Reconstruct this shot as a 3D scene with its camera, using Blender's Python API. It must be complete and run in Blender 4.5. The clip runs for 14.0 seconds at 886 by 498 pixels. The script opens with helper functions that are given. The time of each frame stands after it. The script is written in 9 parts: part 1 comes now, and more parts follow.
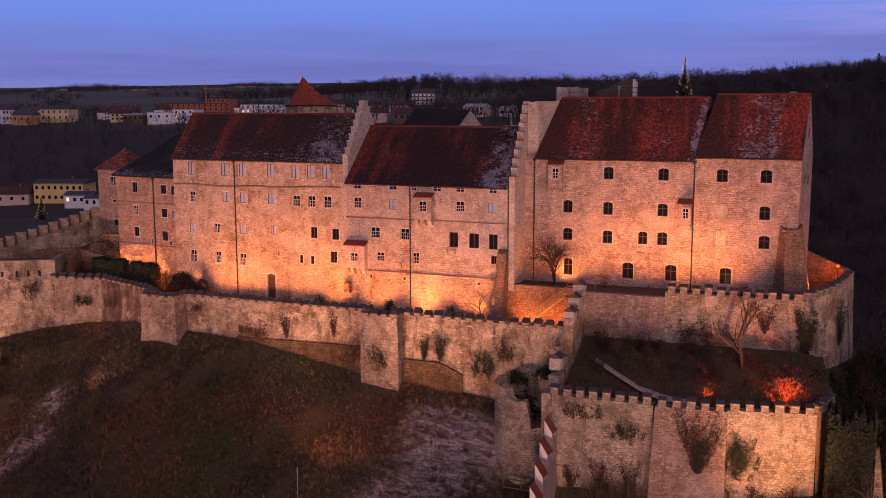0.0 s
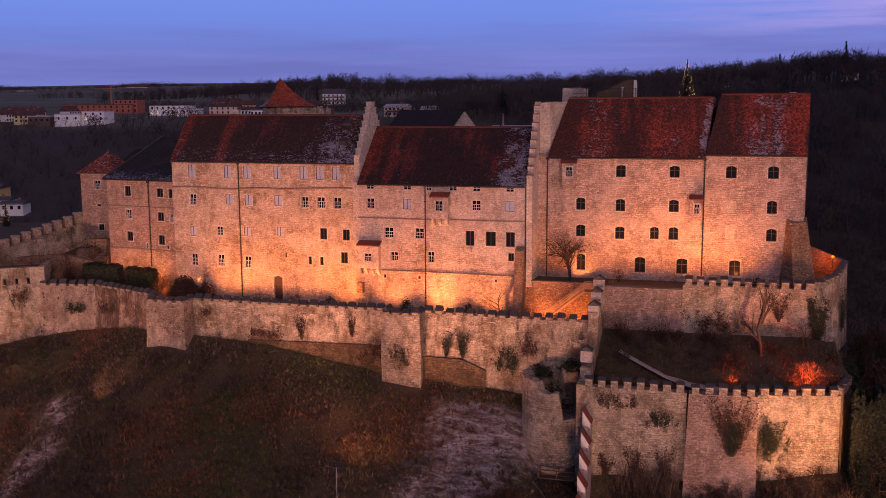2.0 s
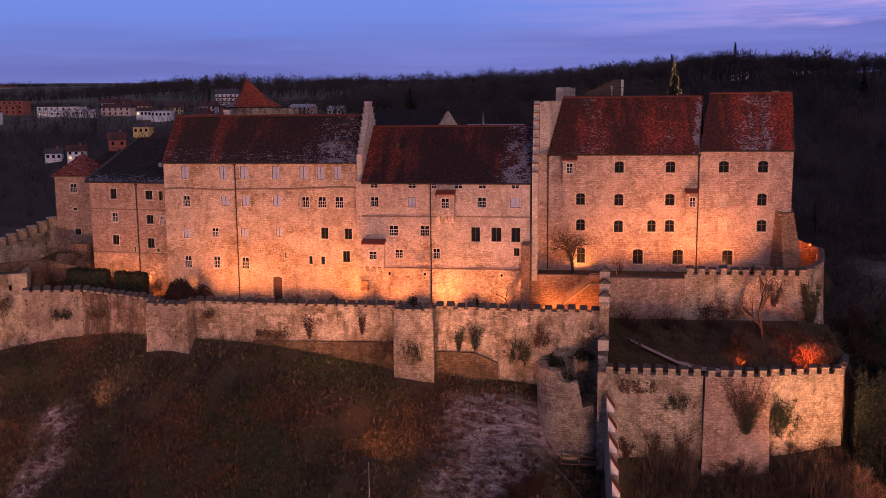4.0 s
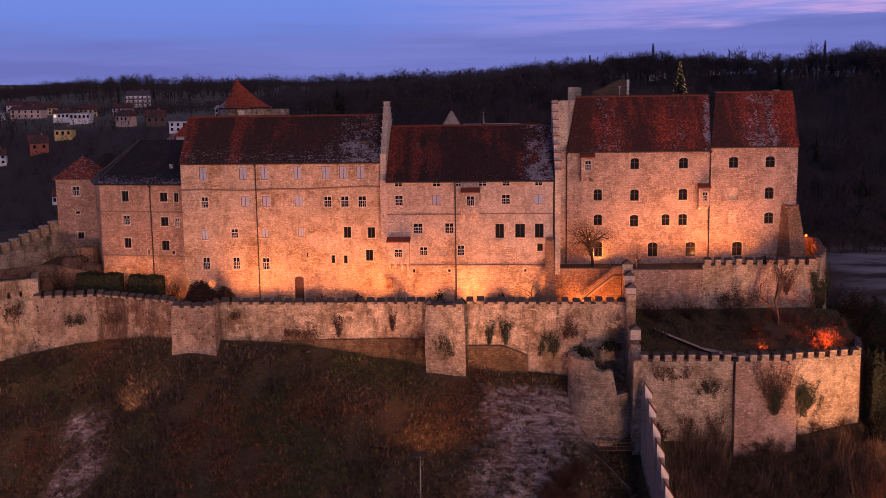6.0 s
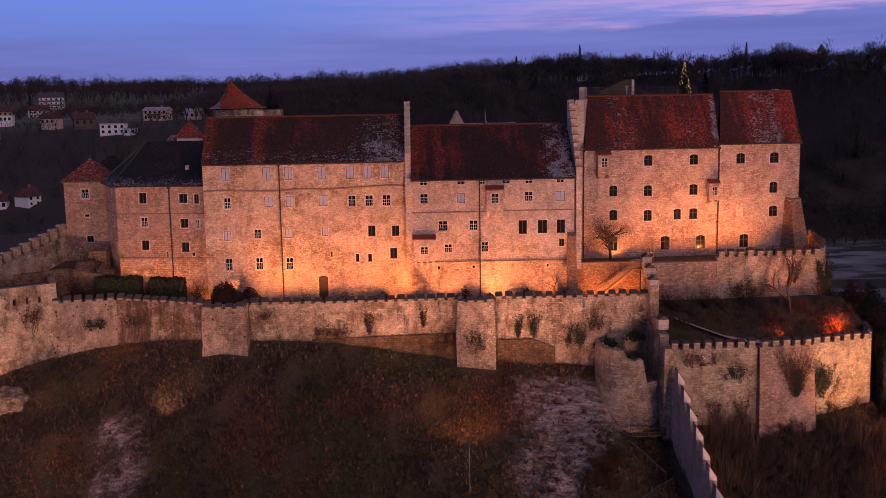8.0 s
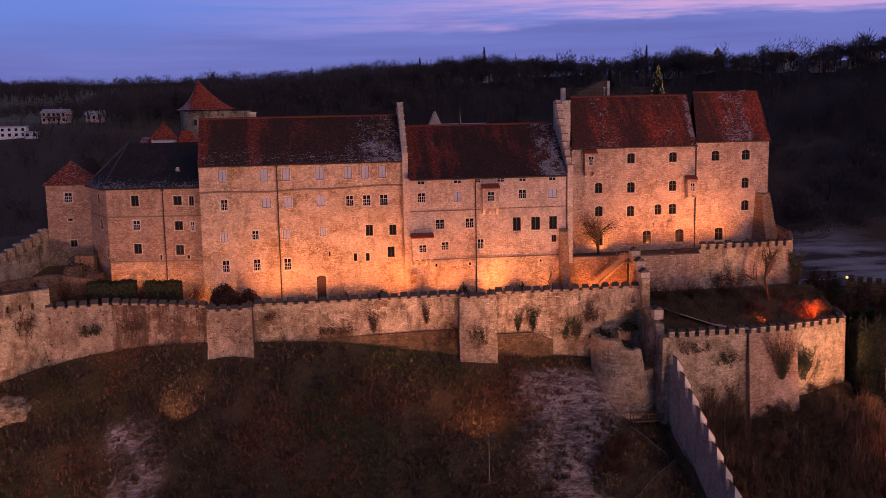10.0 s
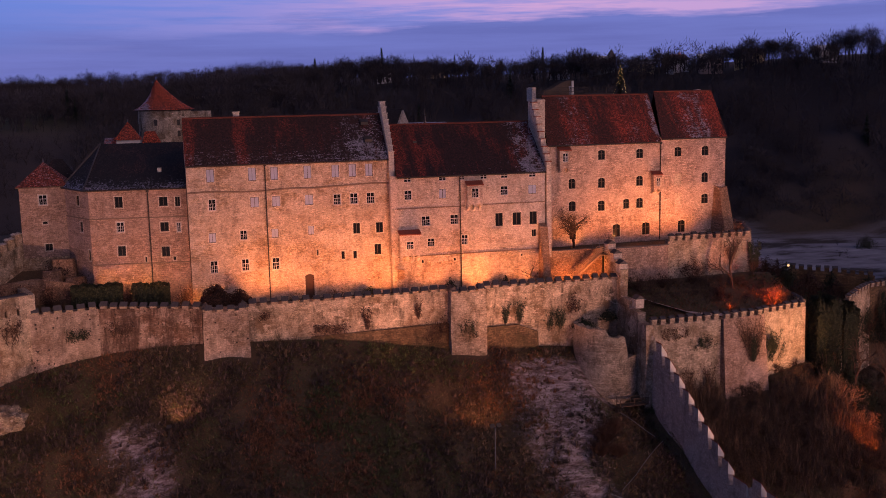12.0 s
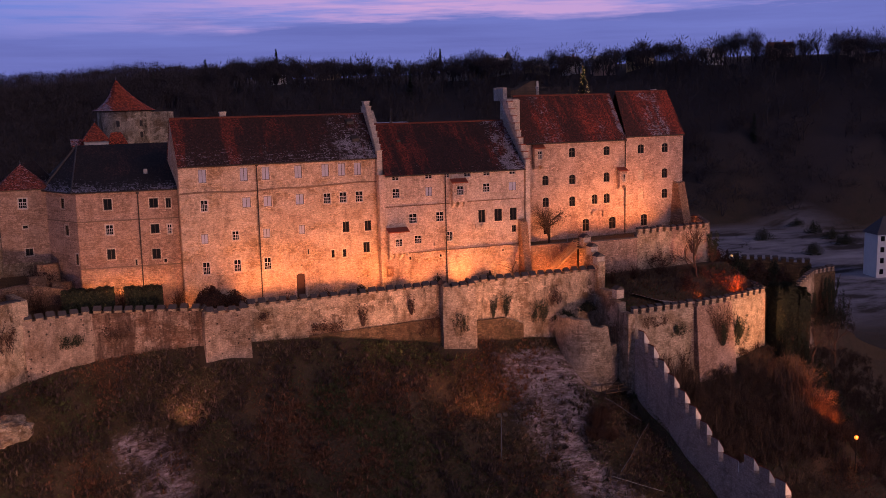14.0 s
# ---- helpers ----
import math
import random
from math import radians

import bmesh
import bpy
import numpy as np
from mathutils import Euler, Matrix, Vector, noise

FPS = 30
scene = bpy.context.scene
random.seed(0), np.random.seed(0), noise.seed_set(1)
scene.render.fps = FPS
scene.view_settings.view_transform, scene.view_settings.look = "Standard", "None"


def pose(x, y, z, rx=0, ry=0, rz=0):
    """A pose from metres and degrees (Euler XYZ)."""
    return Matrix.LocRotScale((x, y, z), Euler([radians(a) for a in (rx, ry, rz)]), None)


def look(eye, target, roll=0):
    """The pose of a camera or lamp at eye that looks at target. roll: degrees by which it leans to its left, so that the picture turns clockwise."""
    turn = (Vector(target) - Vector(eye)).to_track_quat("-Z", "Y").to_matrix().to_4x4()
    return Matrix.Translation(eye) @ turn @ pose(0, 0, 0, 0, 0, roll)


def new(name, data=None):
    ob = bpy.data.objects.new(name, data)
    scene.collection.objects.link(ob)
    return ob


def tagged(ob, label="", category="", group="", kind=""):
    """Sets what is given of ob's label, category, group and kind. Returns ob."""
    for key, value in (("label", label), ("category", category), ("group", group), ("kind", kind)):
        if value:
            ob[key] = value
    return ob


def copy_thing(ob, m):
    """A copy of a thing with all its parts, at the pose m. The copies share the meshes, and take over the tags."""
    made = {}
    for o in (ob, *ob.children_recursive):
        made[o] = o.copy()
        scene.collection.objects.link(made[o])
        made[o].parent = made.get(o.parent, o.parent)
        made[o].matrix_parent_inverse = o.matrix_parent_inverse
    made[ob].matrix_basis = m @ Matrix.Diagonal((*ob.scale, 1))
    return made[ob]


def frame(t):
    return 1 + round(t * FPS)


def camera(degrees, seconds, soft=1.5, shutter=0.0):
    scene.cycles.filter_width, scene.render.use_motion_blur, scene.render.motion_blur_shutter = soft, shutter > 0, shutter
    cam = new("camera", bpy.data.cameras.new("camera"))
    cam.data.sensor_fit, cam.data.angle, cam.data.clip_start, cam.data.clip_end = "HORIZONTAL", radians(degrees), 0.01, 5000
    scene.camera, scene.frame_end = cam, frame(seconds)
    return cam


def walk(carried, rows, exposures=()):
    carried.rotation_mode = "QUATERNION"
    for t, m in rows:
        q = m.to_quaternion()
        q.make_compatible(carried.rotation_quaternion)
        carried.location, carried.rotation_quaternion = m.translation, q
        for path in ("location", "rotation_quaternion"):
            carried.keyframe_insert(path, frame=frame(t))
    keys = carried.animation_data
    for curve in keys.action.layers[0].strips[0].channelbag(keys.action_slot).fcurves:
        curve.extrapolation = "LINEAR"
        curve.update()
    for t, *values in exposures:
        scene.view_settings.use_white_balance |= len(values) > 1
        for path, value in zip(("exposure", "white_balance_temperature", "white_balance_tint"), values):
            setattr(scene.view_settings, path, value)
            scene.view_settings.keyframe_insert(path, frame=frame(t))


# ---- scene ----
cam = camera(48.3, 14.0, 0.75)
METRES, EYE, TILT, LEAN, TURN = 108.0, 25.0, 0.0, 0.0, 22.9
ROWS = [
    (0.0, 0.0, 0.0, 0.0, -0.01, -8.46, 0.09),
    (0.5, -0.0314, -0.0033, 0.0004, -1.32, -8.46, 0.14),
    (1.0, -0.065, -0.0061, 0.0008, -2.72, -8.46, 0.19),
    (1.5, -0.0999, -0.0085, 0.0013, -4.36, -8.47, 0.25),
    (2.0, -0.1353, -0.0103, 0.0015, -6.1, -8.48, 0.3),
    (2.5, -0.1713, -0.0113, 0.0019, -7.79, -8.5, 0.36),
    (3.0, -0.2073, -0.0114, 0.0021, -9.54, -8.52, 0.42),
    (5.5, -0.3905, 0.0034, 0.0026, -17.73, -8.56, 0.69),
    (6.0, -0.4266, 0.0094, 0.0026, -18.93, -8.56, 0.75),
    (6.5, -0.4623, 0.0161, 0.003, -20.18, -8.58, 0.83),
    (7.0, -0.4976, 0.0236, 0.0031, -21.48, -8.58, 0.89),
    (7.5, -0.5324, 0.0317, 0.0031, -22.84, -8.58, 0.92),
    (8.0, -0.5667, 0.0401, 0.0034, -24.4, -8.59, 0.95),
    (10.5, -0.7336, 0.0968, 0.0047, -33.03, -8.63, 1.05),
    (11.0, -0.7656, 0.111, 0.0047, -34.88, -8.65, 1.07),
    (11.5, -0.7969, 0.1261, 0.0042, -36.71, -8.65, 1.09),
    (12.0, -0.8278, 0.142, 0.0043, -38.49, -8.67, 1.11),
    (12.5, -0.8586, 0.1589, 0.004, -40.26, -8.67, 1.14),
    (13.0, -0.89, 0.1778, 0.004, -42.11, -8.68, 1.16),
    (13.5, -0.9217, 0.1985, 0.0038, -44.05, -8.68, 1.17),
    (14.0, -0.9527, 0.2202, 0.0048, -45.94, -8.73, 1.2),
]
walk(cam, [(t, pose(86.0, -110.0, EYE, TILT, LEAN, TURN) @ pose(METRES * x, METRES * y, METRES * z, 90 + pitch, roll, yaw)) for t, x, y, z, yaw, pitch, roll in ROWS],
     [(0.0, 0.0), (4.0, -0.02), (8.0, -0.12), (11.0, -0.18), (14.0, -0.22)])

# ---------------------------------------------------------------- world and light
def link(nt, a, b):
    nt.links.new(a, b)


def node(nt, kind):
    return nt.nodes.new(kind)


def ramp(nt, fac, stops, mode="LINEAR"):
    r = nt.nodes.new("ShaderNodeValToRGB")
    r.color_ramp.interpolation = mode
    while len(r.color_ramp.elements) < len(stops):
        r.color_ramp.elements.new(0.5)
    for e, (p, c) in zip(r.color_ramp.elements, stops):
        e.position = p
        e.color = (*c, 1) if len(c) == 3 else c
    nt.links.new(fac, r.inputs[0])
    return r.outputs[0]


def maths(nt, op, a, b=None, c=None, clamp=False):
    n = nt.nodes.new("ShaderNodeMath")
    n.operation, n.use_clamp = op, clamp
    for i, v in enumerate((a, b, c)):
        if v is None:
            continue
        if isinstance(v, (int, float)):
            n.inputs[i].default_value = v
        else:
            nt.links.new(v, n.inputs[i])
    return n.outputs[0]


def mixc(nt, fac, a, b, mode="MIX"):
    n = nt.nodes.new("ShaderNodeMix")
    n.data_type, n.blend_type = "RGBA", mode
    for sock, v in ((n.inputs[0], fac), (n.inputs[6], a), (n.inputs[7], b)):
        if isinstance(v, (int, float)):
            sock.default_value = v
        elif isinstance(v, tuple):
            sock.default_value = (*v, 1) if len(v) == 3 else v
        else:
            nt.links.new(v, sock)
    return n.outputs[2]


def make_world():
    w = bpy.data.worlds.new("dusk_sky")
    scene.world = w
    w.use_nodes = True
    nt = w.node_tree
    nt.nodes.clear()
    co = node(nt, "ShaderNodeTexCoord").outputs["Generated"]
    sep = node(nt, "ShaderNodeSeparateXYZ")
    link(nt, co, sep.inputs[0])
    up = sep.outputs[2]
    # elevation 0..~12 degrees over the first part of the ramp, then up to the zenith
    h = maths(nt, "POWER", maths(nt, "MAXIMUM", up, 0.0), 0.5)
    base = ramp(nt, h, [
        (0.0, (0.215, 0.235, 0.490)), (0.13, (0.185, 0.220, 0.555)), (0.20, (0.155, 0.200, 0.570)),
        (0.26, (0.165, 0.245, 0.720)), (0.32, (0.180, 0.280, 0.820)), (0.42, (0.120, 0.155, 0.380)), (0.6, (0.085, 0.095, 0.215)), (1.0, (0.045, 0.048, 0.105))])
    # bearing and height over the horizon, in degrees
    bearing = maths(nt, "MULTIPLY", maths(nt, "ARCTAN2", sep.outputs[0], sep.outputs[1]), 57.296)
    rise = maths(nt, "MULTIPLY", maths(nt, "ARCSINE", up), 57.296)
    turn01 = maths(nt, "MULTIPLY_ADD", bearing, 1 / 90, 40 / 90, clamp=True)

    def drift(sx, sz, scale, detail, shift):
        c = node(nt, "ShaderNodeCombineXYZ")
        link(nt, maths(nt, "MULTIPLY", bearing, sx), c.inputs[0])
        link(nt, maths(nt, "MULTIPLY", rise, sz), c.inputs[1])
        c.inputs[2].default_value = shift
        n = node(nt, "ShaderNodeTexNoise")
        n.inputs["Scale"].default_value, n.inputs["Detail"].default_value, n.inputs["Roughness"].default_value = scale, detail, 0.6
        link(nt, c.outputs[0], n.inputs["Vector"])
        return n.outputs[0]

    # a grey-violet cloud sheet lies over the horizon; above its ragged rim the sky is clear, rosy towards the west
    wisps = drift(0.10, 1.1, 1.0, 7.0, 2.3)
    rim = ramp(nt, turn01, [(0.0, (0.32,) * 3), (0.38, (0.335,) * 3), (0.50, (0.42,) * 3), (0.60, (0.445,) * 3), (0.72, (0.435,) * 3), (0.84, (0.47,) * 3), (1.0, (0.56,) * 3)])
    over = maths(nt, "SUBTRACT", maths(nt, "MULTIPLY_ADD", maths(nt, "SUBTRACT", wisps, 0.5), 3.4, rise), maths(nt, "MULTIPLY", rim, 10.0))
    crisp = ramp(nt, turn01, [(0.30, (0.45,) * 3), (0.62, (1.6,) * 3)])
    clear = maths(nt, "MULTIPLY_ADD", over, crisp, 0.5, clamp=True)
    sheet = ramp(nt, drift(0.06, 0.9, 1.0, 5.0, 7.1), [(0.35, (0.158, 0.170, 0.515)), (0.65, (0.205, 0.228, 0.650))])
    veil = ramp(nt, maths(nt, "MULTIPLY", rise, 0.1), [(0.03, (0.35,) * 3), (0.16, (0.85,) * 3), (0.55, (0.85,) * 3), (1.0, (0.0,) * 3)])
    sky = mixc(nt, maths(nt, "MULTIPLY", veil, maths(nt, "SUBTRACT", 1.0, clear)), base, sheet)
    rosy = ramp(nt, turn01, [(0.34, (0.0,) * 3), (0.50, (0.28,) * 3), (0.58, (0.72,) * 3), (0.68, (1.0,) * 3), (0.82, (0.85,) * 3), (1.0, (0.6,) * 3)])
    streak = ramp(nt, drift(0.13, 2.2, 1.0, 6.0, 4.4), [(0.36, (0.25,) * 3), (0.56, (1.0,) * 3)])
    fade = ramp(nt, maths(nt, "MULTIPLY", rise, 0.05), [(0.15, (1.0,) * 3), (0.5, (0.75,) * 3), (1.0, (0.0,) * 3)])
    pink = maths(nt, "MULTIPLY", maths(nt, "MULTIPLY", clear, rosy), maths(nt, "MULTIPLY", streak, fade))
    sky = mixc(nt, maths(nt, "MULTIPLY", pink, 0.92), sky, (0.78, 0.45, 0.78))
    bg = node(nt, "ShaderNodeBackground")
    bg.inputs[1].default_value = 1.0
    link(nt, sky, bg.inputs[0])
    out = node(nt, "ShaderNodeOutputWorld")
    link(nt, bg.outputs[0], out.inputs[0])


make_world()


def sun_lamp(towards, strength, colour, angle):
    d = bpy.data.lights.new("dusk_glow", "SUN")
    d.energy, d.color, d.angle = strength, colour, radians(angle)
    ob = new("dusk_glow", d)
    ob.matrix_world = look((0, 0, 60), Vector((0, 0, 60)) + Vector(towards))
    return ob


# the bright western horizon, low opposite the castle front
sun_lamp((-0.52, 0.80, -0.30), 0.75, (1.0, 0.60, 0.50), 40)

SODIUM = (1.0, 0.27, 0.070)
WARM = (1.0, 0.40, 0.25)


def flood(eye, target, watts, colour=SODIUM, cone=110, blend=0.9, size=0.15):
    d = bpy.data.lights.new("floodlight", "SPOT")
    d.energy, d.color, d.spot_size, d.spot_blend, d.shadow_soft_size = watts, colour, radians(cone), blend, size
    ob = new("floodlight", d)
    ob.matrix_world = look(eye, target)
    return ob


# floodlights on the wall-walk, aimed at the palace fronts
for fx, watts in ((-0.6, 5800), (8.6, 5200), (13.0, 4400), (19.0, 4000), (25.0, 6200), (31.5, 3600), (38.0, 5200), (44.5, 3400)):
    flood((fx, -4.9, -0.3), (fx, -0.6, 7.0), watts, cone=125, blend=1.0)
# behind the hedge below the corner house
for fx, watts in ((-11.2, 1500), (-7.6, 1700), (-4.0, 2000)):
    wy = 2.35 - 0.119 * (fx + 12.4)
    flood((fx, wy - 1.1, 0.6), (fx, wy + 0.1, 6.0), watts, cone=140, blend=1.0)
# lamps close to the walls
flood((3.2, -0.8, 1.0), (3.2, -0.2, 5.0), 160, cone=150, blend=1.0)
for fx, watts in ((-0.4, 650), (24.4, 420), (38.0, 330)):
    flood((fx, -2.9, -0.5), (fx, -0.8, 2.2), watts, cone=140)
flood((50.2, -4.9, -0.4), (52.5, -1.5, 2.2), 1900, cone=130)
flood((54.6, -5.0, -0.4), (54.6, -1.5, 1.8), 1500, cone=120)
# lamp at the outer gate
flood((-30.5, -7.0, 0.6), (-28.0, -3.0, 4.0), 900, cone=120)
flood((54.6, 1.5, 3.8), (54.4, 3.2, 8.0), 1500, cone=140, blend=1.0, size=0.06)
for fx, watts in ((51.2, 900), (59.3, 3300), (64.0, 2800), (68.3, 5200), (73.0, 3400)):
    fy = -1.4 if fx < 70 else -0.3
    flood((fx, fy, 3.9), (fx, 3.8, 11.0), watts, cone=112, blend=1.0, size=0.06)
# behind the corner buttress
flood((82.0, 3.6, 3.9), (80.6, 5.2, 9.0), 1500, cone=120, blend=1.0, size=0.06)
# unseen spots added low in the valley to wash the whole front
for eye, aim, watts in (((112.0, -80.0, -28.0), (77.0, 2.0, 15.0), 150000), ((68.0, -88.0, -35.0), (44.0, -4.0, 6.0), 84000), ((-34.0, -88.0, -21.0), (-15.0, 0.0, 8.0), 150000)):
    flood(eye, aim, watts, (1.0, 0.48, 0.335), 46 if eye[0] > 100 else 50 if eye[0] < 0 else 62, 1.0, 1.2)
# floodlight mast on the slope
flood((32.6, -23.5, -12.6), (13.0, -1.0, 14.0), 25000, WARM, 72, 1.0, 0.3)
flood((33.4, -23.5, -12.6), (51.0, 0.0, 14.0), 25000, WARM, 72, 1.0, 0.3)
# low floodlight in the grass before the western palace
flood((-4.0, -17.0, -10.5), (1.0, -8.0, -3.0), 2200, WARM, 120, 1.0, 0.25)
# extra spot added at the mast, without a lamp head, brightens tower and slope
flood((33.0, -23.3, -12.8), (33.5, -9.0, -4.0), 4200, (1.0, 0.33, 0.13), 120, 1.0, 0.15)
# floodlights below the right bastion and among the shrubs
flood((88.5, -33.0, -15.0), (79.5, -12.8, -7.5), 34000, (1.0, 0.38, 0.14), 40, 1.0, 0.2)
flood((84.0, -28.0, -20.2), (85.8, -20.0, -16.5), 3200, (1.0, 0.17, 0.030), 100, 1.0, 0.3)
flood((80.1, -11.6, -4.4), (80.2, -9.0, -2.6), 2600, (1.0, 0.085, 0.008), 110, 0.9, 0.3)
flood((72.7, -11.0, -4.4), (72.9, -9.5, -3.4), 380, (1.0, 0.12, 0.012), 110, 0.9, 0.2)
# lamp on the lower terrace under the bare tree, and one below the western curtain
flood((74.2, -7.2, -4.0), (75.6, -5.6, -0.5), 900, (1.0, 0.22, 0.03), 120, 1.0, 0.1)
flood((-30.0, -19.0, -9.0), (-19.0, -4.5, -4.0), 4200, WARM, 80, 1.0, 0.2)


# ---------------------------------------------------------------- materials
def material(name, rough=0.85, metal=0.0):
    m = bpy.data.materials.new(name)
    m.use_nodes = True
    nt = m.node_tree
    b = nt.nodes["Principled BSDF"]
    b.inputs["Roughness"].default_value, b.inputs["Metallic"].default_value = rough, metal
    return m, nt, b


def coords(nt, kind="Object"):
    return node(nt, "ShaderNodeTexCoord").outputs[kind]


def noise_tex(nt, vec, scale, detail=4.0, rough=0.55, stretch=None, shift=(0, 0, 0)):
    if stretch or any(shift):
        mp = node(nt, "ShaderNodeMapping")
        mp.inputs["Scale"].default_value = stretch or (1, 1, 1)
        mp.inputs["Location"].default_value = shift
        link(nt, vec, mp.inputs[0])
        vec = mp.outputs[0]
    n = node(nt, "ShaderNodeTexNoise")
    n.inputs["Scale"].default_value, n.inputs["Detail"].default_value, n.inputs["Roughness"].default_value = scale, detail, rough
    link(nt, vec, n.inputs["Vector"])
    return n.outputs[0]


def bump(nt, bsdf, height, strength=0.4, distance=0.05):
    n = node(nt, "ShaderNodeBump")
    n.inputs["Strength"].default_value, n.inputs["Distance"].default_value = strength, distance
    link(nt, height, n.inputs["Height"])
    link(nt, n.outputs[0], bsdf.inputs["Normal"])


def wall_uv(nt, vec, wobble=0.15):
    """Lays the courses of axis-aligned walls: along the wall, and up."""
    sep = node(nt, "ShaderNodeSeparateXYZ")
    link(nt, vec, sep.inputs[0])
    w = maths(nt, "MULTIPLY", maths(nt, "SUBTRACT", noise_tex(nt, vec, 1.4, 3.0), 0.5), wobble * 4)
    comb = node(nt, "ShaderNodeCombineXYZ")
    link(nt, maths(nt, "ADD", maths(nt, "ADD", sep.outputs[0], sep.outputs[1]), w), comb.inputs[0])
    link(nt, maths(nt, "ADD", sep.outputs[2], w), comb.inputs[1])
    return comb.outputs[0]


def node_grey(nt, value):
    c = node(nt, "ShaderNodeCombineColor")
    for k in range(3):
        link(nt, value, c.inputs[k])
    return c.outputs[0]


def masonry(name, stone, pale, plaster, cover=0.5, block=(0.55, 0.27), dirt=0.5, green=0.0, relief=0.7, hole_shade=0.0, runs=0.0):
    """Coursed rubble that shows where the plaster has come off; cover: how much plaster is left."""
    m, nt, b = material(name, 0.92)
    vec = coords(nt)
    uv = wall_uv(nt, vec)
    br = node(nt, "ShaderNodeTexBrick")
    br.offset_frequency, br.squash_frequency = 2, 3
    br.squash = 0.75
    for key, value in (("Scale", 1.0), ("Mortar Size", 0.030), ("Mortar Smooth", 0.8), ("Bias", 0.0), ("Brick Width", block[0]), ("Row Height", block[1])):
        br.inputs[key].default_value = value
    br.inputs["Color1"].default_value, br.inputs["Color2"].default_value = (*[0.62 * c for c in stone], 1), (*[min(1, 1.36 * c) for c in pale], 1)
    br.inputs["Mortar"].default_value = (*[0.42 * c for c in stone], 1)
    link(nt, uv, br.inputs["Vector"])
    grain = noise_tex(nt, vec, 5.0, 9.0, 0.82)
    rough_stone = ramp(nt, grain, [(0.36, tuple(0.12 * c for c in stone)), (0.45, tuple(0.7 * c for c in stone)), (0.53, stone), (0.64, tuple(min(1, 1.55 * c) for c in pale))])
    col = mixc(nt, 0.42, br.outputs["Color"], rough_stone)
    blotch = noise_tex(nt, vec, 0.20, 10.0, 0.70, (0.8, 0.8, 1.25))
    mask = ramp(nt, blotch, [(0.58 - 0.22 * cover - 0.02, (0, 0, 0)), (0.58 - 0.22 * cover + 0.05, (1, 1, 1))])
    mask = maths(nt, "MULTIPLY", mask, 0.62 * cover ** 0.3, clamp=True)
    pl = ramp(nt, noise_tex(nt, vec, 2.2, 10.0, 0.82, None, (3, 1, 5)), [(0.34, tuple(0.62 * c for c in plaster)), (0.47, tuple(0.97 * c for c in plaster)), (0.64, tuple(min(1, 1.25 * c) for c in plaster))])
    col = mixc(nt, mask, col, pl)
    # rain streaks and soot
    run = noise_tex(nt, vec, 1.0, 8.0, 0.74, (0.75, 0.75, 0.20))
    stain = maths(nt, "MULTIPLY", ramp(nt, run, [(0.50, (0, 0, 0)), (0.66, (1, 1, 1))]), dirt)
    col = mixc(nt, stain, col, tuple(0.22 * c for c in stone))
    spot = noise_tex(nt, vec, 3.2, 10.0, 0.84, None, (7, 3, 1))
    col = mixc(nt, maths(nt, "MULTIPLY", ramp(nt, spot, [(0.56, (0, 0, 0)), (0.63, (1, 1, 1))]), 0.85 * dirt), col, (0.05, 0.030, 0.022))
    wide = noise_tex(nt, vec, 0.35, 10.0, 0.76, None, (1, 6, 2))
    col = mixc(nt, maths(nt, "MULTIPLY", ramp(nt, wide, [(0.47, (0, 0, 0)), (0.62, (1, 1, 1))]), min(0.85, 0.85 * dirt)), col, (0.50 * stone[0], 0.40 * stone[1], 0.32 * stone[2]))
    # old plaster that still hangs in sharp-edged sheets
    flake = ramp(nt, noise_tex(nt, vec, 0.55, 12.0, 0.72, (0.6, 0.6, 1.0), (11, 4, 8)), [(0.565, (0, 0, 0)), (0.585, (1, 1, 1))])
    col = mixc(nt, maths(nt, "MULTIPLY", flake, 0.75 * dirt), col, ramp(nt, grain, [(0.3, tuple(0.8 * c for c in plaster)), (0.7, tuple(min(1, 1.25 * c) for c in plaster))]))
    if green:
        mo = ramp(nt, noise_tex(nt, vec, 0.45, 9.0, 0.75, None, (2, 9, 4)), [(0.52, (0, 0, 0)), (0.62, (1, 1, 1))])
        col = mixc(nt, maths(nt, "MULTIPLY", mo, green), col, (0.075, 0.060, 0.022))
    if runs:
        # broad dark runs of damp and moss
        damp = noise_tex(nt, vec, 0.8, 8.0, 0.72, (1.0, 1.0, 0.22), (4, 8, 3))
        col = mixc(nt, maths(nt, "MULTIPLY", ramp(nt, damp, [(0.44, (0, 0, 0)), (0.58, (1, 1, 1))]), runs), col, (0.085, 0.045, 0.030))
    if hole_shade:
        # the shade inside small holes is put into the colour; nothing is recessed
        vo = node(nt, "ShaderNodeTexVoronoi")
        vo.inputs["Scale"].default_value = 1.15
        link(nt, vec, vo.inputs["Vector"])
        ragged = maths(nt, "MULTIPLY_ADD", grain, 0.16, vo.outputs["Distance"])
        col = mixc(nt, maths(nt, "MULTIPLY", ramp(nt, ragged, [(0.20, (1, 1, 1)), (0.245, (0, 0, 0))]), hole_shade), col, (0.022, 0.014, 0.011))
    mottle = noise_tex(nt, vec, 3.4, 7.0, 0.78, (0.7, 0.7, 1.4), (8, 2, 6))
    col = mixc(nt, 1.0, col, node_grey(nt, maths(nt, "MAXIMUM", maths(nt, "MULTIPLY_ADD", mottle, 1.5, 0.27), 0.25)), "MULTIPLY")
    crisp = noise_tex(nt, vec, 8.0, 6.0, 0.85, (0.55, 0.55, 1.2), (5, 5, 2))
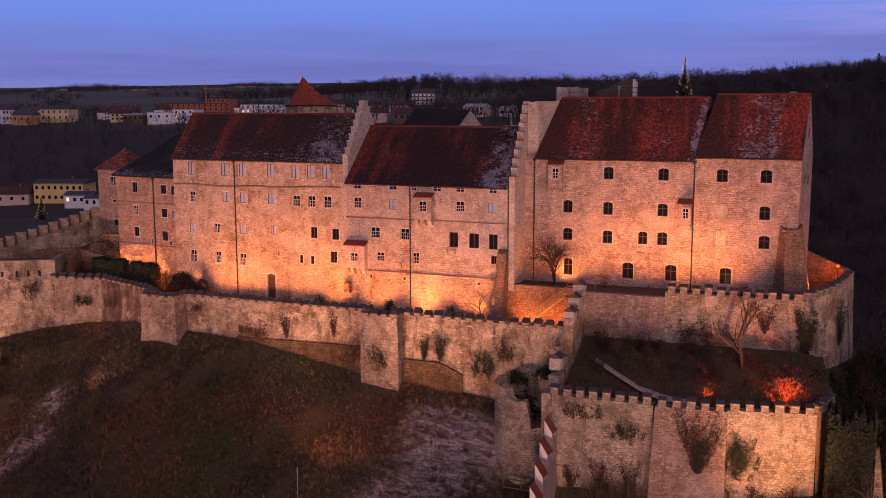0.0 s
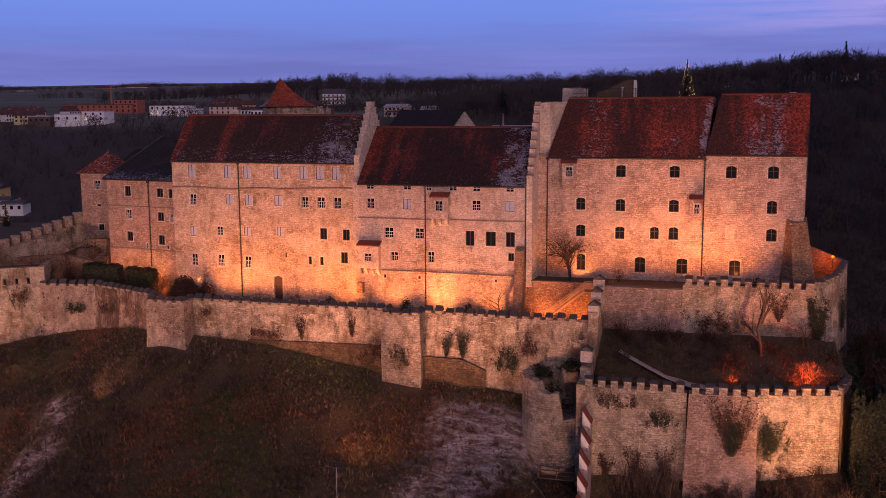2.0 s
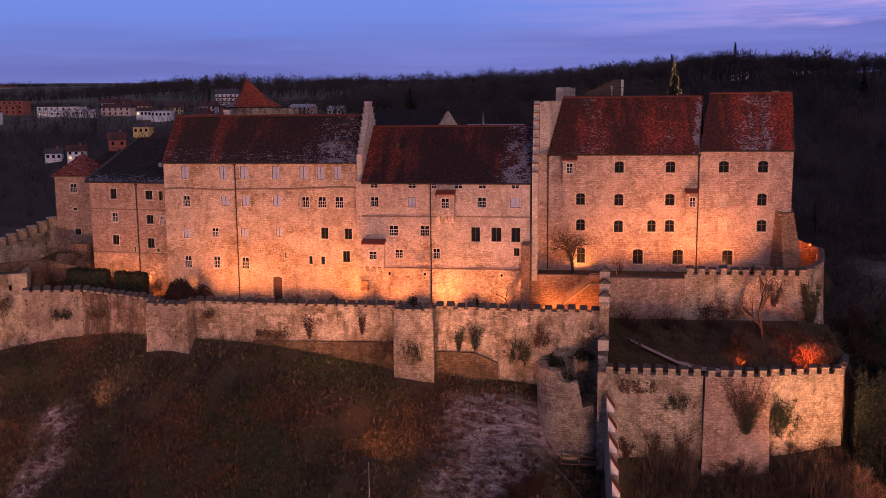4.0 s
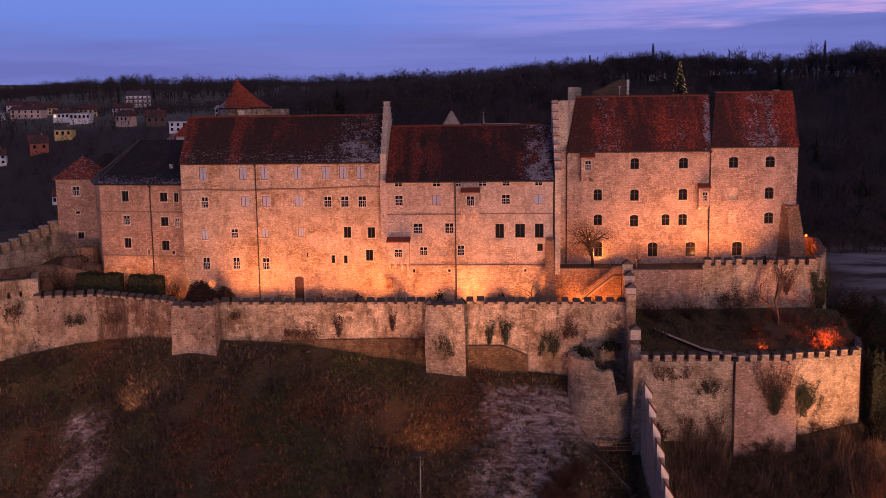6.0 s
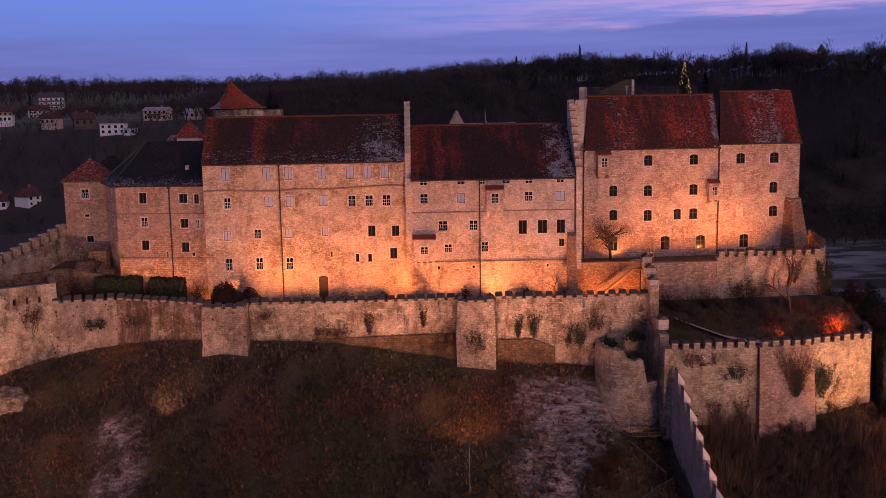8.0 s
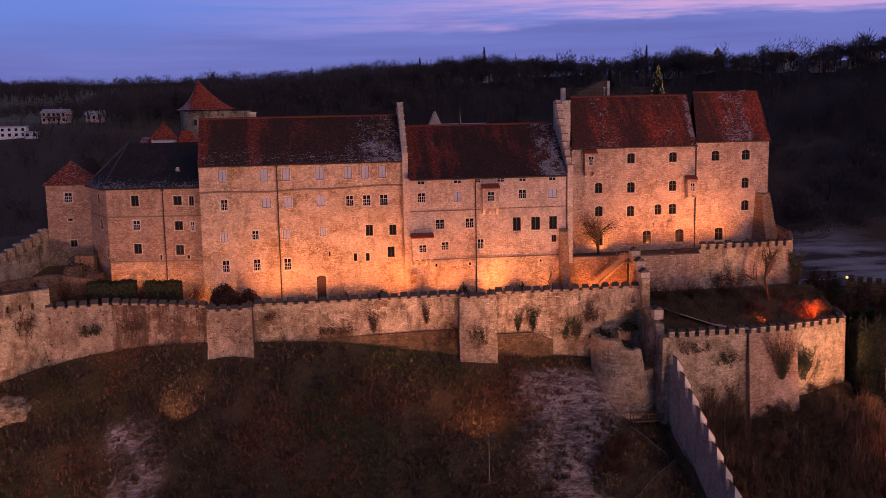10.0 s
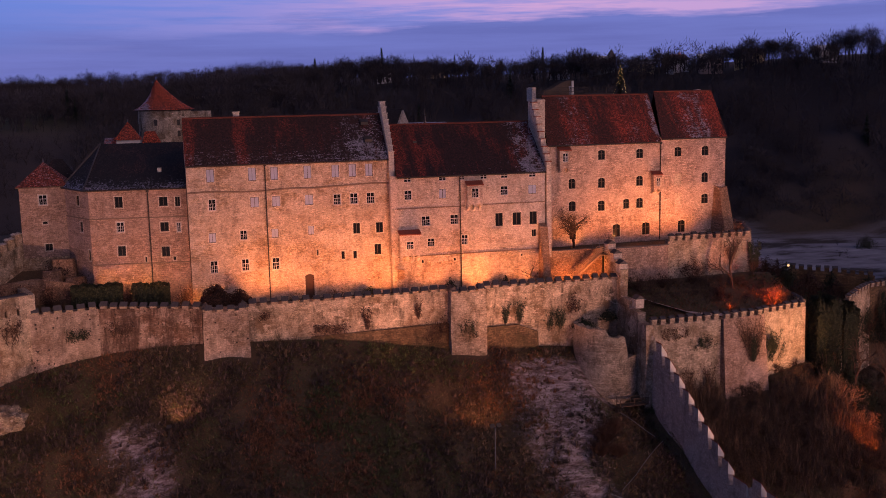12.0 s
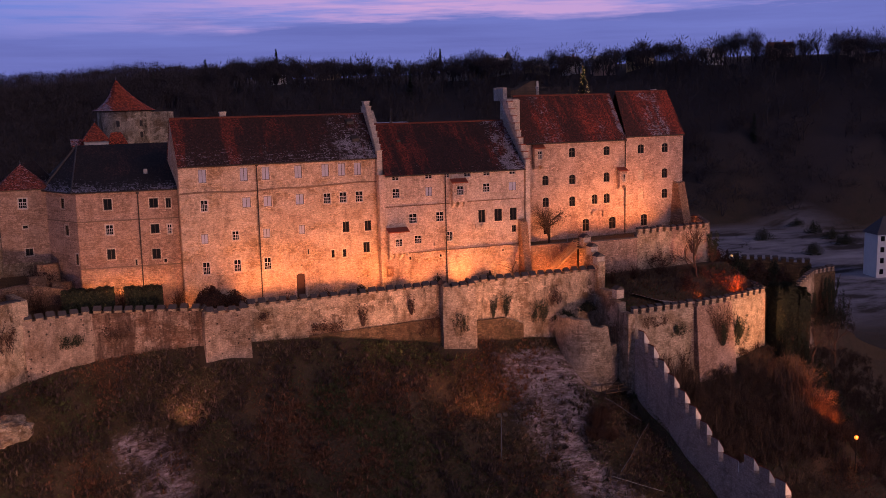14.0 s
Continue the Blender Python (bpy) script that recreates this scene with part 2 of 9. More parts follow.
    col = mixc(nt, 0.8, col, mixc(nt, 1.0, col, node_grey(nt, maths(nt, "MULTIPLY_ADD", crisp, 3.4, -0.72)), "MULTIPLY"))
    link(nt, col, b.inputs["Base Color"])
    height = maths(nt, "ADD", maths(nt, "MULTIPLY", maths(nt, "SUBTRACT", 1.0, br.outputs["Fac"]), maths(nt, "SUBTRACT", 1.0, maths(nt, "MULTIPLY", mask, 0.75))), maths(nt, "MULTIPLY", grain, 1.4))
    bump(nt, b, height, relief, 0.09)
    return m


def tiles(name, red, dark, moss=0.5, frost=0.3, patches=(), red_bands=(), course=0.17, shift=0.0, eaves=None, slant=0.0, black=()):
    """Plain clay tiles; moss: lichen that blackens them; patches: (x, width, amount) of hoar frost along the ridge; red_bands: relaid strips; slant: how far the verge leans; black: (x, width, amount) of lichen."""
    m, nt, b = material(name, 0.88)
    vec = coords(nt)
    sep = node(nt, "ShaderNodeSeparateXYZ")
    link(nt, vec, sep.inputs[0])
    comb = node(nt, "ShaderNodeCombineXYZ")
    link(nt, maths(nt, "ADD", sep.outputs[0], maths(nt, "MULTIPLY", sep.outputs[1], 0.15)), comb.inputs[0])
    link(nt, maths(nt, "MULTIPLY", sep.outputs[2], 1.28), comb.inputs[1])
    br = node(nt, "ShaderNodeTexBrick")
    for key, value in (("Scale", 1.0), ("Mortar Size", 0.012), ("Mortar Smooth", 0.3), ("Brick Width", 0.18), ("Row Height", course)):
        br.inputs[key].default_value = value
    br.inputs["Color1"].default_value, br.inputs["Color2"].default_value = (*[0.6 * c for c in red], 1), (*[min(1, 1.4 * c) for c in red], 1)
    br.inputs["Mortar"].default_value = (0.02, 0.012, 0.01, 1)
    link(nt, comb.outputs[0], br.inputs["Vector"])
    big = noise_tex(nt, vec, 0.22, 6.0, 0.62, (1.0, 0.6, 0.55), (shift, 0, 0))
    runs = noise_tex(nt, vec, 1.0, 7.0, 0.66, (1.0, 0.15, 0.10), (shift, 5, 0))
    lich = maths(nt, "ADD", maths(nt, "MULTIPLY", big, 0.55), maths(nt, "MULTIPLY", runs, 0.45))
    along = maths(nt, "SUBTRACT", sep.outputs[0], maths(nt, "MULTIPLY", sep.outputs[1], slant))

    def bell(x, width):
        d = maths(nt, "DIVIDE", maths(nt, "SUBTRACT", along, x), width)
        return maths(nt, "POWER", 2.718, maths(nt, "MULTIPLY", maths(nt, "MULTIPLY", d, d), -1.0))

    for x, width, much in black:
        lich = maths(nt, "ADD", lich, maths(nt, "MULTIPLY", bell(x, width), much))
    lich = maths(nt, "ADD", lich, maths(nt, "MULTIPLY", maths(nt, "SUBTRACT", noise_tex(nt, vec, 4.0, 6.0, 0.8, None, (9, shift, 2)), 0.5), 0.16))
    if eaves:
        lich = maths(nt, "ADD", lich, maths(nt, "MULTIPLY", maths(nt, "DIVIDE", maths(nt, "SUBTRACT", eaves[0], sep.outputs[2]), eaves[1], clamp=True), 0.07))
    mask = ramp(nt, lich, [(0.57 - 0.3 * moss, (0, 0, 0)), (0.75 - 0.3 * moss, (1, 1, 1))])
    for x0, x1 in red_bands:
        edge = maths(nt, "ADD", along, maths(nt, "ADD", maths(nt, "MULTIPLY", runs, 1.6), maths(nt, "MULTIPLY", big, 2.4)))
        edge = maths(nt, "SUBTRACT", edge, 2.0)
        inside = maths(nt, "MULTIPLY", ramp(nt, maths(nt, "SUBTRACT", edge, x0), [(0.0, (0, 0, 0)), (0.5, (1, 1, 1))]), ramp(nt, maths(nt, "SUBTRACT", x1, edge), [(0.0, (0, 0, 0)), (0.5, (1, 1, 1))]))
        mask = maths(nt, "MULTIPLY", mask, maths(nt, "SUBTRACT", 1.0, maths(nt, "MULTIPLY", inside, 0.72)))
    col = mixc(nt, maths(nt, "MULTIPLY", mask, 0.88), br.outputs["Color"], dark)
    one = node(nt, "ShaderNodeTexBrick")
    for key, value in (("Scale", 1.0), ("Mortar Size", 0.0), ("Brick Width", 0.18), ("Row Height", course)):
        one.inputs[key].default_value = value
    one.inputs["Color1"].default_value, one.inputs["Color2"].default_value = (0, 0, 0, 1), (1, 1, 1, 1)
    link(nt, comb.outputs[0], one.inputs["Vector"])
    each = maths(nt, "SUBTRACT", one.outputs["Color"], 0.5)
    fine = noise_tex(nt, vec, 2.2, 9.0, 0.80, (0.42, 1.9, 1.9), (shift, 2, 8))
    amount = frost
    if eaves:
        # frost lingers on the lower courses
        amount = maths(nt, "ADD", maths(nt, "MULTIPLY", maths(nt, "DIVIDE", maths(nt, "SUBTRACT", eaves[0], sep.outputs[2]), eaves[1], clamp=True), eaves[2]), frost)
    cover_noise = ramp(nt, noise_tex(nt, vec, 0.55, 6.0, 0.7, (1.0, 1.0, 0.8), (shift, 12, 3)), [(0.36, (0.15, 0.15, 0.15)), (0.60, (1.35, 1.35, 1.35))])
    for x, width, much in patches:
        fall = maths(nt, "MULTIPLY", bell(x, width), cover_noise)
        amount = maths(nt, "ADD", amount, maths(nt, "MULTIPLY", fall, much))
    thresh = maths(nt, "ADD", maths(nt, "MULTIPLY", amount, 0.30), maths(nt, "ADD", maths(nt, "ADD", maths(nt, "MULTIPLY", fine, 0.85), maths(nt, "MULTIPLY", each, 0.14)), maths(nt, "MULTIPLY", runs, 0.22)))
    rime = ramp(nt, thresh, [(0.645, (0, 0, 0)), (0.79, (1, 1, 1))])
    rime = maths(nt, "MULTIPLY", rime, maths(nt, "SUBTRACT", 1.0, maths(nt, "MULTIPLY", br.outputs["Fac"], 0.8)))
    col = mixc(nt, maths(nt, "MULTIPLY", rime, 0.70), col, (0.44, 0.40, 0.45))
    shade = maths(nt, "MULTIPLY_ADD", each, 0.8, maths(nt, "MULTIPLY_ADD", noise_tex(nt, vec, 9.0, 4.0, 0.8), 1.6, 0.2))
    col = mixc(nt, 0.75, col, mixc(nt, 1.0, col, node_grey(nt, shade), "MULTIPLY"))
    link(nt, col, b.inputs["Base Color"])
    saw = maths(nt, "FRACT", maths(nt, "DIVIDE", maths(nt, "MULTIPLY", sep.outputs[2], 1.28), course))
    bump(nt, b, maths(nt, "ADD", maths(nt, "SUBTRACT", 1.0, saw), maths(nt, "MULTIPLY", fine, 0.9)), 0.6, 0.04)
    return m


def plain(name, colour, rough=0.8, metal=0.0, vary=0.25, scale=3.0, relief=0.15):
    m, nt, b = material(name, rough, metal)
    vec = coords(nt)
    n1 = noise_tex(nt, vec, scale, 6.0, 0.65)
    n2 = noise_tex(nt, vec, scale * 0.18, 3.0)
    f = maths(nt, "ADD", maths(nt, "MULTIPLY", n1, 0.6), maths(nt, "MULTIPLY", n2, 0.4))
    col = ramp(nt, f, [(0.25, tuple(c * (1 - vary) for c in colour)), (0.75, tuple(min(1, c * (1 + vary)) for c in colour))])
    link(nt, col, b.inputs["Base Color"])
    if relief:
        bump(nt, b, n1, relief, 0.03)
    return m


def island(name, stops, rough=0.9):
    """Twigs, blades and leaves: every one takes its colour from the ramp."""
    m, nt, b = material(name, rough)
    g = node(nt, "ShaderNodeNewGeometry")
    link(nt, ramp(nt, g.outputs["Random Per Island"], stops), b.inputs["Base Color"])
    return m


def glowing(name, colour, strength):
    m, nt, b = material(name)
    b.inputs["Base Color"].default_value = (*colour, 1)
    b.inputs["Emission Color"].default_value = (*colour, 1)
    b.inputs["Emission Strength"].default_value = strength
    return m


STONE_A = masonry("palace_stone", (0.40, 0.29, 0.20), (0.53, 0.41, 0.30), (0.56, 0.47, 0.41), 0.60, (0.50, 0.25), 0.50)
STONE_B = masonry("middle_stone", (0.42, 0.33, 0.27), (0.52, 0.43, 0.37), (0.58, 0.50, 0.46), 0.70, (0.50, 0.25), 0.42)
STONE_C = masonry("keep_stone", (0.46, 0.34, 0.29), (0.58, 0.46, 0.40), (0.62, 0.49, 0.43), 0.42, (0.52, 0.25), 0.42, 0, 0.9)
STONE_L = masonry("corner_stone", (0.38, 0.25, 0.19), (0.46, 0.32, 0.25), (0.48, 0.34, 0.28), 0.38, (0.55, 0.27), 0.45)
CURTAIN = masonry("curtain_stone", (0.43, 0.31, 0.20), (0.58, 0.44, 0.30), (0.74, 0.59, 0.43), 0.62, (0.46, 0.23), 1.05, 0.40, 0.9)
PITTED = masonry("pitted_curtain_plaster", (0.42, 0.29, 0.20), (0.56, 0.42, 0.31), (0.66, 0.50, 0.39), 0.75, (0.46, 0.23), 0.62, 0.30, 0.9, 0.9, 0.3)
STREAKED = masonry("streaked_curtain_stone", (0.36, 0.22, 0.15), (0.50, 0.35, 0.26), (0.62, 0.47, 0.37), 0.45, (0.46, 0.23), 0.9, 0.30, 0.9, 0.7, 0.85)
BASTION = masonry("bastion_stone", (0.46, 0.36, 0.26), (0.60, 0.49, 0.38), (0.60, 0.49, 0.37), 0.40, (0.50, 0.25), 0.62, 0.45, 0.9)
MOSSY = masonry("mossy_footing", (0.15, 0.095, 0.050), (0.26, 0.17, 0.090), (0.22, 0.15, 0.080), 0.3, (0.55, 0.28), 0.7, 0.6, 0.9)
BRICKY = masonry("brick_and_rubble", (0.36, 0.20, 0.12), (0.44, 0.28, 0.18), (0.42, 0.30, 0.22), 0.12, (0.38, 0.19), 0.5, 0.1, 0.9)
DRESSED = masonry("dressed_stone", (0.50, 0.42, 0.34), (0.58, 0.50, 0.42), (0.58, 0.50, 0.43), 0.7, (0.8, 0.4), 0.25, 0, 0.4)
COPING = plain("weathered_coping", (0.085, 0.075, 0.075), 0.8, 0, 0.5, 2.5, 0.4)
RENDERED = masonry("old_render", (0.40, 0.31, 0.255), (0.50, 0.40, 0.34), (0.56, 0.455, 0.40), 0.8, (0.5, 0.25), 0.40, 0, 0.6)
# one dark brown tone for all the string courses
COURSE_DARK = plain("dark_string_course", (0.20, 0.14, 0.105), 0.9, 0, 0.5, 3.0, 0.3)
# white door and house paint; on the slope merlons it paints their lit faces
WHITE_AND_LIT = plain("white_paint_and_lit_stone", (0.80, 0.73, 0.62), 0.9, 0, 0.2, 4.0, 0.3)
RIDGE = plain("weathered_ridge_tiles", (0.15, 0.040, 0.026), 0.88, 0, 0.45, 3.0, 0.4)
RED_CAP = plain("clay_coping", (0.27, 0.068, 0.038), 0.85, 0, 0.4, 4.0, 0.4)
TILE_A = tiles("palace_tiles", (0.21, 0.036, 0.020), (0.020, 0.013, 0.012), 0.80, -0.16, ((23.4, 3.6, 0.62),), ((6.0, 8.0), (-1, 1.0)), 0.17, 0.0, (21.6, 3.6, 0.42))
TILE_B = tiles("middle_tiles", (0.23, 0.037, 0.020), (0.018, 0.012, 0.011), 0.56, -0.30, ((20.6, 3.2, 0.95),), ((-1, 2.0), (3.6, 5.2)), 0.17, 11.0, (18.5, 3.0, 0.30), 0.0, ((13.0, 5.0, 0.07),))
TILE_C = tiles("keep_tiles", (0.38, 0.056, 0.027), (0.040, 0.016, 0.012), 0.50, -0.10, ((5.0, 2.2, 0.42), (14.5, 2.0, 0.22), (18.15, 0.5, 1.2)), (), 0.17, 23.0, (22, 4, 0.15), 0.17, ((1.2, 1.7, 0.24), (9.6, 1.5, 0.10)))
TILE_D = tiles("end_tiles", (0.40, 0.058, 0.028), (0.040, 0.017, 0.013), 0.45, -0.10, ((5.6, 1.5, 0.66), (8.2, 0.9, 0.60)), ((9.8, 11.6),), 0.17, 37.0, (23, 4, 0.10), 0.12, ((1.5, 2.0, 0.12),))
TILE_DARK = tiles("dark_tiles", (0.085, 0.034, 0.026), (0.018, 0.015, 0.015), 0.85, -0.22, ((-4.0, 6.0, 0.2),), (), 0.17, 51.0, (16.6, 1.7, 0.75))
TILE_RED = tiles("bright_tiles", (0.46, 0.082, 0.034), (0.10, 0.05, 0.045), 0.10, -0.4, ((-3.6, 1.5, 2.2),), (), 0.16, 63.0)
TILE_SQ = tiles("turret_tiles", (0.22, 0.045, 0.028), (0.05, 0.03, 0.03), 0.15, 0.25, (), (), 0.16, 71.0)
TILE_TOWN = tiles("town_tiles", (0.16, 0.06, 0.05), (0.05, 0.04, 0.04), 0.5, 0.1, (), (), 0.3, 83.0)
GLASS, _nt, _b = material("window_glass", 0.12)
_b.inputs["Base Color"].default_value = (0.012, 0.014, 0.018, 1)
_b.inputs["Specular IOR Level"].default_value = 0.3
# pale blinds; the sky's blue light on the panes is put into their colour
SKY_TINTED_BLIND = plain("sky_tinted_blind", (0.40, 0.45, 0.62), 0.12, 0, 0.2, 1.5, 0)
FRAME_WHITE = plain("grey_white_window_paint", (0.46, 0.46, 0.50), 0.5, 0, 0.15)
FRAME_DARK = plain("dark_window_wood", (0.06, 0.045, 0.035), 0.6, 0, 0.3)
OLD_WOOD = plain("weathered_timber", (0.13, 0.085, 0.055), 0.85, 0, 0.45, 6.0, 0.4)
PIPE = plain("dark_pipe_metal", (0.055, 0.045, 0.040), 0.5, 0.6, 0.3)
ZINC = plain("zinc_sheet", (0.22, 0.23, 0.25), 0.45, 0.7, 0.2)
RAIL = plain("galvanised_rail", (0.30, 0.30, 0.31), 0.45, 0.8, 0.2)
BARK = plain("bark", (0.10, 0.065, 0.045), 0.95, 0, 0.5, 5.0, 0.5)
FRESH_WOOD = plain("pale_timber", (0.34, 0.23, 0.14), 0.8, 0, 0.35, 6.0, 0.3)
DOOR_WOOD = plain("door_planks", (0.060, 0.030, 0.020), 0.7, 0, 0.4)
TWIGS = island("bare_twigs", [(0.0, (0.034, 0.023, 0.018)), (0.6, (0.088, 0.055, 0.038)), (1.0, (0.17, 0.105, 0.070))])
WOOD_FAR = island("distant_woods", [(0.0, (0.052, 0.044, 0.048)), (1.0, (0.068, 0.058, 0.060))])
LEAVES = island("ivy_leaves", [(0.0, (0.012, 0.016, 0.008)), (0.6, (0.026, 0.034, 0.015)), (1.0, (0.055, 0.062, 0.028))])
NEEDLES = island("spruce_needles", [(0.0, (0.012, 0.022, 0.014)), (1.0, (0.035, 0.055, 0.030))])
DRY = island("dry_grass", [(0.0, (0.058, 0.044, 0.025)), (0.35, (0.137, 0.091, 0.047)), (0.6, (0.137, 0.122, 0.052)), (0.85, (0.195, 0.125, 0.065)), (1.0, (0.260, 0.182, 0.104))])


# ---------------------------------------------------------------- mesh tools
class Shape:
    """A mesh in the making."""

    def __init__(self, loose=False):
        self.v, self.f, self.loose = [], [], loose

    def add(self, pts, faces):
        n = len(self.v)
        self.v += [tuple(p) for p in pts]
        self.f += [tuple(n + i for i in f) for f in faces]
        return self

    def box(self, x0, x1, y0, y1, z0, z1):
        return self.add([(x0, y0, z0), (x1, y0, z0), (x1, y1, z0), (x0, y1, z0), (x0, y0, z1), (x1, y0, z1), (x1, y1, z1), (x0, y1, z1)],
                        [(3, 2, 1, 0), (4, 5, 6, 7), (0, 1, 5, 4), (1, 2, 6, 5), (2, 3, 7, 6), (3, 0, 4, 7)])

    def prism(self, ring, z0, z1, taper=None):
        """An upright prism over a ring of (x, y), anticlockwise; taper: the ring at the top."""
        top = taper or ring
        n = len(ring)
        return self.add([(x, y, z0) for x, y in ring] + [(x, y, z1) for x, y in top],
                        [tuple(range(n))[::-1], tuple(range(n, 2 * n))] + [(i, (i + 1) % n, n + (i + 1) % n, n + i) for i in range(n)])

    def slab(self, ring, push):
        """A plate: a flat ring of 3D points, thickened by the vector push."""
        n = len(ring)
        back = [tuple(a + b for a, b in zip(p, push)) for p in ring]
        return self.add(list(ring) + back, [tuple(range(n)), tuple(range(n, 2 * n))[::-1]] + [(i, n + i, n + (i + 1) % n, (i + 1) % n) for i in range(n)])

    def tube(self, a, b, r0, r1, n=6, caps=True):
        a, b = Vector(a), Vector(b)
        d = (b - a).normalized()
        s = d.orthogonal().normalized()
        t = d.cross(s)
        pts = [p + r * (math.cos(k * math.tau / n) * s + math.sin(k * math.tau / n) * t) for p, r in ((a, r0), (b, r1)) for k in range(n)]
        faces = [(k, (k + 1) % n, n + (k + 1) % n, n + k) for k in range(n)]
        if caps:
            faces += [tuple(range(n))[::-1], tuple(range(n, 2 * n))]
        return self.add(pts, faces)

    def cone(self, x, y, rows, n=24):
        """A turned body: rows of (radius, z), bottom to top."""
        pts = [(x + r * math.cos(k * math.tau / n), y + r * math.sin(k * math.tau / n), z) for r, z in rows for k in range(n)]
        faces = [(j * n + k, j * n + (k + 1) % n, (j + 1) * n + (k + 1) % n, (j + 1) * n + k) for j in range(len(rows) - 1) for k in range(n)]
        return self.add(pts, faces + [tuple(range(n))[::-1], tuple(range((len(rows) - 1) * n, len(rows) * n))])

    def facade(self, x0, x1, z0, z1, y, thick, holes, arched=()):
        """A wall facing -y with openings (xa, xb, za, zb) right through it."""
        xs = sorted({x0, x1, *[h[0] for h in holes], *[h[1] for h in holes]})
        zs = sorted({z0, z1, *[h[2] for h in holes], *[h[3] for h in holes]})
        for xa, xb in zip(xs, xs[1:]):
            for za, zb in zip(zs, zs[1:]):
                cx, cz = (xa + xb) / 2, (za + zb) / 2
                if any(h[0] < cx < h[1] and h[2] < cz < h[3] for h in holes):
                    continue
                self.add([(xa, y, za), (xb, y, za), (xb, y, zb), (xa, y, zb)], [(0, 1, 2, 3)])
                self.add([(xa, y + thick, za), (xb, y + thick, za), (xb, y + thick, zb), (xa, y + thick, zb)], [(3, 2, 1, 0)])
        for xa, xb, za, zb in holes:
            p = [(xa, za), (xb, za), (xb, zb), (xa, zb)]
            for (ax, az), (bx, bz) in zip(p, p[1:] + p[:1]):
                self.add([(ax, y, az), (bx, y, bz), (bx, y + thick, bz), (ax, y + thick, az)], [(3, 2, 1, 0)])
        for xa, xb, za, zb in arched:
            rise, n = 0.22, 6
            arc = [(xa + (xb - xa) * k / n, zb - rise * (2 * k / n - 1) ** 2) for k in range(n + 1)]
            for (ax, az), (bx, bz) in zip(arc, arc[1:]):
                self.add([(ax, y, az), (bx, y, bz), (bx, y, zb), (ax, y, zb), (ax, y + 0.3, az), (bx, y + 0.3, bz)], [(0, 1, 2, 3), (0, 4, 5, 1)])
        for ring in ([(x0, y, z0), (x0, y + thick, z0), (x0, y + thick, z1), (x0, y, z1)], [(x1, y, z0), (x1, y, z1), (x1, y + thick, z1), (x1, y + thick, z0)],
                     [(x0, y, z1), (x0, y + thick, z1), (x1, y + thick, z1), (x1, y, z1)]):
            self.add(ring, [(3, 2, 1, 0)])
        return self

    def data(self, name, mat, smooth=False):
        me = bpy.data.meshes.new(name)
        me.from_pydata(self.v, [], self.f)
        me.materials.append(mat)
        if not self.loose:
            bm = bmesh.new()
            bm.from_mesh(me)
            bmesh.ops.remove_doubles(bm, verts=bm.verts, dist=0.0008)
            bm.to_mesh(me)
            bm.free()
        if smooth:
            me.polygons.foreach_set("use_smooth", [True] * len(me.polygons))
        me.update()
        return me


def thing(name, at, label, category, group="", kind="", turn=0.0):
    ob = new(name)
    ob.empty_display_size = 0.3
    ob.matrix_world = pose(*at, 0, 0, turn)
    return tagged(ob, label, category, group, kind)


def part(name, shape, mat, parent, label="", smooth=False, at=None):
    """One mesh under a thing or under a part, in its parent's own metres."""
    me = shape if isinstance(shape, bpy.types.Mesh) else shape.data(name, mat, smooth)
    ob = new(name, me)
    ob.parent = parent
    if at is not None:
        ob.matrix_basis = at
    return tagged(ob, label)


def solo(name, shape, mat, label, category, at=(0, 0, 0), group="", kind="", smooth=False, turn=0.0):
    """A thing that is one mesh."""
    ob = new(name, shape.data(name, mat, smooth))
    ob.matrix_world = pose(*at, 0, 0, turn)
    return tagged(ob, label, category, group, kind)


# ---------------------------------------------------------------- ground
def smooth01(t):
    t = np.clip(t, 0, 1)
    return t * t * (3 - 2 * t)


def front_line(x):
    return np.interp(x, [-60, -26, -19.5, -12, -5, 0.5, 32, 37.3, 57.6, 58.4, 84, 95, 130], [-16, -7.2, -3.4, -1.7, -3.7, -6.3, -6.2, -6.2, -6.0, -14.4, -11.3, -4, 12])


def valley(x, y):
    foot = np.interp(x, [-900, -600, -228, -100, 0, 100, 195, 345, 500, 700, 1200], [120, 150, 190, 200, 220, 245, 225, 125, -30, -280, -900])
    edge = np.interp(x, [-900, -600, -228, -100, 0, 92, 195, 345, 500, 700, 1200], [380, 390, 400, 360, 460, 490, 365, 205, 50, -200, -800])
    top = np.interp(x, [-900, -300, -100, 0, 92, 195, 345, 500, 1200], [14, 15, 18, 26, 37, 37, 42, 45, 48])
    floor = np.interp(x, [-300, 0, 150], [-19, -24, -27])
    s = smooth01((y - foot) / (edge - foot))
    back = np.maximum(0, y - edge)
    hill = 13 * np.exp(-((y - 985) / 190) ** 2) * smooth01((x + 620) / 260) * (1 - smooth01((x - 60) / 260))
    return floor + hill + (top - floor) * s + back * np.interp(x, [-400, 100], [0.026, 0.010]) + 1.5 * np.sin(x * 0.021) * np.cos(y * 0.017) * s


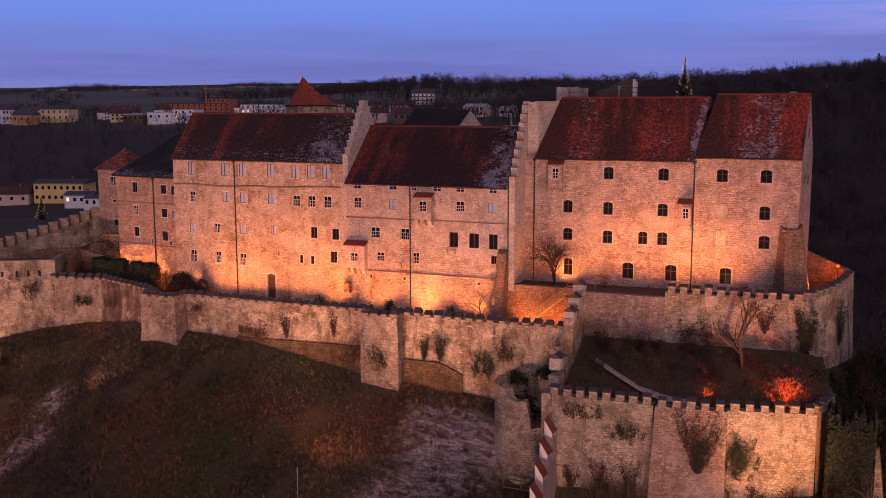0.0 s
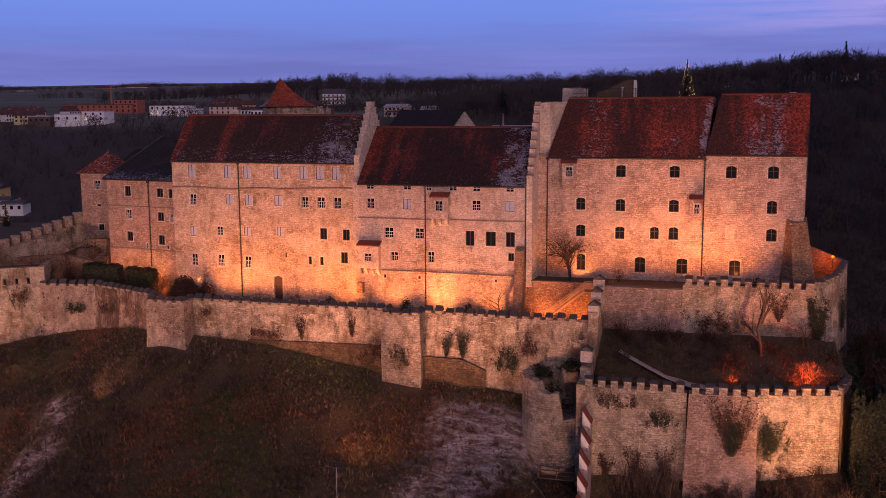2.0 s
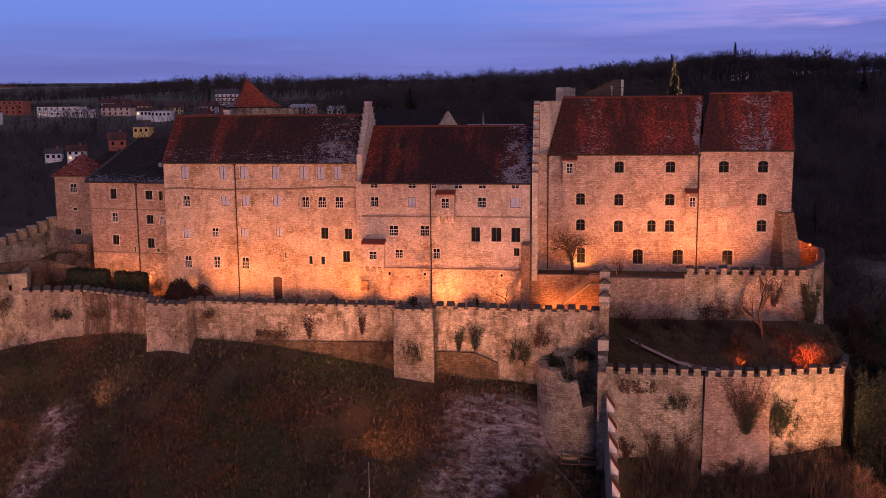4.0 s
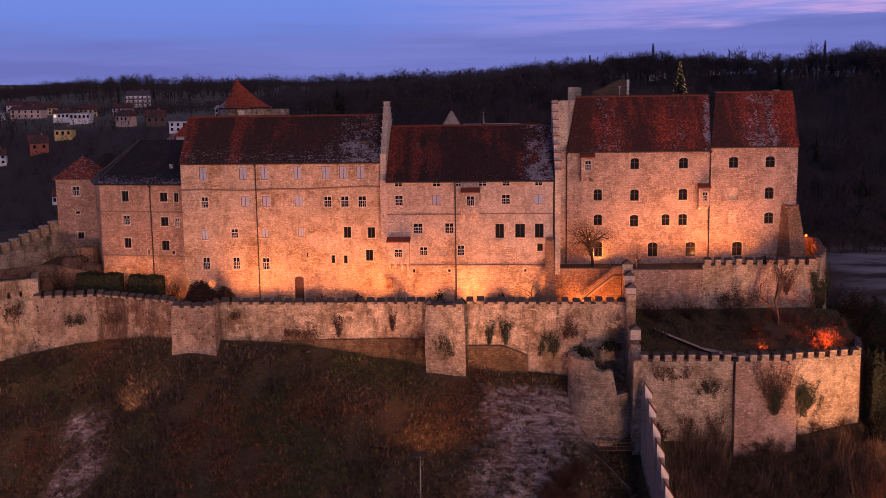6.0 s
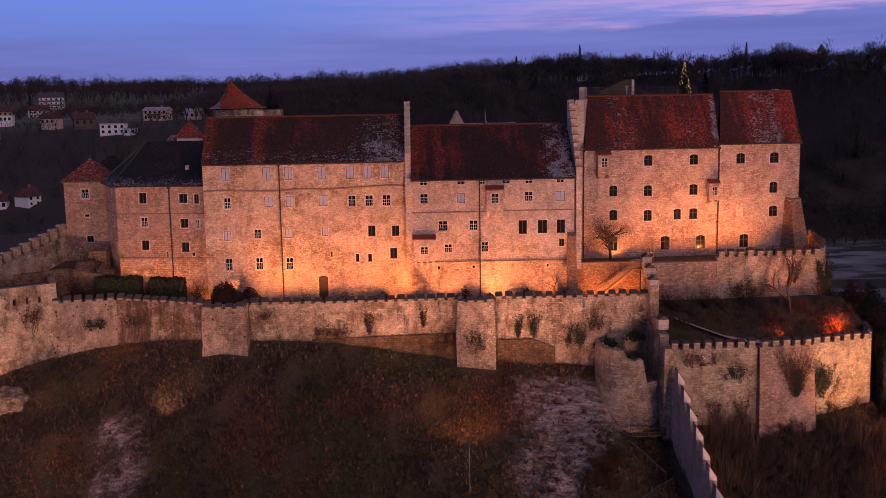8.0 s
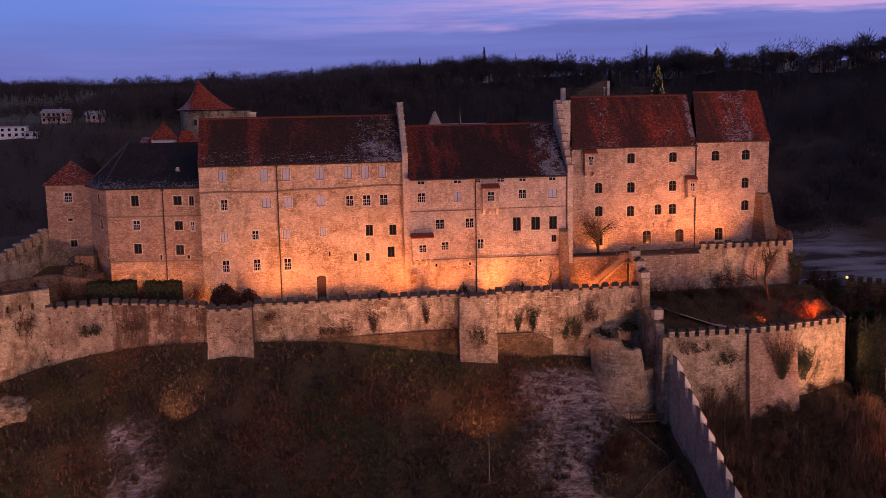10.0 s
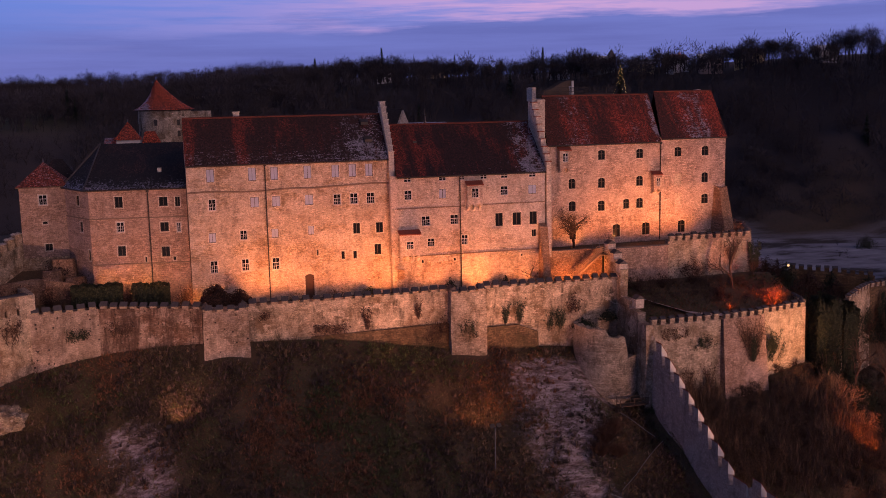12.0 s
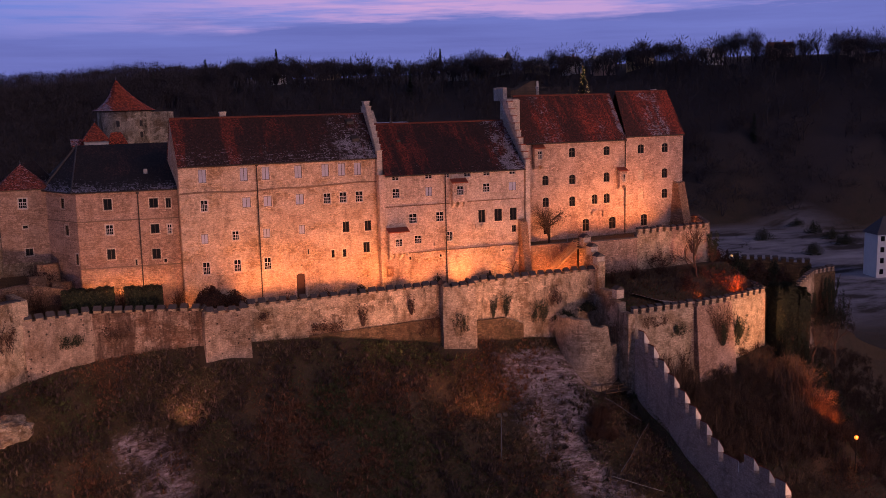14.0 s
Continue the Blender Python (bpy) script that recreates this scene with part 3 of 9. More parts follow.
def ground_height(x, y):
    x, y = np.asarray(x, float), np.asarray(y, float)
    line = front_line(x)
    foot = np.interp(x, [-60, -26, -20, -10, 0, 17, 32, 38, 47, 52, 57.5, 58.5, 70, 84, 92, 130, 200], [-9, -8, -6.8, -5.3, -4.0, -4.8, -7.2, -7.6, -8.4, -9.0, -10.0, -14.0, -13.6, -12.5, -15, -27, -27])
    d = np.maximum(0, line - y - 0.8)
    front = foot - 0.70 * np.minimum(d, 9) - 0.60 * np.clip(d - 9, 0, 18) - 0.42 * np.clip(d - 27, 0, 45)
    # the ditch round the half-round tower
    front = front - 1.8 * np.exp(-((x - 53.0) ** 2 + (y + 13.6) ** 2) / 7.0) - 1.0 * np.exp(-((x - 56.6) ** 2 + (y + 18.6) ** 2) / 12.0)
    front = np.maximum(front, np.interp(x, [60, 150], [-46, -30]))
    ward = np.full_like(front, -0.7)
    left = np.interp(y, [-3, 0, 4, 9], [-0.7, 0.4, 2.6, 4.2])
    ward = np.where(x < -13, np.interp(x, [-16, -13], [0, 1]) * -0.7 + np.interp(x, [-16, -13], [1, 0]) * left, ward)
    terrace = np.interp(y, [-15, -10, -3], [-5.6, -4.7, -1.2])
    ward = np.where(x > 57.8, terrace, ward)
    ward = np.where((x > 48.9) & (x <= 57.8) & (y > -0.9), 3.6, ward)
    ward = np.where((x > 57.8) & (y > -2.0 + 0.05 * (x - 58)), 3.6, ward)
    ward = np.where((y > 3) & (x > -13) & (x < 48.9), 1.5, ward)
    rim = np.interp(y, [-12, -7.5, -3, -1.4, 4.6, 13.9, 16, 40], [83.2, 84.4, 83.6, 80.9, 83.7, 85.3, 80, 56])
    right = np.interp(x - rim, [0, 1.5, 8, 16, 24, 50, 86], [-4.0, -5.8, -7.8, -9.5, -11.5, -25, -27])
    out = np.where(y > line, ward, front)
    side = np.clip((x - rim) / 0.7, 0, 1) * np.where(y > line, 1.0, 0.0)
    out = out * (1 - side) + np.minimum(out, right) * side
    w = smooth01((y - np.interp(x, [-60, -24], [20, 50])) / np.interp(x, [-60, -24], [40, 70]))
    w = np.maximum(w, smooth01((x - 110) / 60) * np.where(y > line, 1, 0))
    w = np.maximum(w, smooth01((y - 0) / 60) * smooth01((x - 95) / 40))
    return out * (1 - w) + valley(x, y) * w


def spread(lo, hi, step, limit, grow=1.22):
    xs = list(np.arange(lo, hi + step / 2, step))
    d, a = step, xs[-1]
    while a < limit:
        d = min(d * grow, 260)
        a += d
        xs.append(a)
    d, a = step, xs[0]
    while a > -limit:
        d = min(d * grow, 260)
        a -= d
        xs.insert(0, a)
    return np.array(xs)


def scree_at(x, y):
    """How bare and frosted the slope is: a gully on the right and a track on the left."""
    c = np.interp(y, [-34, -29, -24, -20, -15, -9], [46.5, 44.4, 42.6, 44.0, 45.2, 45.2])
    wd = np.interp(y, [-34, -24, -20, -15, -8], [4.4, 4.2, 5.8, 7.0, 6.4])
    a = np.exp(-((x - c) / wd) ** 2) * smooth01((-7.5 - y) / 3)
    c2 = np.interp(y, [-30, -24, -18, -13], [-8.5, -7.0, -6.5, -9.5])
    b = np.exp(-((x - c2) / 3.0) ** 2) * smooth01((-11.5 - y) / 4)
    return np.clip(a + b, 0, 1) * smooth01((y + 62) / 20)


def slope_lumps(x, y):
    """Tussocks and hollows of the slope near the castle."""
    near = np.exp(-((np.maximum(0, np.abs(x - 35) - 60) / 60) ** 2)) * smooth01((front_line(x) - 0.5 - y) / 3)
    rng = np.random.RandomState(4)
    lumps = np.zeros_like(x)
    for k in range(40):
        fx, fy, ph = rng.uniform(-1.1, 1.1), rng.uniform(-1.1, 1.1), rng.uniform(0, 6.28)
        lumps += np.sin(fx * x + fy * y + ph) / 40 ** 0.5
    return near * lumps * 0.28


def make_ground():
    xs, ys = spread(-34, 102, 0.5, 4300), spread(-42, 14, 0.5, 4300)
    X, Y = np.meshgrid(xs, ys)
    Z = ground_height(X, Y)
    bank = np.interp(X, [-600, -228, -100, 0, 100, 195, 345, 500], [150, 190, 200, 220, 245, 225, 125, -30])
    Z = Z + slope_lumps(X, Y)
    far = smooth01((np.hypot(X - 30, Y) - 900) / 1500)
    Z = Z + far * 14 * np.sin(X * 0.0021 + 1) * np.cos(Y * 0.0013) * 0.5
    ny, nx = X.shape
    me = bpy.data.meshes.new("ground")
    idx = np.arange(nx * ny).reshape(ny, nx)
    quads = np.stack([idx[:-1, :-1], idx[:-1, 1:], idx[1:, 1:], idx[1:, :-1]], -1).reshape(-1, 4)
    me.from_pydata(np.stack([X, Y, Z], -1).reshape(-1, 3).tolist(), [], quads.tolist())
    me.polygons.foreach_set("use_smooth", [True] * len(me.polygons))
    for name, values in (("bare", scree_at(X, Y)), ("rime", 0.8 * np.clip(smooth01((X - 120) / 40) * smooth01((Y - 20) / 40) * smooth01((bank - Y - 14) / 24) * smooth01((0.012 - np.clip((valley(X, Y) + 27) / 67, 0, 1)) / 0.012), 0, 1)),
                         ("litter", smooth01((Y - 60) / 60) * smooth01((valley(X, Y) + 25) / 4) * (1 - smooth01((valley(X, Y) - 12) / 4) * smooth01((Y - 330) / 60) * smooth01((-20 - X) / 60))),
                         ("field", smooth01((valley(X, Y) - 12) / 4) * smooth01((Y - 330) / 60) * smooth01((-20 - X) / 60))):
        at = me.attributes.new(name, "FLOAT", "POINT")
        at.data.foreach_set("value", values.reshape(-1).astype(np.float32))
    m, nt, b = material("slope_earth", 0.95)
    vec = coords(nt)
    n1, n2, n3 = noise_tex(nt, vec, 0.20, 8.0, 0.70), noise_tex(nt, vec, 1.6, 7.0, 0.7), noise_tex(nt, vec, 0.05, 5.0, 0.6, None, (4, 8, 0))
    col = ramp(nt, n1, [(0.28, (0.077, 0.077, 0.037)), (0.45, (0.175, 0.125, 0.080)), (0.58, (0.263, 0.150, 0.092)), (0.75, (0.156, 0.147, 0.073))])
    col = mixc(nt, 0.5, col, ramp(nt, n2, [(0.3, (0.014, 0.011, 0.008)), (0.7, (0.12, 0.080, 0.042))]))
    col = mixc(nt, 0.5, col, ramp(nt, noise_tex(nt, vec, 7.0, 7.0, 0.85, None, (2, 2, 2)), [(0.38, (0.012, 0.010, 0.006)), (0.5, (0.065, 0.050, 0.024)), (0.64, (0.21, 0.135, 0.070))]))

    def attr(name):
        a = node(nt, "ShaderNodeAttribute")
        a.attribute_name = name
        return a.outputs["Fac"]

    bare = maths(nt, "ADD", attr("bare"), maths(nt, "MULTIPLY", maths(nt, "SUBTRACT", noise_tex(nt, vec, 0.9, 8.0, 0.75), 0.5), 1.5))
    stones = ramp(nt, noise_tex(nt, vec, 0.85, 9.0, 0.78, (0.55, 1.7, 1.7)), [(0.38, (0.06, 0.036, 0.030)), (0.47, (0.26, 0.19, 0.185)), (0.62, (0.66, 0.56, 0.58))])
    col = mixc(nt, maths(nt, "MULTIPLY", ramp(nt, bare, [(0.26, (0, 0, 0)), (0.62, (1, 1, 1))]), 0.88), col, stones)
    strips = noise_tex(nt, vec, 0.010, 3.0, 0.5, (0.5, 2.2, 1))
    fld = ramp(nt, strips, [(0.38, (0.12, 0.13, 0.075)), (0.46, (0.20, 0.17, 0.13)), (0.54, (0.13, 0.15, 0.085)), (0.62, (0.22, 0.20, 0.17))])
    col = mixc(nt, maths(nt, "MULTIPLY", attr("litter"), 0.85), col, ramp(nt, n3, [(0.3, (0.052, 0.043, 0.046)), (0.7, (0.074, 0.060, 0.060))]))
    col = mixc(nt, attr("field"), col, fld)
    ice = ramp(nt, maths(nt, "ADD", noise_tex(nt, vec, 0.035, 7.0, 0.65, (1, 2.0, 1)), 0.0), [(0.42, (0.05, 0.046, 0.048)), (0.50, (0.34, 0.33, 0.37)), (0.66, (0.62, 0.61, 0.66))])
    col = mixc(nt, attr("rime"), col, ice)
    link(nt, col, b.inputs["Base Color"])
    bump(nt, b, maths(nt, "ADD", n2, noise_tex(nt, vec, 5.0, 6.0, 0.7)), 0.7, 0.25)
    me.materials.append(m)
    return tagged(new("ground", me), "steep castle slope of dry brown grass running out to wooded valley and fields", "ground", kind="structure")


make_ground()


# ---------------------------------------------------------------- parts of buildings
def moved(shape, m):
    shape.v = [tuple(m @ Vector(p)) for p in shape.v]
    return shape


def window(house, xa, xb, za, zb, y, kind="cross", m=None):
    """A casement set back in its opening. kind: cross, blind, dark, arch, slit."""
    fr, w, h = (0.05 if kind == "blind" else 0.07), xb - xa, zb - za
    yy = y + (0.07 if kind == "blind" else 0.12)
    f = Shape()
    f.box(xa, xa + fr, yy, yy + 0.09, za, zb).box(xb - fr, xb, yy, yy + 0.09, za, zb)
    f.box(xa + fr, xb - fr, yy, yy + 0.09, za, za + fr).box(xa + fr, xb - fr, yy, yy + 0.09, zb - fr, zb)
    cx = (xa + xb) / 2
    if kind != "slit":
        half = 0.022 if kind == "blind" else 0.035
        f.box(cx - half, cx + half, yy - 0.01, yy + 0.08, za + fr, zb - fr)
    if kind in ("cross", "arch"):
        f.box(xa + fr, xb - fr, yy + 0.005, yy + 0.075, za + h * 0.60 - 0.03, za + h * 0.60 + 0.03)
    if kind == "cross" and h > 1.0:
        for sx in (-1, 1):
            f.box(cx + sx * w * 0.25 - 0.015, cx + sx * w * 0.25 + 0.015, yy + 0.01, yy + 0.07, za + fr, za + h * 0.6 - 0.03)
        f.box(xa + fr, xb - fr, yy + 0.012, yy + 0.068, za + h * 0.30 - 0.015, za + h * 0.30 + 0.015)
    g = Shape().box(xa + 0.02, xb - 0.02, yy + 0.05, yy + 0.06, za + 0.02, zb - 0.02)
    s = Shape().box(xa - 0.12, xb + 0.12, y - 0.02, y + 0.05, za - 0.13, za - 0.003)
    s.box(xa - 0.12, xa - 0.003, y - 0.02, y + 0.05, za - 0.003, zb + 0.003).box(xb + 0.003, xb + 0.12, y - 0.02, y + 0.05, za - 0.003, zb + 0.003).box(xa - 0.12, xb + 0.12, y - 0.02, y + 0.05, zb + 0.003, zb + 0.13)
    if m is not None:
        for q in (f, g, s):
            moved(q, m)
    ob = part("window", f, FRAME_WHITE if kind == "cross" else FRAME_DARK, house)
    part("pane", g, SKY_TINTED_BLIND if kind == "blind" else GLASS, ob, "pale closed inner shutters tinted with the blue of the sky" if kind == "blind" else "")
    part("surround", s, DRESSED, ob)
    return ob


def hood(shape, x0, x1, y0, y1, z0, z1):
    """A pent roof that falls towards -y."""
    return shape.add([(x0, y0, z0), (x1, y0, z0), (x1, y1, z1), (x0, y1, z1), (x0, y0, z0 - 0.12), (x1, y0, z0 - 0.12), (x1, y1, z1 - 0.12), (x0, y1, z1 - 0.12)],
                     [(0, 1, 2, 3), (7, 6, 5, 4), (0, 4, 5, 1), (1, 5, 6, 2), (3, 2, 6, 7), (0, 3, 7, 4)])


def oriel(house, x0, x1, z0, z1, y, out, mat, win, corbels, sole):
    """A latrine or look-out bay on corbels, with a tiled pent roof."""
    xa, xb, za, zb = win
    body = Shape().facade(x0, x1, sole, z1 - 0.5, y - out, 0.25, [win])
    body.box(x0, x0 + 0.25, y - out + 0.25, y - 0.002, sole, z1 - 0.5).box(x1 - 0.25, x1, y - out + 0.25, y - 0.002, sole, z1 - 0.5)
    body.box(x0 + 0.25, x1 - 0.25, y - out + 0.25, y - 0.002, sole, sole + 0.2)
    ob = part("oriel", body, mat, house, "small stone bay on corbels")
    part("hood", hood(Shape(), x0 - 0.15, x1 + 0.15, y - out - 0.2, y - 0.003, z1 - 0.5, z1), RED_CAP, ob, "red tiled pent roof")
    n = corbels
    for k in range(n):
        c = Shape()
        cx = x0 + 0.2 + (x1 - x0 - 0.4) * (k / max(1, n - 1))
        c.add([(cx - 0.17, y - 0.004, z0), (cx + 0.17, y - 0.004, z0), (cx - 0.17, y - out * 0.5, z0 + 0.25), (cx + 0.17, y - out * 0.5, z0 + 0.25), (cx - 0.17, y - out, sole - 0.15), (cx + 0.17, y - out, sole - 0.15),
               (cx - 0.17, y - out, sole), (cx + 0.17, y - out, sole), (cx - 0.17, y - 0.004, sole), (cx + 0.17, y - 0.004, sole)],
              [(0, 1, 3, 2), (2, 3, 5, 4), (4, 5, 7, 6), (0, 2, 4, 6, 8), (9, 7, 5, 3, 1), (6, 7, 9, 8)])
        part("corbel", c, mat, ob)
    window(house, xa, xb, za, zb, y - out - 0.12, "cross")
    return ob


def pipe(house, x, y, z0, z1):
    p = Shape().tube((x, y - 0.12, z0), (x, y - 0.12, z1), 0.075, 0.075, 8)
    for z in np.arange(z0 + 1.5, z1, 3.0):
        p.box(x - 0.11, x + 0.11, y - 0.2, y, z, z + 0.08)
    p.box(x - 0.17, x + 0.17, y - 0.28, y - 0.02, z1, z1 + 0.3)
    return part("downpipe", p, PIPE, house, "dark metal rainwater pipe")


def gable_roof(house, x0, x1, yf, yr, yb, ze, zr, mat, over=0.35, label="", skew=(0.0, 0.0)):
    """Two slopes over walls from yf to yb, ridge along x at yr; skew: how far each verge leans by the ridge."""
    kf, kb = (zr - ze) / (yr - yf), (zr - ze) / (yb - yr)
    th = 0.22
    n = 28
    r = Shape()
    rng = random.Random(int(x0 * 10) + 3)
    sag = [0.05 * math.sin(3.1 * k / n + 0.4) + rng.uniform(-0.03, 0.03) for k in range(n + 1)]
    prof = [(yf - over, ze - over * kf), ((yf + yr) / 2, (ze + zr) / 2), (yr, zr), ((yr + yb) / 2, (ze + zr) / 2), (yb + over, ze - over * kb)]
    def along(k, y):
        lean = (y - yf) / (yr - yf)
        a, b = x0 + skew[0] * lean, x1 + skew[1] * lean
        return a + (b - a) * k / n

    top = [[(along(k, y), y, z + th - sag[k] * (0.3 if j in (0, 4) else 1.0)) for j, (y, z) in enumerate(prof)] for k in range(n + 1)]
    low = [[(along(k, y), y, z - 0.06) for y, z in prof] for k in (0, n)]
    for k in range(n):
        for j in range(4):
            r.add([top[k][j], top[k + 1][j], top[k + 1][j + 1], top[k][j + 1]], [(0, 1, 2, 3)])
    for e, row in ((0, top[0]), (1, top[n])):
        for j in range(4):
            r.add([row[j], row[j + 1], low[e][j + 1], low[e][j]], [(0, 1, 2, 3)])
    for j in range(4):
        r.add([low[0][j], low[1][j], low[1][j + 1], low[0][j + 1]], [(3, 2, 1, 0)])
    for j in (0, 4):
        r.add([top[k][j] for k in range(n + 1)] + [low[1][j], low[0][j]], [tuple(range(n + 3))])
    ob = part("roof", r, mat, house, label)
    c = Shape()
    step = 0.42
    k = 0
    xs, xe = x0 + skew[0], x1 + skew[1]
    while xs + k * step < xe - 0.2:
        xa = xs + k * step
        c.tube((xa, yr, zr + th - 0.03), (min(xe, xa + step + 0.04), yr, zr + th - 0.02), 0.15, 0.13, 6)
        k += 1
    part("ridge_tiles", c, RIDGE, ob, "row of weathered red half-round ridge tiles")
    gz = ze - over * kf
    g = Shape()
    g.tube((x0, yf - over - 0.07, gz + 0.06), (x1, yf - over - 0.07, gz + 0.06), 0.10, 0.10, 8)
    part("gutter", g, PIPE, ob, "dark eaves gutter")
    return ob


def end_wall(x, thick, yf, yr, yb, z0, ze, zr):
    """A plain gable end."""
    return Shape().slab([(x, yf, z0), (x, yf, ze), (x, yr, zr), (x, yb, ze), (x, yb, z0)], (thick, 0, 0))


def stepped(shape_wall, caps, x0, x1, y0, z0, y1, z1, n, base, back=None):
    """Crow steps that climb from (y0, z0) to (y1, z1)."""
    for k in range(n):
        ya, yb = y0 + (y1 - y0) * k / n, y0 + (y1 - y0) * (k + 1) / n
        zt = z0 + (z1 - z0) * (k + 1) / n
        shape_wall.box(x0, x1, min(ya, yb), max(ya, yb), base, zt)
        caps.append(Shape().box(x0 - 0.08, x1 + 0.08, min(ya, yb) - 0.06, max(ya, yb) + 0.02, zt + 0.004, zt + 0.11))


def blocked(house, xa, xb, za, zb, y, mat):
    part("blocked_window", Shape().box(xa - 0.002, xb + 0.002, y + 0.12, y + 0.3, za - 0.002, zb + 0.002), mat, house, "walled-up window recess")


# ---------------------------------------------------------------- the western palace
def palace_west():
    ob = thing("palace", (0, 0, 0), "long four-storey stone palace with mottled red tiled roof", "castle building", "palace wings")
    y = -0.3
    wins = [(a, a + 1.0, 15.35, 17.03, "blind") for a in (2.28, 7.6, 10.45, 14.8, 18.5, 20.8, 23.05)]
    wins += [(2.38, 3.30, 11.66, 13.14, "cross"), (7.71, 8.82, 11.88, 13.2, "blind"), (10.51, 11.58, 11.84, 13.2, "blind"), (14.82, 15.92, 11.84, 13.22, "blind"), (18.63, 19.65, 11.7, 13.13, "cross"), (20.87, 21.92, 11.68, 13.15, "cross"), (23.13, 24.22, 11.66, 13.15, "cross")]
    wins += [(2.22, 3.1, 7.5, 8.76, "blind"), (6.19, 7.11, 7.67, 8.9, "cross"), (10.26, 11.18, 7.71, 8.91, "blind"), (15.1, 15.88, 7.86, 9.06, "blind"), (21.16, 22.12, 7.66, 9.12, "dark"), (24.3, 25.27, 7.64, 9.05, "dark")]
    wins += [(2.22, 3.16, 3.47, 5.1, "cross"), (6.23, 7.18, 3.51, 5.12, "cross"), (10.2, 11.17, 3.45, 5.05, "cross"), (24.0, 24.94, 4.64, 6.1, "dark"), (16.15, 16.37, 5.06, 5.74, "slit"), (19.44, 19.9, 4.3, 5.37, "slit"), (21.06, 21.57, 4.27, 5.35, "slit")]
    door = (14.45, 15.65, -0.7, 2.55)
    holes = [w[:4] for w in wins] + [door]
    part("front_wall", Shape().facade(-0.2, 26.2, -1.2, 17.7, y, 0.5, holes, [door]), STONE_A, ob)
    part("back_wall", Shape().box(-0.2, 26.2, 8.8, 9.3, -1, 17.7), STONE_A, ob)
    part("end_wall", end_wall(-0.2, 0.5, y + 0.5, 4.5, 8.8, -1.2, 17.9, 23.35), STONE_A, ob)
    for w in wins:
        window(ob, *w[:4], y, w[4])
    part("door", Shape().box(door[0], door[1], y + 0.25, y + 0.33, door[2], door[3] - 0.02), DOOR_WOOD, ob, "dark plank door")
    part("door_surround", Shape().box(door[0] - 0.25, door[0] - 0.003, y - 0.06, y + 0.2, -0.7, 2.6).box(door[1] + 0.003, door[1] + 0.25, y - 0.06, y + 0.2, -0.7, 2.6).box(door[0] - 0.25, door[1] + 0.25, y - 0.06, y + 0.2, 2.6, 2.85), DRESSED, ob)
    sc = Shape()
    band = [(-0.2 + 1.2 * k, 13.95 + 0.10 * math.sin(k * 0.7) + 0.25 * float(smooth01((k - 13) / 3))) for k in range(23)]
    for (xa, za), (xb, zb) in zip(band, band[1:]):
        sc.add([(xa, y - 0.07, za), (xb, y - 0.07, zb), (xb, y - 0.07, zb + 0.15), (xa, y - 0.07, za + 0.15), (xa, y - 0.002, za - 0.02), (xb, y - 0.002, zb - 0.02), (xb, y - 0.002, zb + 0.2), (xa, y - 0.002, za + 0.2)],
               [(0, 1, 2, 3), (3, 2, 6, 7), (4, 5, 1, 0)])
    part("string_course", sc, COURSE_DARK, ob)
    part("cornice", Shape().box(-0.2, 26.2, y - 0.10, y - 0.002, 17.42, 17.62), DRESSED, ob)
    gable_roof(ob, -0.25, 26.18, y, 4.5, 9.3, 17.75, 23.3, TILE_A, 0.3, "red tiles with dark lichen and hoar frost")
    pipe(ob, 9.75, y, -0.5, 17.2)
    gw, gc = Shape(), []
    stepped(gw, gc, 26.22, 26.95, -0.75, 17.6, 3.9, 24.4, 8, 14.0)
    stepped(gw, gc, 26.22, 26.95, 9.75, 17.6, 4.9, 24.4, 8, 14.0)
    gw.box(26.22, 26.95, 3.9, 4.9, 14.0, 25.1)
    gc.append(Shape().box(26.14, 27.03, 3.84, 4.96, 25.104, 25.22))
    g = part("stepped_gable", gw, DRESSED, ob, "pale crow-stepped gable")
    for cap in gc:
        part("coping", cap, DRESSED, g)
    part("chimney", Shape().box(6.4, 7.2, 4.9, 5.6, 22.2, 24.1).box(6.32, 7.28, 4.82, 5.68, 24.1, 24.25), DRESSED, ob)
    for hx, hz in ((23.3, 22.0), (23.4, 19.7)):
        k = (hz - 17.75) / (23.3 - 17.75)
        hy = y + k * 4.8
        h = Shape()
        h.add([(hx, hy - 0.30, hz + 0.1), (hx + 1.0, hy - 0.30, hz + 0.1), (hx + 1.0, hy - 0.30, hz + 0.5), (hx, hy - 0.30, hz + 0.5), (hx - 0.1, hy + 0.7, hz + 0.95), (hx + 1.1, hy + 0.7, hz + 0.95), (hx, hy, hz - 0.1), (hx + 1, hy, hz - 0.1)],
              [(0, 1, 2, 3), (3, 2, 5, 4), (0, 3, 4, 6), (1, 7, 5, 2)])
        part("roof_hatch", h, FRAME_DARK, ob)
    return ob


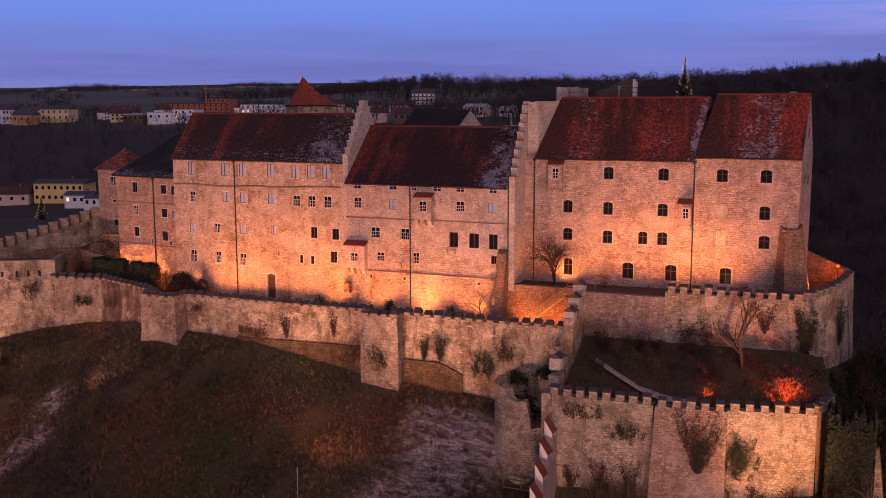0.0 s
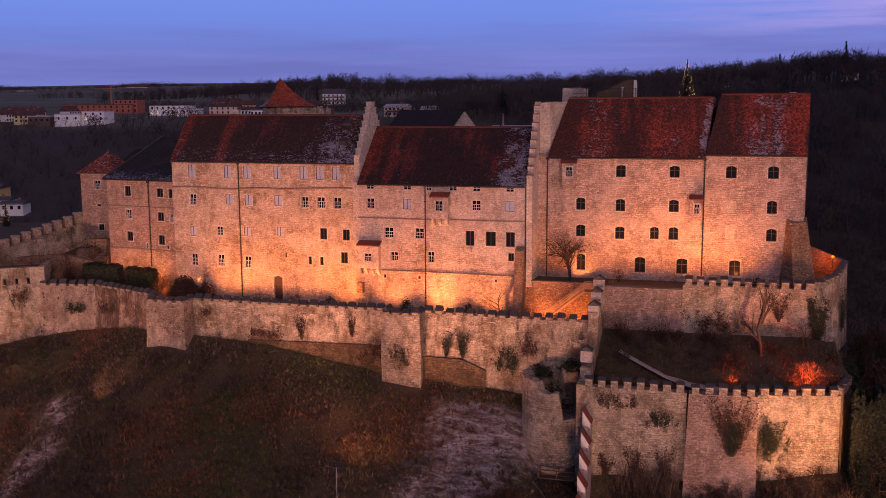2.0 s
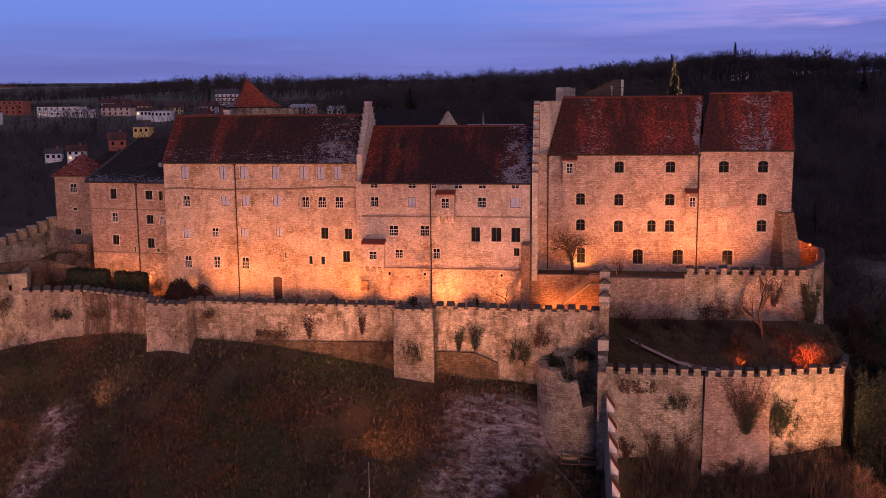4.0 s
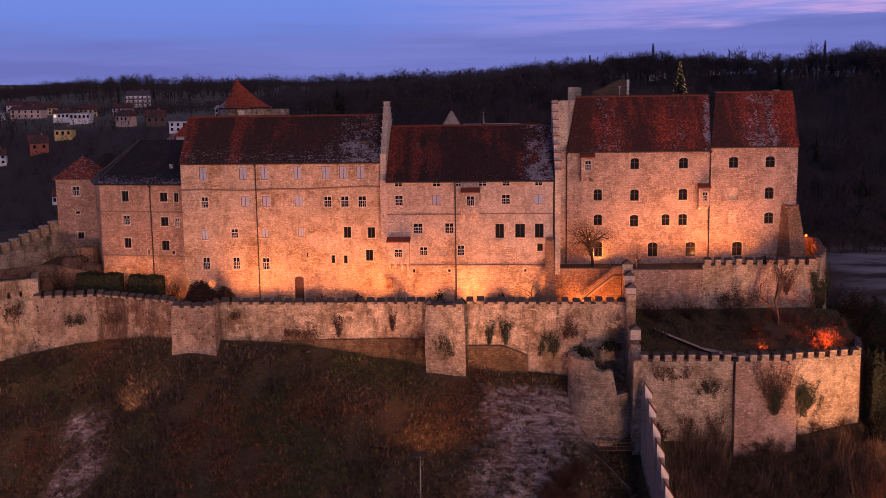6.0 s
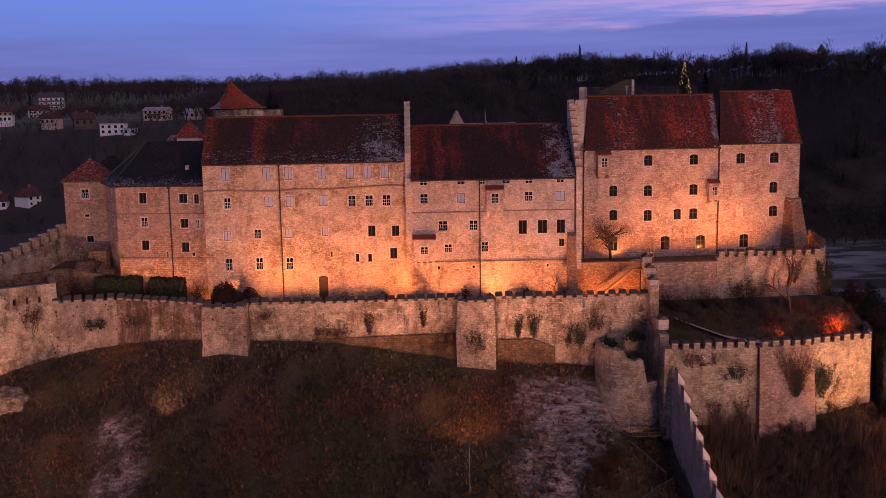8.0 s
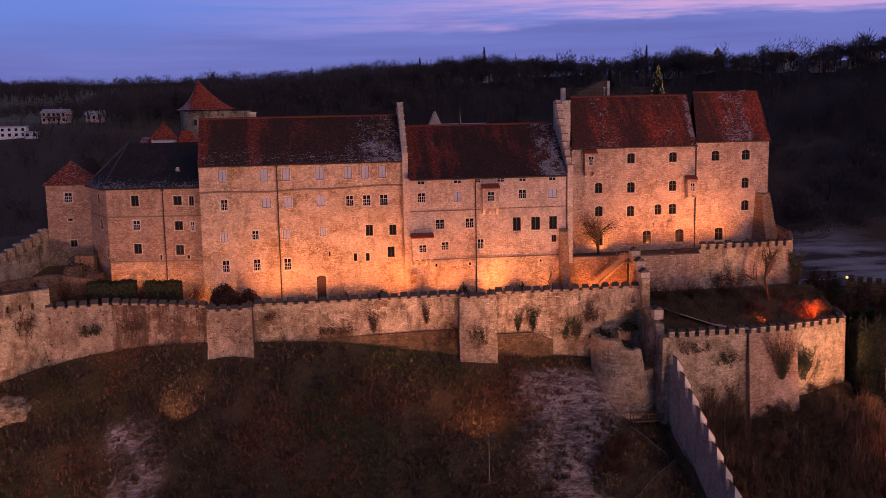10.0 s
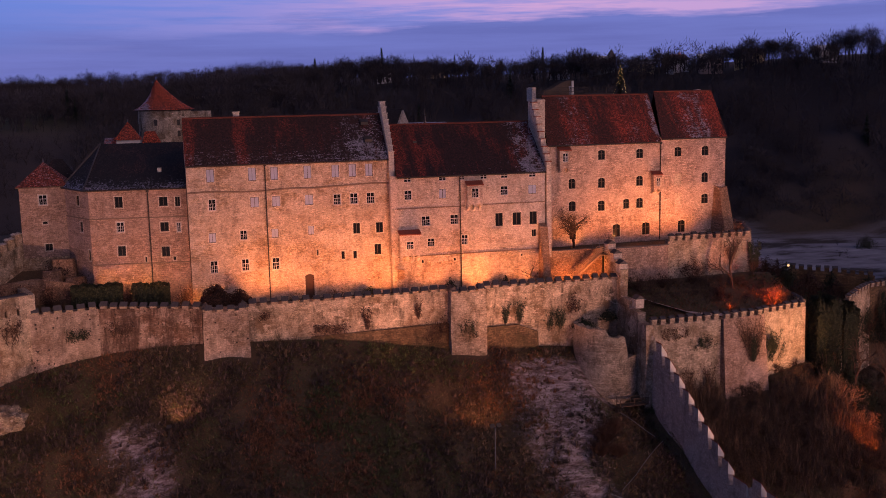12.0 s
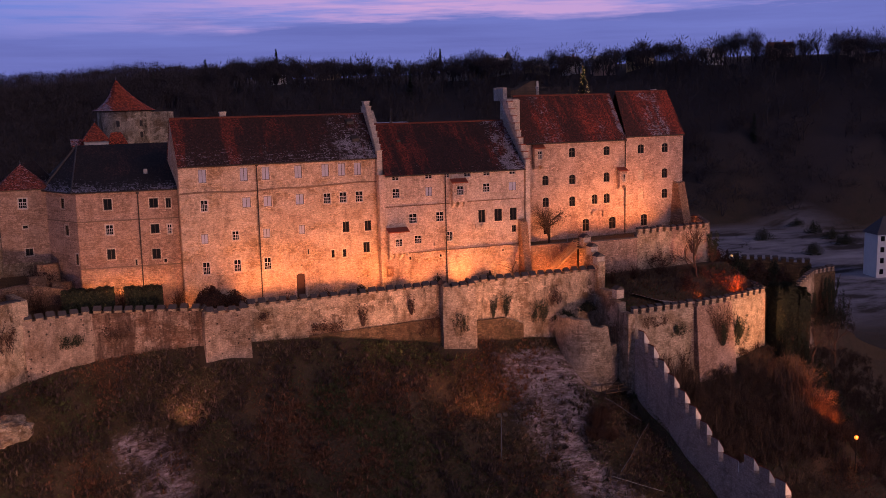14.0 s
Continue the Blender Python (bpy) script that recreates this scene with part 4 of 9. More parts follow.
def palace_middle():
    ob = thing("palace", (26.4, -1.4, 0), "lower stone palace wing with dark red tiled roof and corbelled bays", "castle building", "palace wings")
    y, o = 0.0, 26.4
    small = [(a, b, 14.38, 15.0, "cross") for a, b in ((28.06, 29.08), (32.94, 33.98), (35.9, 36.6), (38.84, 39.86), (41.84, 42.84), (45.96, 46.96))]
    wins = small + [(28.08, 29.13, 11.97, 13.29, "cross"), (32.92, 33.95, 11.99, 13.26, "blind"), (41.76, 42.86, 12.05, 13.32, "cross"), (45.84, 47.04, 12.06, 13.3, "blind"),
                    (30.41, 31.62, 8.33, 9.69, "cross"), (34.46, 35.62, 8.34, 9.7, "cross"), (40.96, 42.06, 7.74, 9.57, "dark"), (43.49, 44.74, 7.77, 9.55, "dark"), (45.99, 47.1, 7.76, 9.56, "dark"),
                    (31.17, 32.19, 5.46, 6.6, "cross"), (36.05, 36.97, 5.43, 6.82, "cross"), (46.3, 47.0, 6.02, 7.0, "dark"), (30.26, 30.57, 3.26, 3.69, "slit"), (34.83, 35.15, 3.31, 3.69, "slit"), (44.64, 44.91, 3.36, 3.71, "slit")]
    wins = [(a - o, b - o, c, d, k) for a, b, c, d, k in wins]
    part("front_wall", Shape().facade(0.58, 21.9, 4.2, 15.25, y, 0.5, [w[:4] for w in wins if w[2] > 4.2]), STONE_B, ob)
    part("front_wall", Shape().facade(0.1, 21.9, -1.2, 4.2, y - 0.08, 0.58, [w[:4] for w in wins if w[2] < 4.2]), STONE_A, ob, "bare coursed stone foot")
    part("front_wall", Shape().box(-0.197, 0.578, y + 0.06, y + 1.55, -1.2, 15.25), STONE_B, ob)
    part("back_wall", Shape().box(0.5, 21.9, 13.0, 13.5, 0, 15.25), STONE_B, ob)
    part("end_wall", end_wall(21.4, 0.5, y + 0.5, 6.9, 13.4, -1.2, 15.4, 21.8), STONE_B, ob)
    for w in wins:
        window(ob, *w[:4], y if w[2] > 4.2 else y - 0.08, w[4])
    part("string_course", Shape().box(0.58, 21.9, -0.16, -0.002, 4.2, 4.32), COURSE_DARK, ob)
    part("string_course", Shape().box(0.58, 10.2, -0.07, -0.002, 10.75, 10.9).box(12.6, 21.9, -0.07, -0.002, 10.82, 10.95), COURSE_DARK, ob)
    gable_roof(ob, 0.62, 21.95, y, 6.9, 13.5, 15.3, 21.75, TILE_B, 0.35, "dark red tiles, mossy in the middle, frosted at one end")
    pipe(ob, 9.45, y - 0.08, -0.5, 14.9)
    oriel(ob, 0.75, 3.5, 3.55, 7.95, y, 0.9, STONE_B, (1.6, 2.62, 5.4, 6.45), 4, 4.5)
    oriel(ob, 10.35, 12.5, 10.1, 14.25, y, 0.8, STONE_B, (10.93, 11.93, 11.95, 13.25), 3, 11.0)
    b = Shape().add([(20.9, -2.2, -1), (22.0, -2.2, -1), (22.0, -0.002, -1), (20.9, -0.002, -1), (20.9, -0.8, 7.4), (22.0, -0.8, 7.4), (22.0, -0.002, 7.9), (20.9, -0.002, 7.9)],
                    [(3, 2, 1, 0), (4, 5, 6, 7), (0, 1, 5, 4), (1, 2, 6, 5), (2, 3, 7, 6), (3, 0, 4, 7)])
    part("buttress", b, BRICKY, ob, "brick buttress with a sloping top")
    part("dormer_vent", Shape().box(4.1, 4.6, 4.2, 4.8, 19.2, 19.7), FRAME_DARK, ob)
    for cx in (14.0, 15.0, 7.6, 7.9):
        part("corbel_stump", Shape().box(cx, cx + 0.35, -0.3, -0.002, 7.0 if cx > 9 else 5.0, 7.5 if cx > 9 else 5.5), STONE_B, ob)
    part("cistern_spout", Shape().box(0.45, 1.25, -0.75, -0.08, 1.3, 2.6), BRICKY, ob)
    return ob


def keep():
    turn = 2.3
    ob = thing("keep", (50.3, 2.9, 0), "tall rubble-stone residence with red frosted roof and arched windows", "castle building", "palace wings", turn=turn)
    y, o = 0.0, 50.3
    wins = [(58.49, 59.63, 16.08, 17.52), (64.77, 65.94, 16.1, 17.5), (53.75, 54.86, 12.03, 13.51), (58.52, 59.64, 11.95, 13.43), (64.8, 65.95, 11.98, 13.46),
            (53.78, 54.89, 8.74, 10.2), (58.52, 59.64, 8.55, 10.08), (62.67, 63.7, 8.65, 10.14), (64.85, 65.98, 8.64, 10.16), (60.93, 62.2, 4.53, 6.42), (65.87, 67.15, 4.56, 6.42), (53.89, 54.96, 4.57, 6.58)]
    wins = [(a - o, b - o, c, d) for a, b, c, d in wins]
    part("front_wall", Shape().facade(-1.7, 18.42, 3.0, 18.6, y, 0.6, wins, wins), STONE_C, ob)
    part("back_wall", Shape().box(4.8, 18.4, 13.6, 14.0, 3, 25.0).box(4.4, 4.8, 11.2, 14.0, 3, 25.0), STONE_C, ob)
    part("side_wall", Shape().box(-1.7, -1.1, 0.6, 11.2, 3, 18.6), STONE_C, ob)
    part("side_wall", end_wall(17.8, 0.6, 0.62, 5.6, 10.6, 3, 18.7, 25.3), STONE_C, ob)
    for w in wins:
        window(ob, *w, y, "arch")
    oriel(ob, 1.75, 3.4, 14.4, 18.25, y, 0.7, STONE_C, (2.2, 3.02, 16.05, 17.3), 2, 15.1)
    oriel(ob, 17.0, 18.36, 10.7, 14.15, y, 0.8, STONE_C, (17.4, 18.1, 11.88, 13.1), 2, 11.3)
    gable_roof(ob, 0.05, 18.50, y, 5.6, 11.2, 18.65, 25.3, TILE_C, 0.3, "red tiles with black lichen and a frosted verge", (1.6, 0.95))
    pipe(ob, 18.5, y, 3.7, 18.1)
    pipe(ob, -0.1, y, 3.7, 18.1)
    for cx in (12.2, 14.2):
        part("corbel_stump", Shape().box(cx, cx + 0.7, -0.4, -0.002, 7.0, 7.6).box(cx + 0.1, cx + 0.6, -0.25, -0.002, 6.7, 7.0), STONE_C, ob)
    # crow-stepped fire wall and the block behind it
    gw, gc = Shape(), []
    stepped(gw, gc, -1.95, -1.25, -4.4, 15.4, 1.2, 24.6, 9, 3.0)
    gw.box(-1.95, -1.25, 1.2, 2.2, 3, 25.0)
    g = part("stepped_gable", gw, DRESSED, ob, "pale crow-stepped fire wall with red tile steps")
    for cap in gc:
        part("coping", cap, RED_CAP, g)
    part("pilaster", Shape().box(-1.9, -1.2, 0.95, 1.5, 18.6, 25.1), DRESSED, ob)
    verge = Shape().prism([(0.05, 0.72), (3.25, 11.0), (2.35, 11.0), (-1.2, 0.72)], 17.6, 24.75)
    for k in range(16):
        u0, u1, up = k / 16, (k + 1) / 16 - 0.004, 0.18 + 0.16 * math.sin(k * 2.3) ** 2
        a0, a1 = (0.05 + 3.2 * u0, 0.72 + 10.28 * u0), (0.05 + 3.2 * u1, 0.72 + 10.28 * u1)
        verge.prism([(a0[0] + 0.06, a0[1]), (a1[0] + 0.06, a1[1]), (a1[0] - 1.1, a1[1]), (a0[0] - 1.2, a0[1])], 24.752, 24.752 + up)
    vw = part("verge_wall", verge, DRESSED, ob, "weathered wall with a crumbling top along the roof verge")
    part("niche", Shape().slab([(0.05 + 3.2 * u + 0.03, 0.72 + 10.28 * u, z) for u, z in ((0.12, 20.6), (0.24, 21.6), (0.24, 23.2), (0.12, 23.2))], (0.03, 0, 0)), STONE_B, vw)
    # roof terrace behind the ridge
    part("terrace_deck", Shape().prism([(1.75, 6.0), (18.2, 6.0), (18.2, 14.0), (4.4, 14.0), (3.3, 11.2)], 25.0, 25.25), ZINC, ob)
    pp = Shape()
    for k in range(9):
        u0, u1, up = k / 9, (k + 1) / 9 - 0.003, (0.0, -0.12, 0.05, -0.2, 0.0, 0.08, -0.1, -0.3, 0.02)[k]
        a, b = (1.28 + 1.95 * u0, 6.76 + 6.74 * u0), (1.28 + 1.95 * u1, 6.76 + 6.74 * u1)
        pp.prism([a, b, (b[0] - 0.6, b[1] + 0.15), (a[0] - 0.6, a[1] + 0.15)], 24.76, 26.8 + up)
    part("parapet", pp, DRESSED, ob, "broken parapet wall")
    shed = Shape()
    tops = [26.3 + 1.5 * float(smooth01(k / 20)) + (0.06 if k % 2 else 0.0) for k in range(25)]
    for k in range(24):
        shed.box(4.6 + k * 5.0 / 24, 4.585 + (k + 1) * 5.0 / 24, 11.5 - (0.02 if k % 2 else 0.0), 13.5, 25.25, tops[k])
    sh = part("stair_head", shed, OLD_WOOD, ob, "boarded stair housing with sloping roof")
    part("door", Shape().box(9.602, 9.66, 11.7, 12.9, 25.4, 27.5), WHITE_AND_LIT, sh, "white door")
    part("corner_board", Shape().box(9.3, 9.66, 11.38, 11.478, 25.3, 27.8), WHITE_AND_LIT, sh)
    rl = Shape()
    for k in range(9):
        rl.box(1.5 + k * 2.05, 1.55 + k * 2.05, 8.4, 8.45, 25.25, 26.75)
    for z in (25.7, 26.1, 26.7):
        rl.box(1.5, 17.95, 8.41, 8.44, z, z + 0.04)
    for k in range(120):
        rl.box(1.55 + k * 0.136, 1.57 + k * 0.136, 8.415, 8.435, 25.3, 26.7)
    part("railing", rl, PIPE, ob, "dark metal terrace railing with thin bars")
    part("terrace_lantern", Shape().box(7.95, 8.1, 9.2, 9.3, 25.25, 26.6).box(7.85, 8.2, 9.15, 9.35, 26.6, 26.9), FRAME_WHITE, ob)
    return ob


def keep_end():
    turn = 2.3
    ob = thing("keep_end", (68.74, 3.64, 0), "end house of rubble stone under a patchy red roof", "castle building", "palace wings", turn=turn)
    y, o = 0.0, 68.74
    wins = [(71.2, 72.41, 16.11, 17.54), (75.89, 77.11, 16.11, 17.56), (75.94, 77.07, 12.02, 13.54), (75.98, 77.16, 8.77, 10.25), (71.94, 73.21, 4.57, 6.41)]
    wins = [(a - o, b - o, c, d) for a, b, c, d in wins]
    shut = [(71.26 - o, 72.46 - o, 11.97, 13.48), (71.34 - o, 72.42 - o, 8.85, 10.59)]
    part("front_wall", Shape().facade(0, 11.3, 3.0, 19.1, y, 0.6, wins + shut, wins), STONE_C, ob)
    part("back_wall", Shape().box(0, 12.4, 10.0, 10.6, 3, 19.1), STONE_C, ob)
    lean = lambda yy: 11.3 + 0.11 * yy
    part("side_wall", Shape().slab([(lean(yy), yy, zz) for yy, zz in ((0.62, 3), (0.62, 19.3), (5.2, 25.6), (9.98, 19.3), (9.98, 3))], (-0.6, 0, 0)), STONE_C, ob)
    for yy, zz in ((3.4, 15.9), (6.3, 15.6), (4.9, 21.0), (3.0, 9.8)):
        part("slit_window", Shape().box(lean(yy) - 0.1, lean(yy + 0.7) + 0.02, yy, yy + 0.55, zz, zz + 1.1), FRAME_DARK, ob)
    part("side_wall", end_wall(0.02, 0.5, 0.62, 5.2, 9.98, 15, 18.4, 24.6), STONE_C, ob)
    for w in wins:
        window(ob, *w, y, "arch")
    for s in shut:
        blocked(ob, *s, y, DRESSED)
        part("sill", Shape().box(s[0] - 0.1, s[1] + 0.1, -0.08, 0.12, s[2] - 0.12, s[2] - 0.002), DRESSED, ob)
    gable_roof(ob, 0.15, 11.42, y, 5.2, 10.5, 19.1, 25.65, TILE_D, 0.3, "bright red tiles with broad frost patches", (1.6, 0.5))
    part("chimney", Shape().box(9.6, 10.4, 5.8, 6.5, 24.0, 26.1), DRESSED, ob)
    b = Shape().add([(10.3, -2.3, 3), (13.0, -0.9, 3), (12.9, 2.6, 3), (8.9, -0.003, 3), (9.95, -0.6, 11.0), (11.55, -0.25, 11.2), (11.75, 1.4, 11.6), (9.4, -0.003, 11.5)],
                    [(3, 2, 1, 0), (4, 5, 6, 7), (0, 1, 5, 4), (1, 2, 6, 5), (2, 3, 7, 6), (3, 0, 4, 7)])
    part("buttress", b, BRICKY, ob, "massive battered corner buttress of dark rubble")
    return ob


def corner_house():
    turn = -6.8
    ob = thing("corner_house", (-12.4, 2.35, 0), "polygonal stone house with dark hipped roof and frost at the eaves", "castle building", "palace wings", turn=turn)
    wins = [(-9.24, -8.25, 12.40, 13.81, "dark"), (-3.75, -2.67, 12.42, 13.63, "dark"), (-1.73, -1.10, 12.33, 13.57, "dark"), (-9.21, -8.27, 9.23, 10.53, "cross"), (-3.76, -2.70, 9.13, 10.33, "dark"), (-1.71, -1.18, 9.0, 10.22, "cross"),
            (-9.24, -8.24, 6.11, 7.43, "dark"), (-3.77, -2.73, 5.83, 7.16, "dark"), (-5.88, -5.65, 5.18, 5.93, "slit"), (-2.35, -2.0, 5.3, 5.8, "slit")]
    wins = [(a + 12.45, b + 12.45, c, d, k) for a, b, c, d, k in wins]
    part("front_wall", Shape().facade(0, 12.2, -1.2, 14.85, 0, 0.5, [w[:4] for w in wins]), STONE_L, ob)
    for w in wins:
        window(ob, *w[:4], 0, w[4])
    # the canted side towards the turret
    m = pose(0, 0, 0, 0, 0, -turn) @ pose(-3.3, 6.25, 0, 0, 0, math.degrees(math.atan2(-6.25, 3.3)))
    cant = [(3.4, 4.3, 12.6, 13.9, "arch"), (4.0, 4.9, 9.2, 10.5, "dark"), (6.0, 6.7, 5.6, 7.0, "dark")]
    part("canted_wall", moved(Shape().facade(0, 7.06, -1.2, 14.85, 0, 0.5, [c[:4] for c in cant]), m), STONE_L, ob)
    for c in cant:
        window(ob, *c[:4], 0, c[4], m)
    part("string_course", Shape().box(0, 12.2, -0.09, -0.002, 10.95, 11.1).box(0, 12.2, -0.12, -0.002, 5.0, 5.15), COURSE_DARK, ob)
    part("string_course", moved(Shape().box(0, 7.06, -0.09, -0.002, 10.95, 11.1), m), COURSE_DARK, ob)
    # hipped roof
    w2 = pose(0, 0, 0, 0, 0, -turn)
    ring = [Vector((-0.5, -0.25, 14.75)), w2 @ Vector((-3.75, 6.0, 14.75)), w2 @ Vector((-3.6, 20, 14.75)), w2 @ Vector((13.2, 20, 14.75)), Vector((12.2, -0.25, 14.75))]
    r0, r1 = w2 @ Vector((1.2, 12.6, 20.1)), w2 @ Vector((13.2, 12.6, 20.1))
    pts = [tuple(p) for p in ring + [r0, r1]]
    sh = Shape().add(pts, [(0, 4, 6, 5), (1, 0, 5), (2, 1, 5), (3, 2, 5, 6), (4, 3, 6), (0, 1, 2, 3, 4)])
    rf = part("roof", sh, TILE_DARK, ob, "dark mossy tiles with rime at the eaves")
    part("gutter", Shape().tube((-0.5, -0.3, 14.68), (12.2, -0.3, 14.68), 0.1, 0.1, 8).tube(tuple(ring[1]), (-0.5, -0.3, 14.68), 0.1, 0.1, 8), PIPE, rf)
    hip = Shape().tube(tuple(ring[1] + Vector((0, 0, 0.05))), tuple(r0 + Vector((0, 0, 0.08))), 0.13, 0.13, 6).tube(tuple(ring[0] + Vector((0, 0, 0.05))), tuple(r0 + Vector((0, 0, 0.08))), 0.10, 0.10, 6)
    part("hip_tiles", hip, COPING, rf)
    part("skylight", Shape().box(8.2, 8.7, 4.3, 4.8, 16.5, 17.1), ZINC, ob)
    pipe(ob, 7.35, 0, -0.5, 14.3)
    part("body", Shape().prism([tuple((w2 @ Vector(p))[:2]) for p in ((-2.6, 7.0, 0), (11.5, 2.5, 0), (11.5, 19.5, 0), (-3.2, 19.5, 0))], -1, 14.6), STONE_L, ob)
    return ob


def square_turret():
    ob = thing("square_turret", (-18.45, 11.6, 0), "square stone turret with a red pyramid roof", "tower")
    h = 2.95
    wins = [(-0.6, 0.43, 12.55, 13.89, "cross"), (-0.3, 0.3, 10.0, 10.36, "slit"), (-0.2, 0.7, 6.45, 7.36, "dark")]
    part("front_wall", Shape().facade(-h, h, 1.0, 15.1, -h, 0.5, [w[:4] for w in wins]), STONE_L, ob)
    for w in wins:
        window(ob, *w[:4], -h, w[4])
    part("side_walls", Shape().box(-h, -h + 0.5, -h + 0.5, h, 1, 15.1).box(h - 0.5, h, -h + 0.5, h, 1, 15.1).box(-h + 0.5, h - 0.5, h - 0.5, h, 1, 15.1), STONE_L, ob)
    e = h + 0.35
    part("roof", Shape().add([(-e, -e, 15.0), (e, -e, 15.0), (e, e, 15.0), (-e, e, 15.0), (0, 0, 18.1)], [(0, 1, 4), (1, 2, 4), (2, 3, 4), (3, 0, 4), (3, 2, 1, 0)]), TILE_SQ, ob, "red tiles dusted with frost")
    part("finial", Shape().tube((0, 0, 18.0), (0, 0, 18.6), 0.05, 0.02), ZINC, ob)
    part("eaves_board", Shape().box(-e, e, -e, -e + 0.1, 14.86, 14.99), OLD_WOOD, ob)
    part("battered_foot", Shape().prism([(-h - 0.8, -h - 1.6), (h + 1.0, -h - 1.8), (h + 0.6, h), (-h - 0.6, h)], -1.0, 5.6, [(-h - 0.05, -h - 0.06), (h + 0.05, -h - 0.06), (h + 0.05, h), (-h - 0.05, h)]), CURTAIN, ob, "sloping rubble footing")
    return ob


def round_tower():
    ob = thing("round_tower", (-2.4, 40.2, 0), "thick round tower with a flared red conical roof", "tower")
    part("drum", Shape().cone(0, 0, [(4.2, 1), (4.2, 24.7)], 40), CURTAIN, ob)
    # the peak leans to the west of the drum's middle
    cap = Shape().cone(0, 0, [(4.95, 24.5), (3.85, 25.05), (2.7, 25.95), (1.6, 27.1), (0.75, 28.3), (0.04, 29.35)], 12)
    cap.v = [(x - 1.05 * smooth01((z - 24.5) / 5.2), y - 0.5 * smooth01((z - 24.5) / 5.2), z) for x, y, z in cap.v]
    part("roof", cap, TILE_RED, ob, "eight-sided roof of bright red tiles, frosted on one side")
    part("eaves_ring", Shape().cone(0, 0, [(4.4, 24.35), (4.65, 24.58)], 32), OLD_WOOD, ob)
    part("finial", Shape().tube((-1.0, -0.48, 29.1), (-1.0, -0.48, 29.8), 0.06, 0.02), ZINC, ob)
    for a in (200, 250, 300):
        c, s = math.cos(radians(a)), math.sin(radians(a))
        for z in (20.2, 22.0):
            if (a + z) % 3 > 0.9:
                part("loophole", moved(Shape().box(-0.25, 0.25, -0.1, 0.1, z, z + 0.9), pose(4.15 * c, 4.15 * s, 0, 0, 0, a + 90)), FRAME_DARK, ob)
    part("attached_wall", Shape().box(3.6, 7.4, -2.2, 1.5, 1, 24.2), CURTAIN, ob, "square stone stair turret against the drum")
    return ob


def turret_house():
    ob = thing("turret_house", (-7.9, 27.8, 0), "low white-walled house with pointed red roof", "castle building")
    part("walls", Shape().box(-1.7, 1.7, -1.7, 1.7, 1, 20.25), WHITE_AND_LIT, ob)
    e = 2.0
    part("roof", Shape().add([(-e, -e, 20.2), (e, -e, 20.2), (e, e, 20.2), (-e, e, 20.2), (0, 0, 22.9)], [(0, 1, 4), (1, 2, 4), (2, 3, 4), (3, 0, 4), (3, 2, 1, 0)]), TILE_RED, ob)
    part("finial", Shape().tube((0, 0, 22.8), (0, 0, 23.3), 0.04, 0.02), ZINC, ob)
    part("wing", Shape().box(-3.2, -1.702, -1.0, 2.0, 1, 19.4), STONE_L, ob)
    part("wing", Shape().box(1.702, 4.6, 0.5, 4.5, 1, 19.0), STONE_L, ob)
    part("wing_roof", Shape().slab([(-3.5, -1.4, 19.45), (-1.75, -1.4, 19.45), (-1.75, 1.4, 20.3), (-3.5, 1.4, 20.3)], (0, 0, 0.2)), TILE_RED, ob)
    part("wing_roof", Shape().add([(1.72, 0, 18.9), (5.0, 0, 18.9), (3.9, 2.4, 21.3), (2.4, 2.4, 21.3), (5.0, 4.8, 18.9), (1.72, 4.8, 18.9)], [(0, 1, 2, 3), (1, 4, 2), (5, 0, 3), (4, 5, 3, 2), (0, 5, 4, 1)]), TILE_RED, ob)
    return ob


def chapel():
    ob = thing("chapel", (34.1, 23.2, 0), "chapel with dark frosted roof and pale gable in the inner court", "castle building", turn=-38)
    part("gable", Shape().slab([(0, -4.2, 1), (0, -4.2, 18.9), (0, 0, 23.7), (0, 4.2, 18.9), (0, 4.2, 1)], (-0.5, 0, 0)), DRESSED, ob)
    part("walls", Shape().box(-17, -0.5, -4.2, -3.7, 1, 18.9).box(-17, -0.5, 3.7, 4.2, 1, 18.9), STONE_B, ob)
    r = Shape()
    for s in (-1, 1):
        r.slab([(-17.4, s * 4.6, 18.5), (-0.3, s * 4.6, 18.5), (-0.3, 0, 23.75), (-17.4, 0, 23.75)], (0, 0, 0.18))
    part("roof", r, TILE_DARK, ob)
    return ob


def inner_wing():
    ob = thing("inner_wing", (40.0, 32.0, 0), "low wing with a frosted metal roof in the inner court", "castle building")
    part("walls", Shape().box(-4.5, 4.0, -2.0, 3.0, 1, 20.95), STONE_B, ob)
    part("roof", Shape().slab([(-4.8, -2.3, 20.97), (4.3, -2.3, 20.97), (4.3, 3.3, 21.35), (-4.8, 3.3, 21.35)], (0, 0, 0.1)), plain("frosted_zinc", (0.50, 0.54, 0.62), 0.6, 0, 0.25, 2.0, 0.2), ob, "frosted pale metal roof")
    sp = thing("roof_spire", (38.7, 27.6, 1.0), "slim dark pinnacle with a small cross in the inner court", "spire")
    part("shaft", Shape().cone(0, 0, [(0.5, 0), (0.45, 20.2), (0.16, 20.9), (0.05, 22.4)], 8), STONE_B, sp)
    part("cross", Shape().box(-0.04, 0.04, -0.04, 0.04, 22.402, 23.1).box(-0.22, -0.042, -0.03, 0.03, 22.72, 22.8).box(0.042, 0.22, -0.03, 0.03, 22.72, 22.8), PIPE, sp)


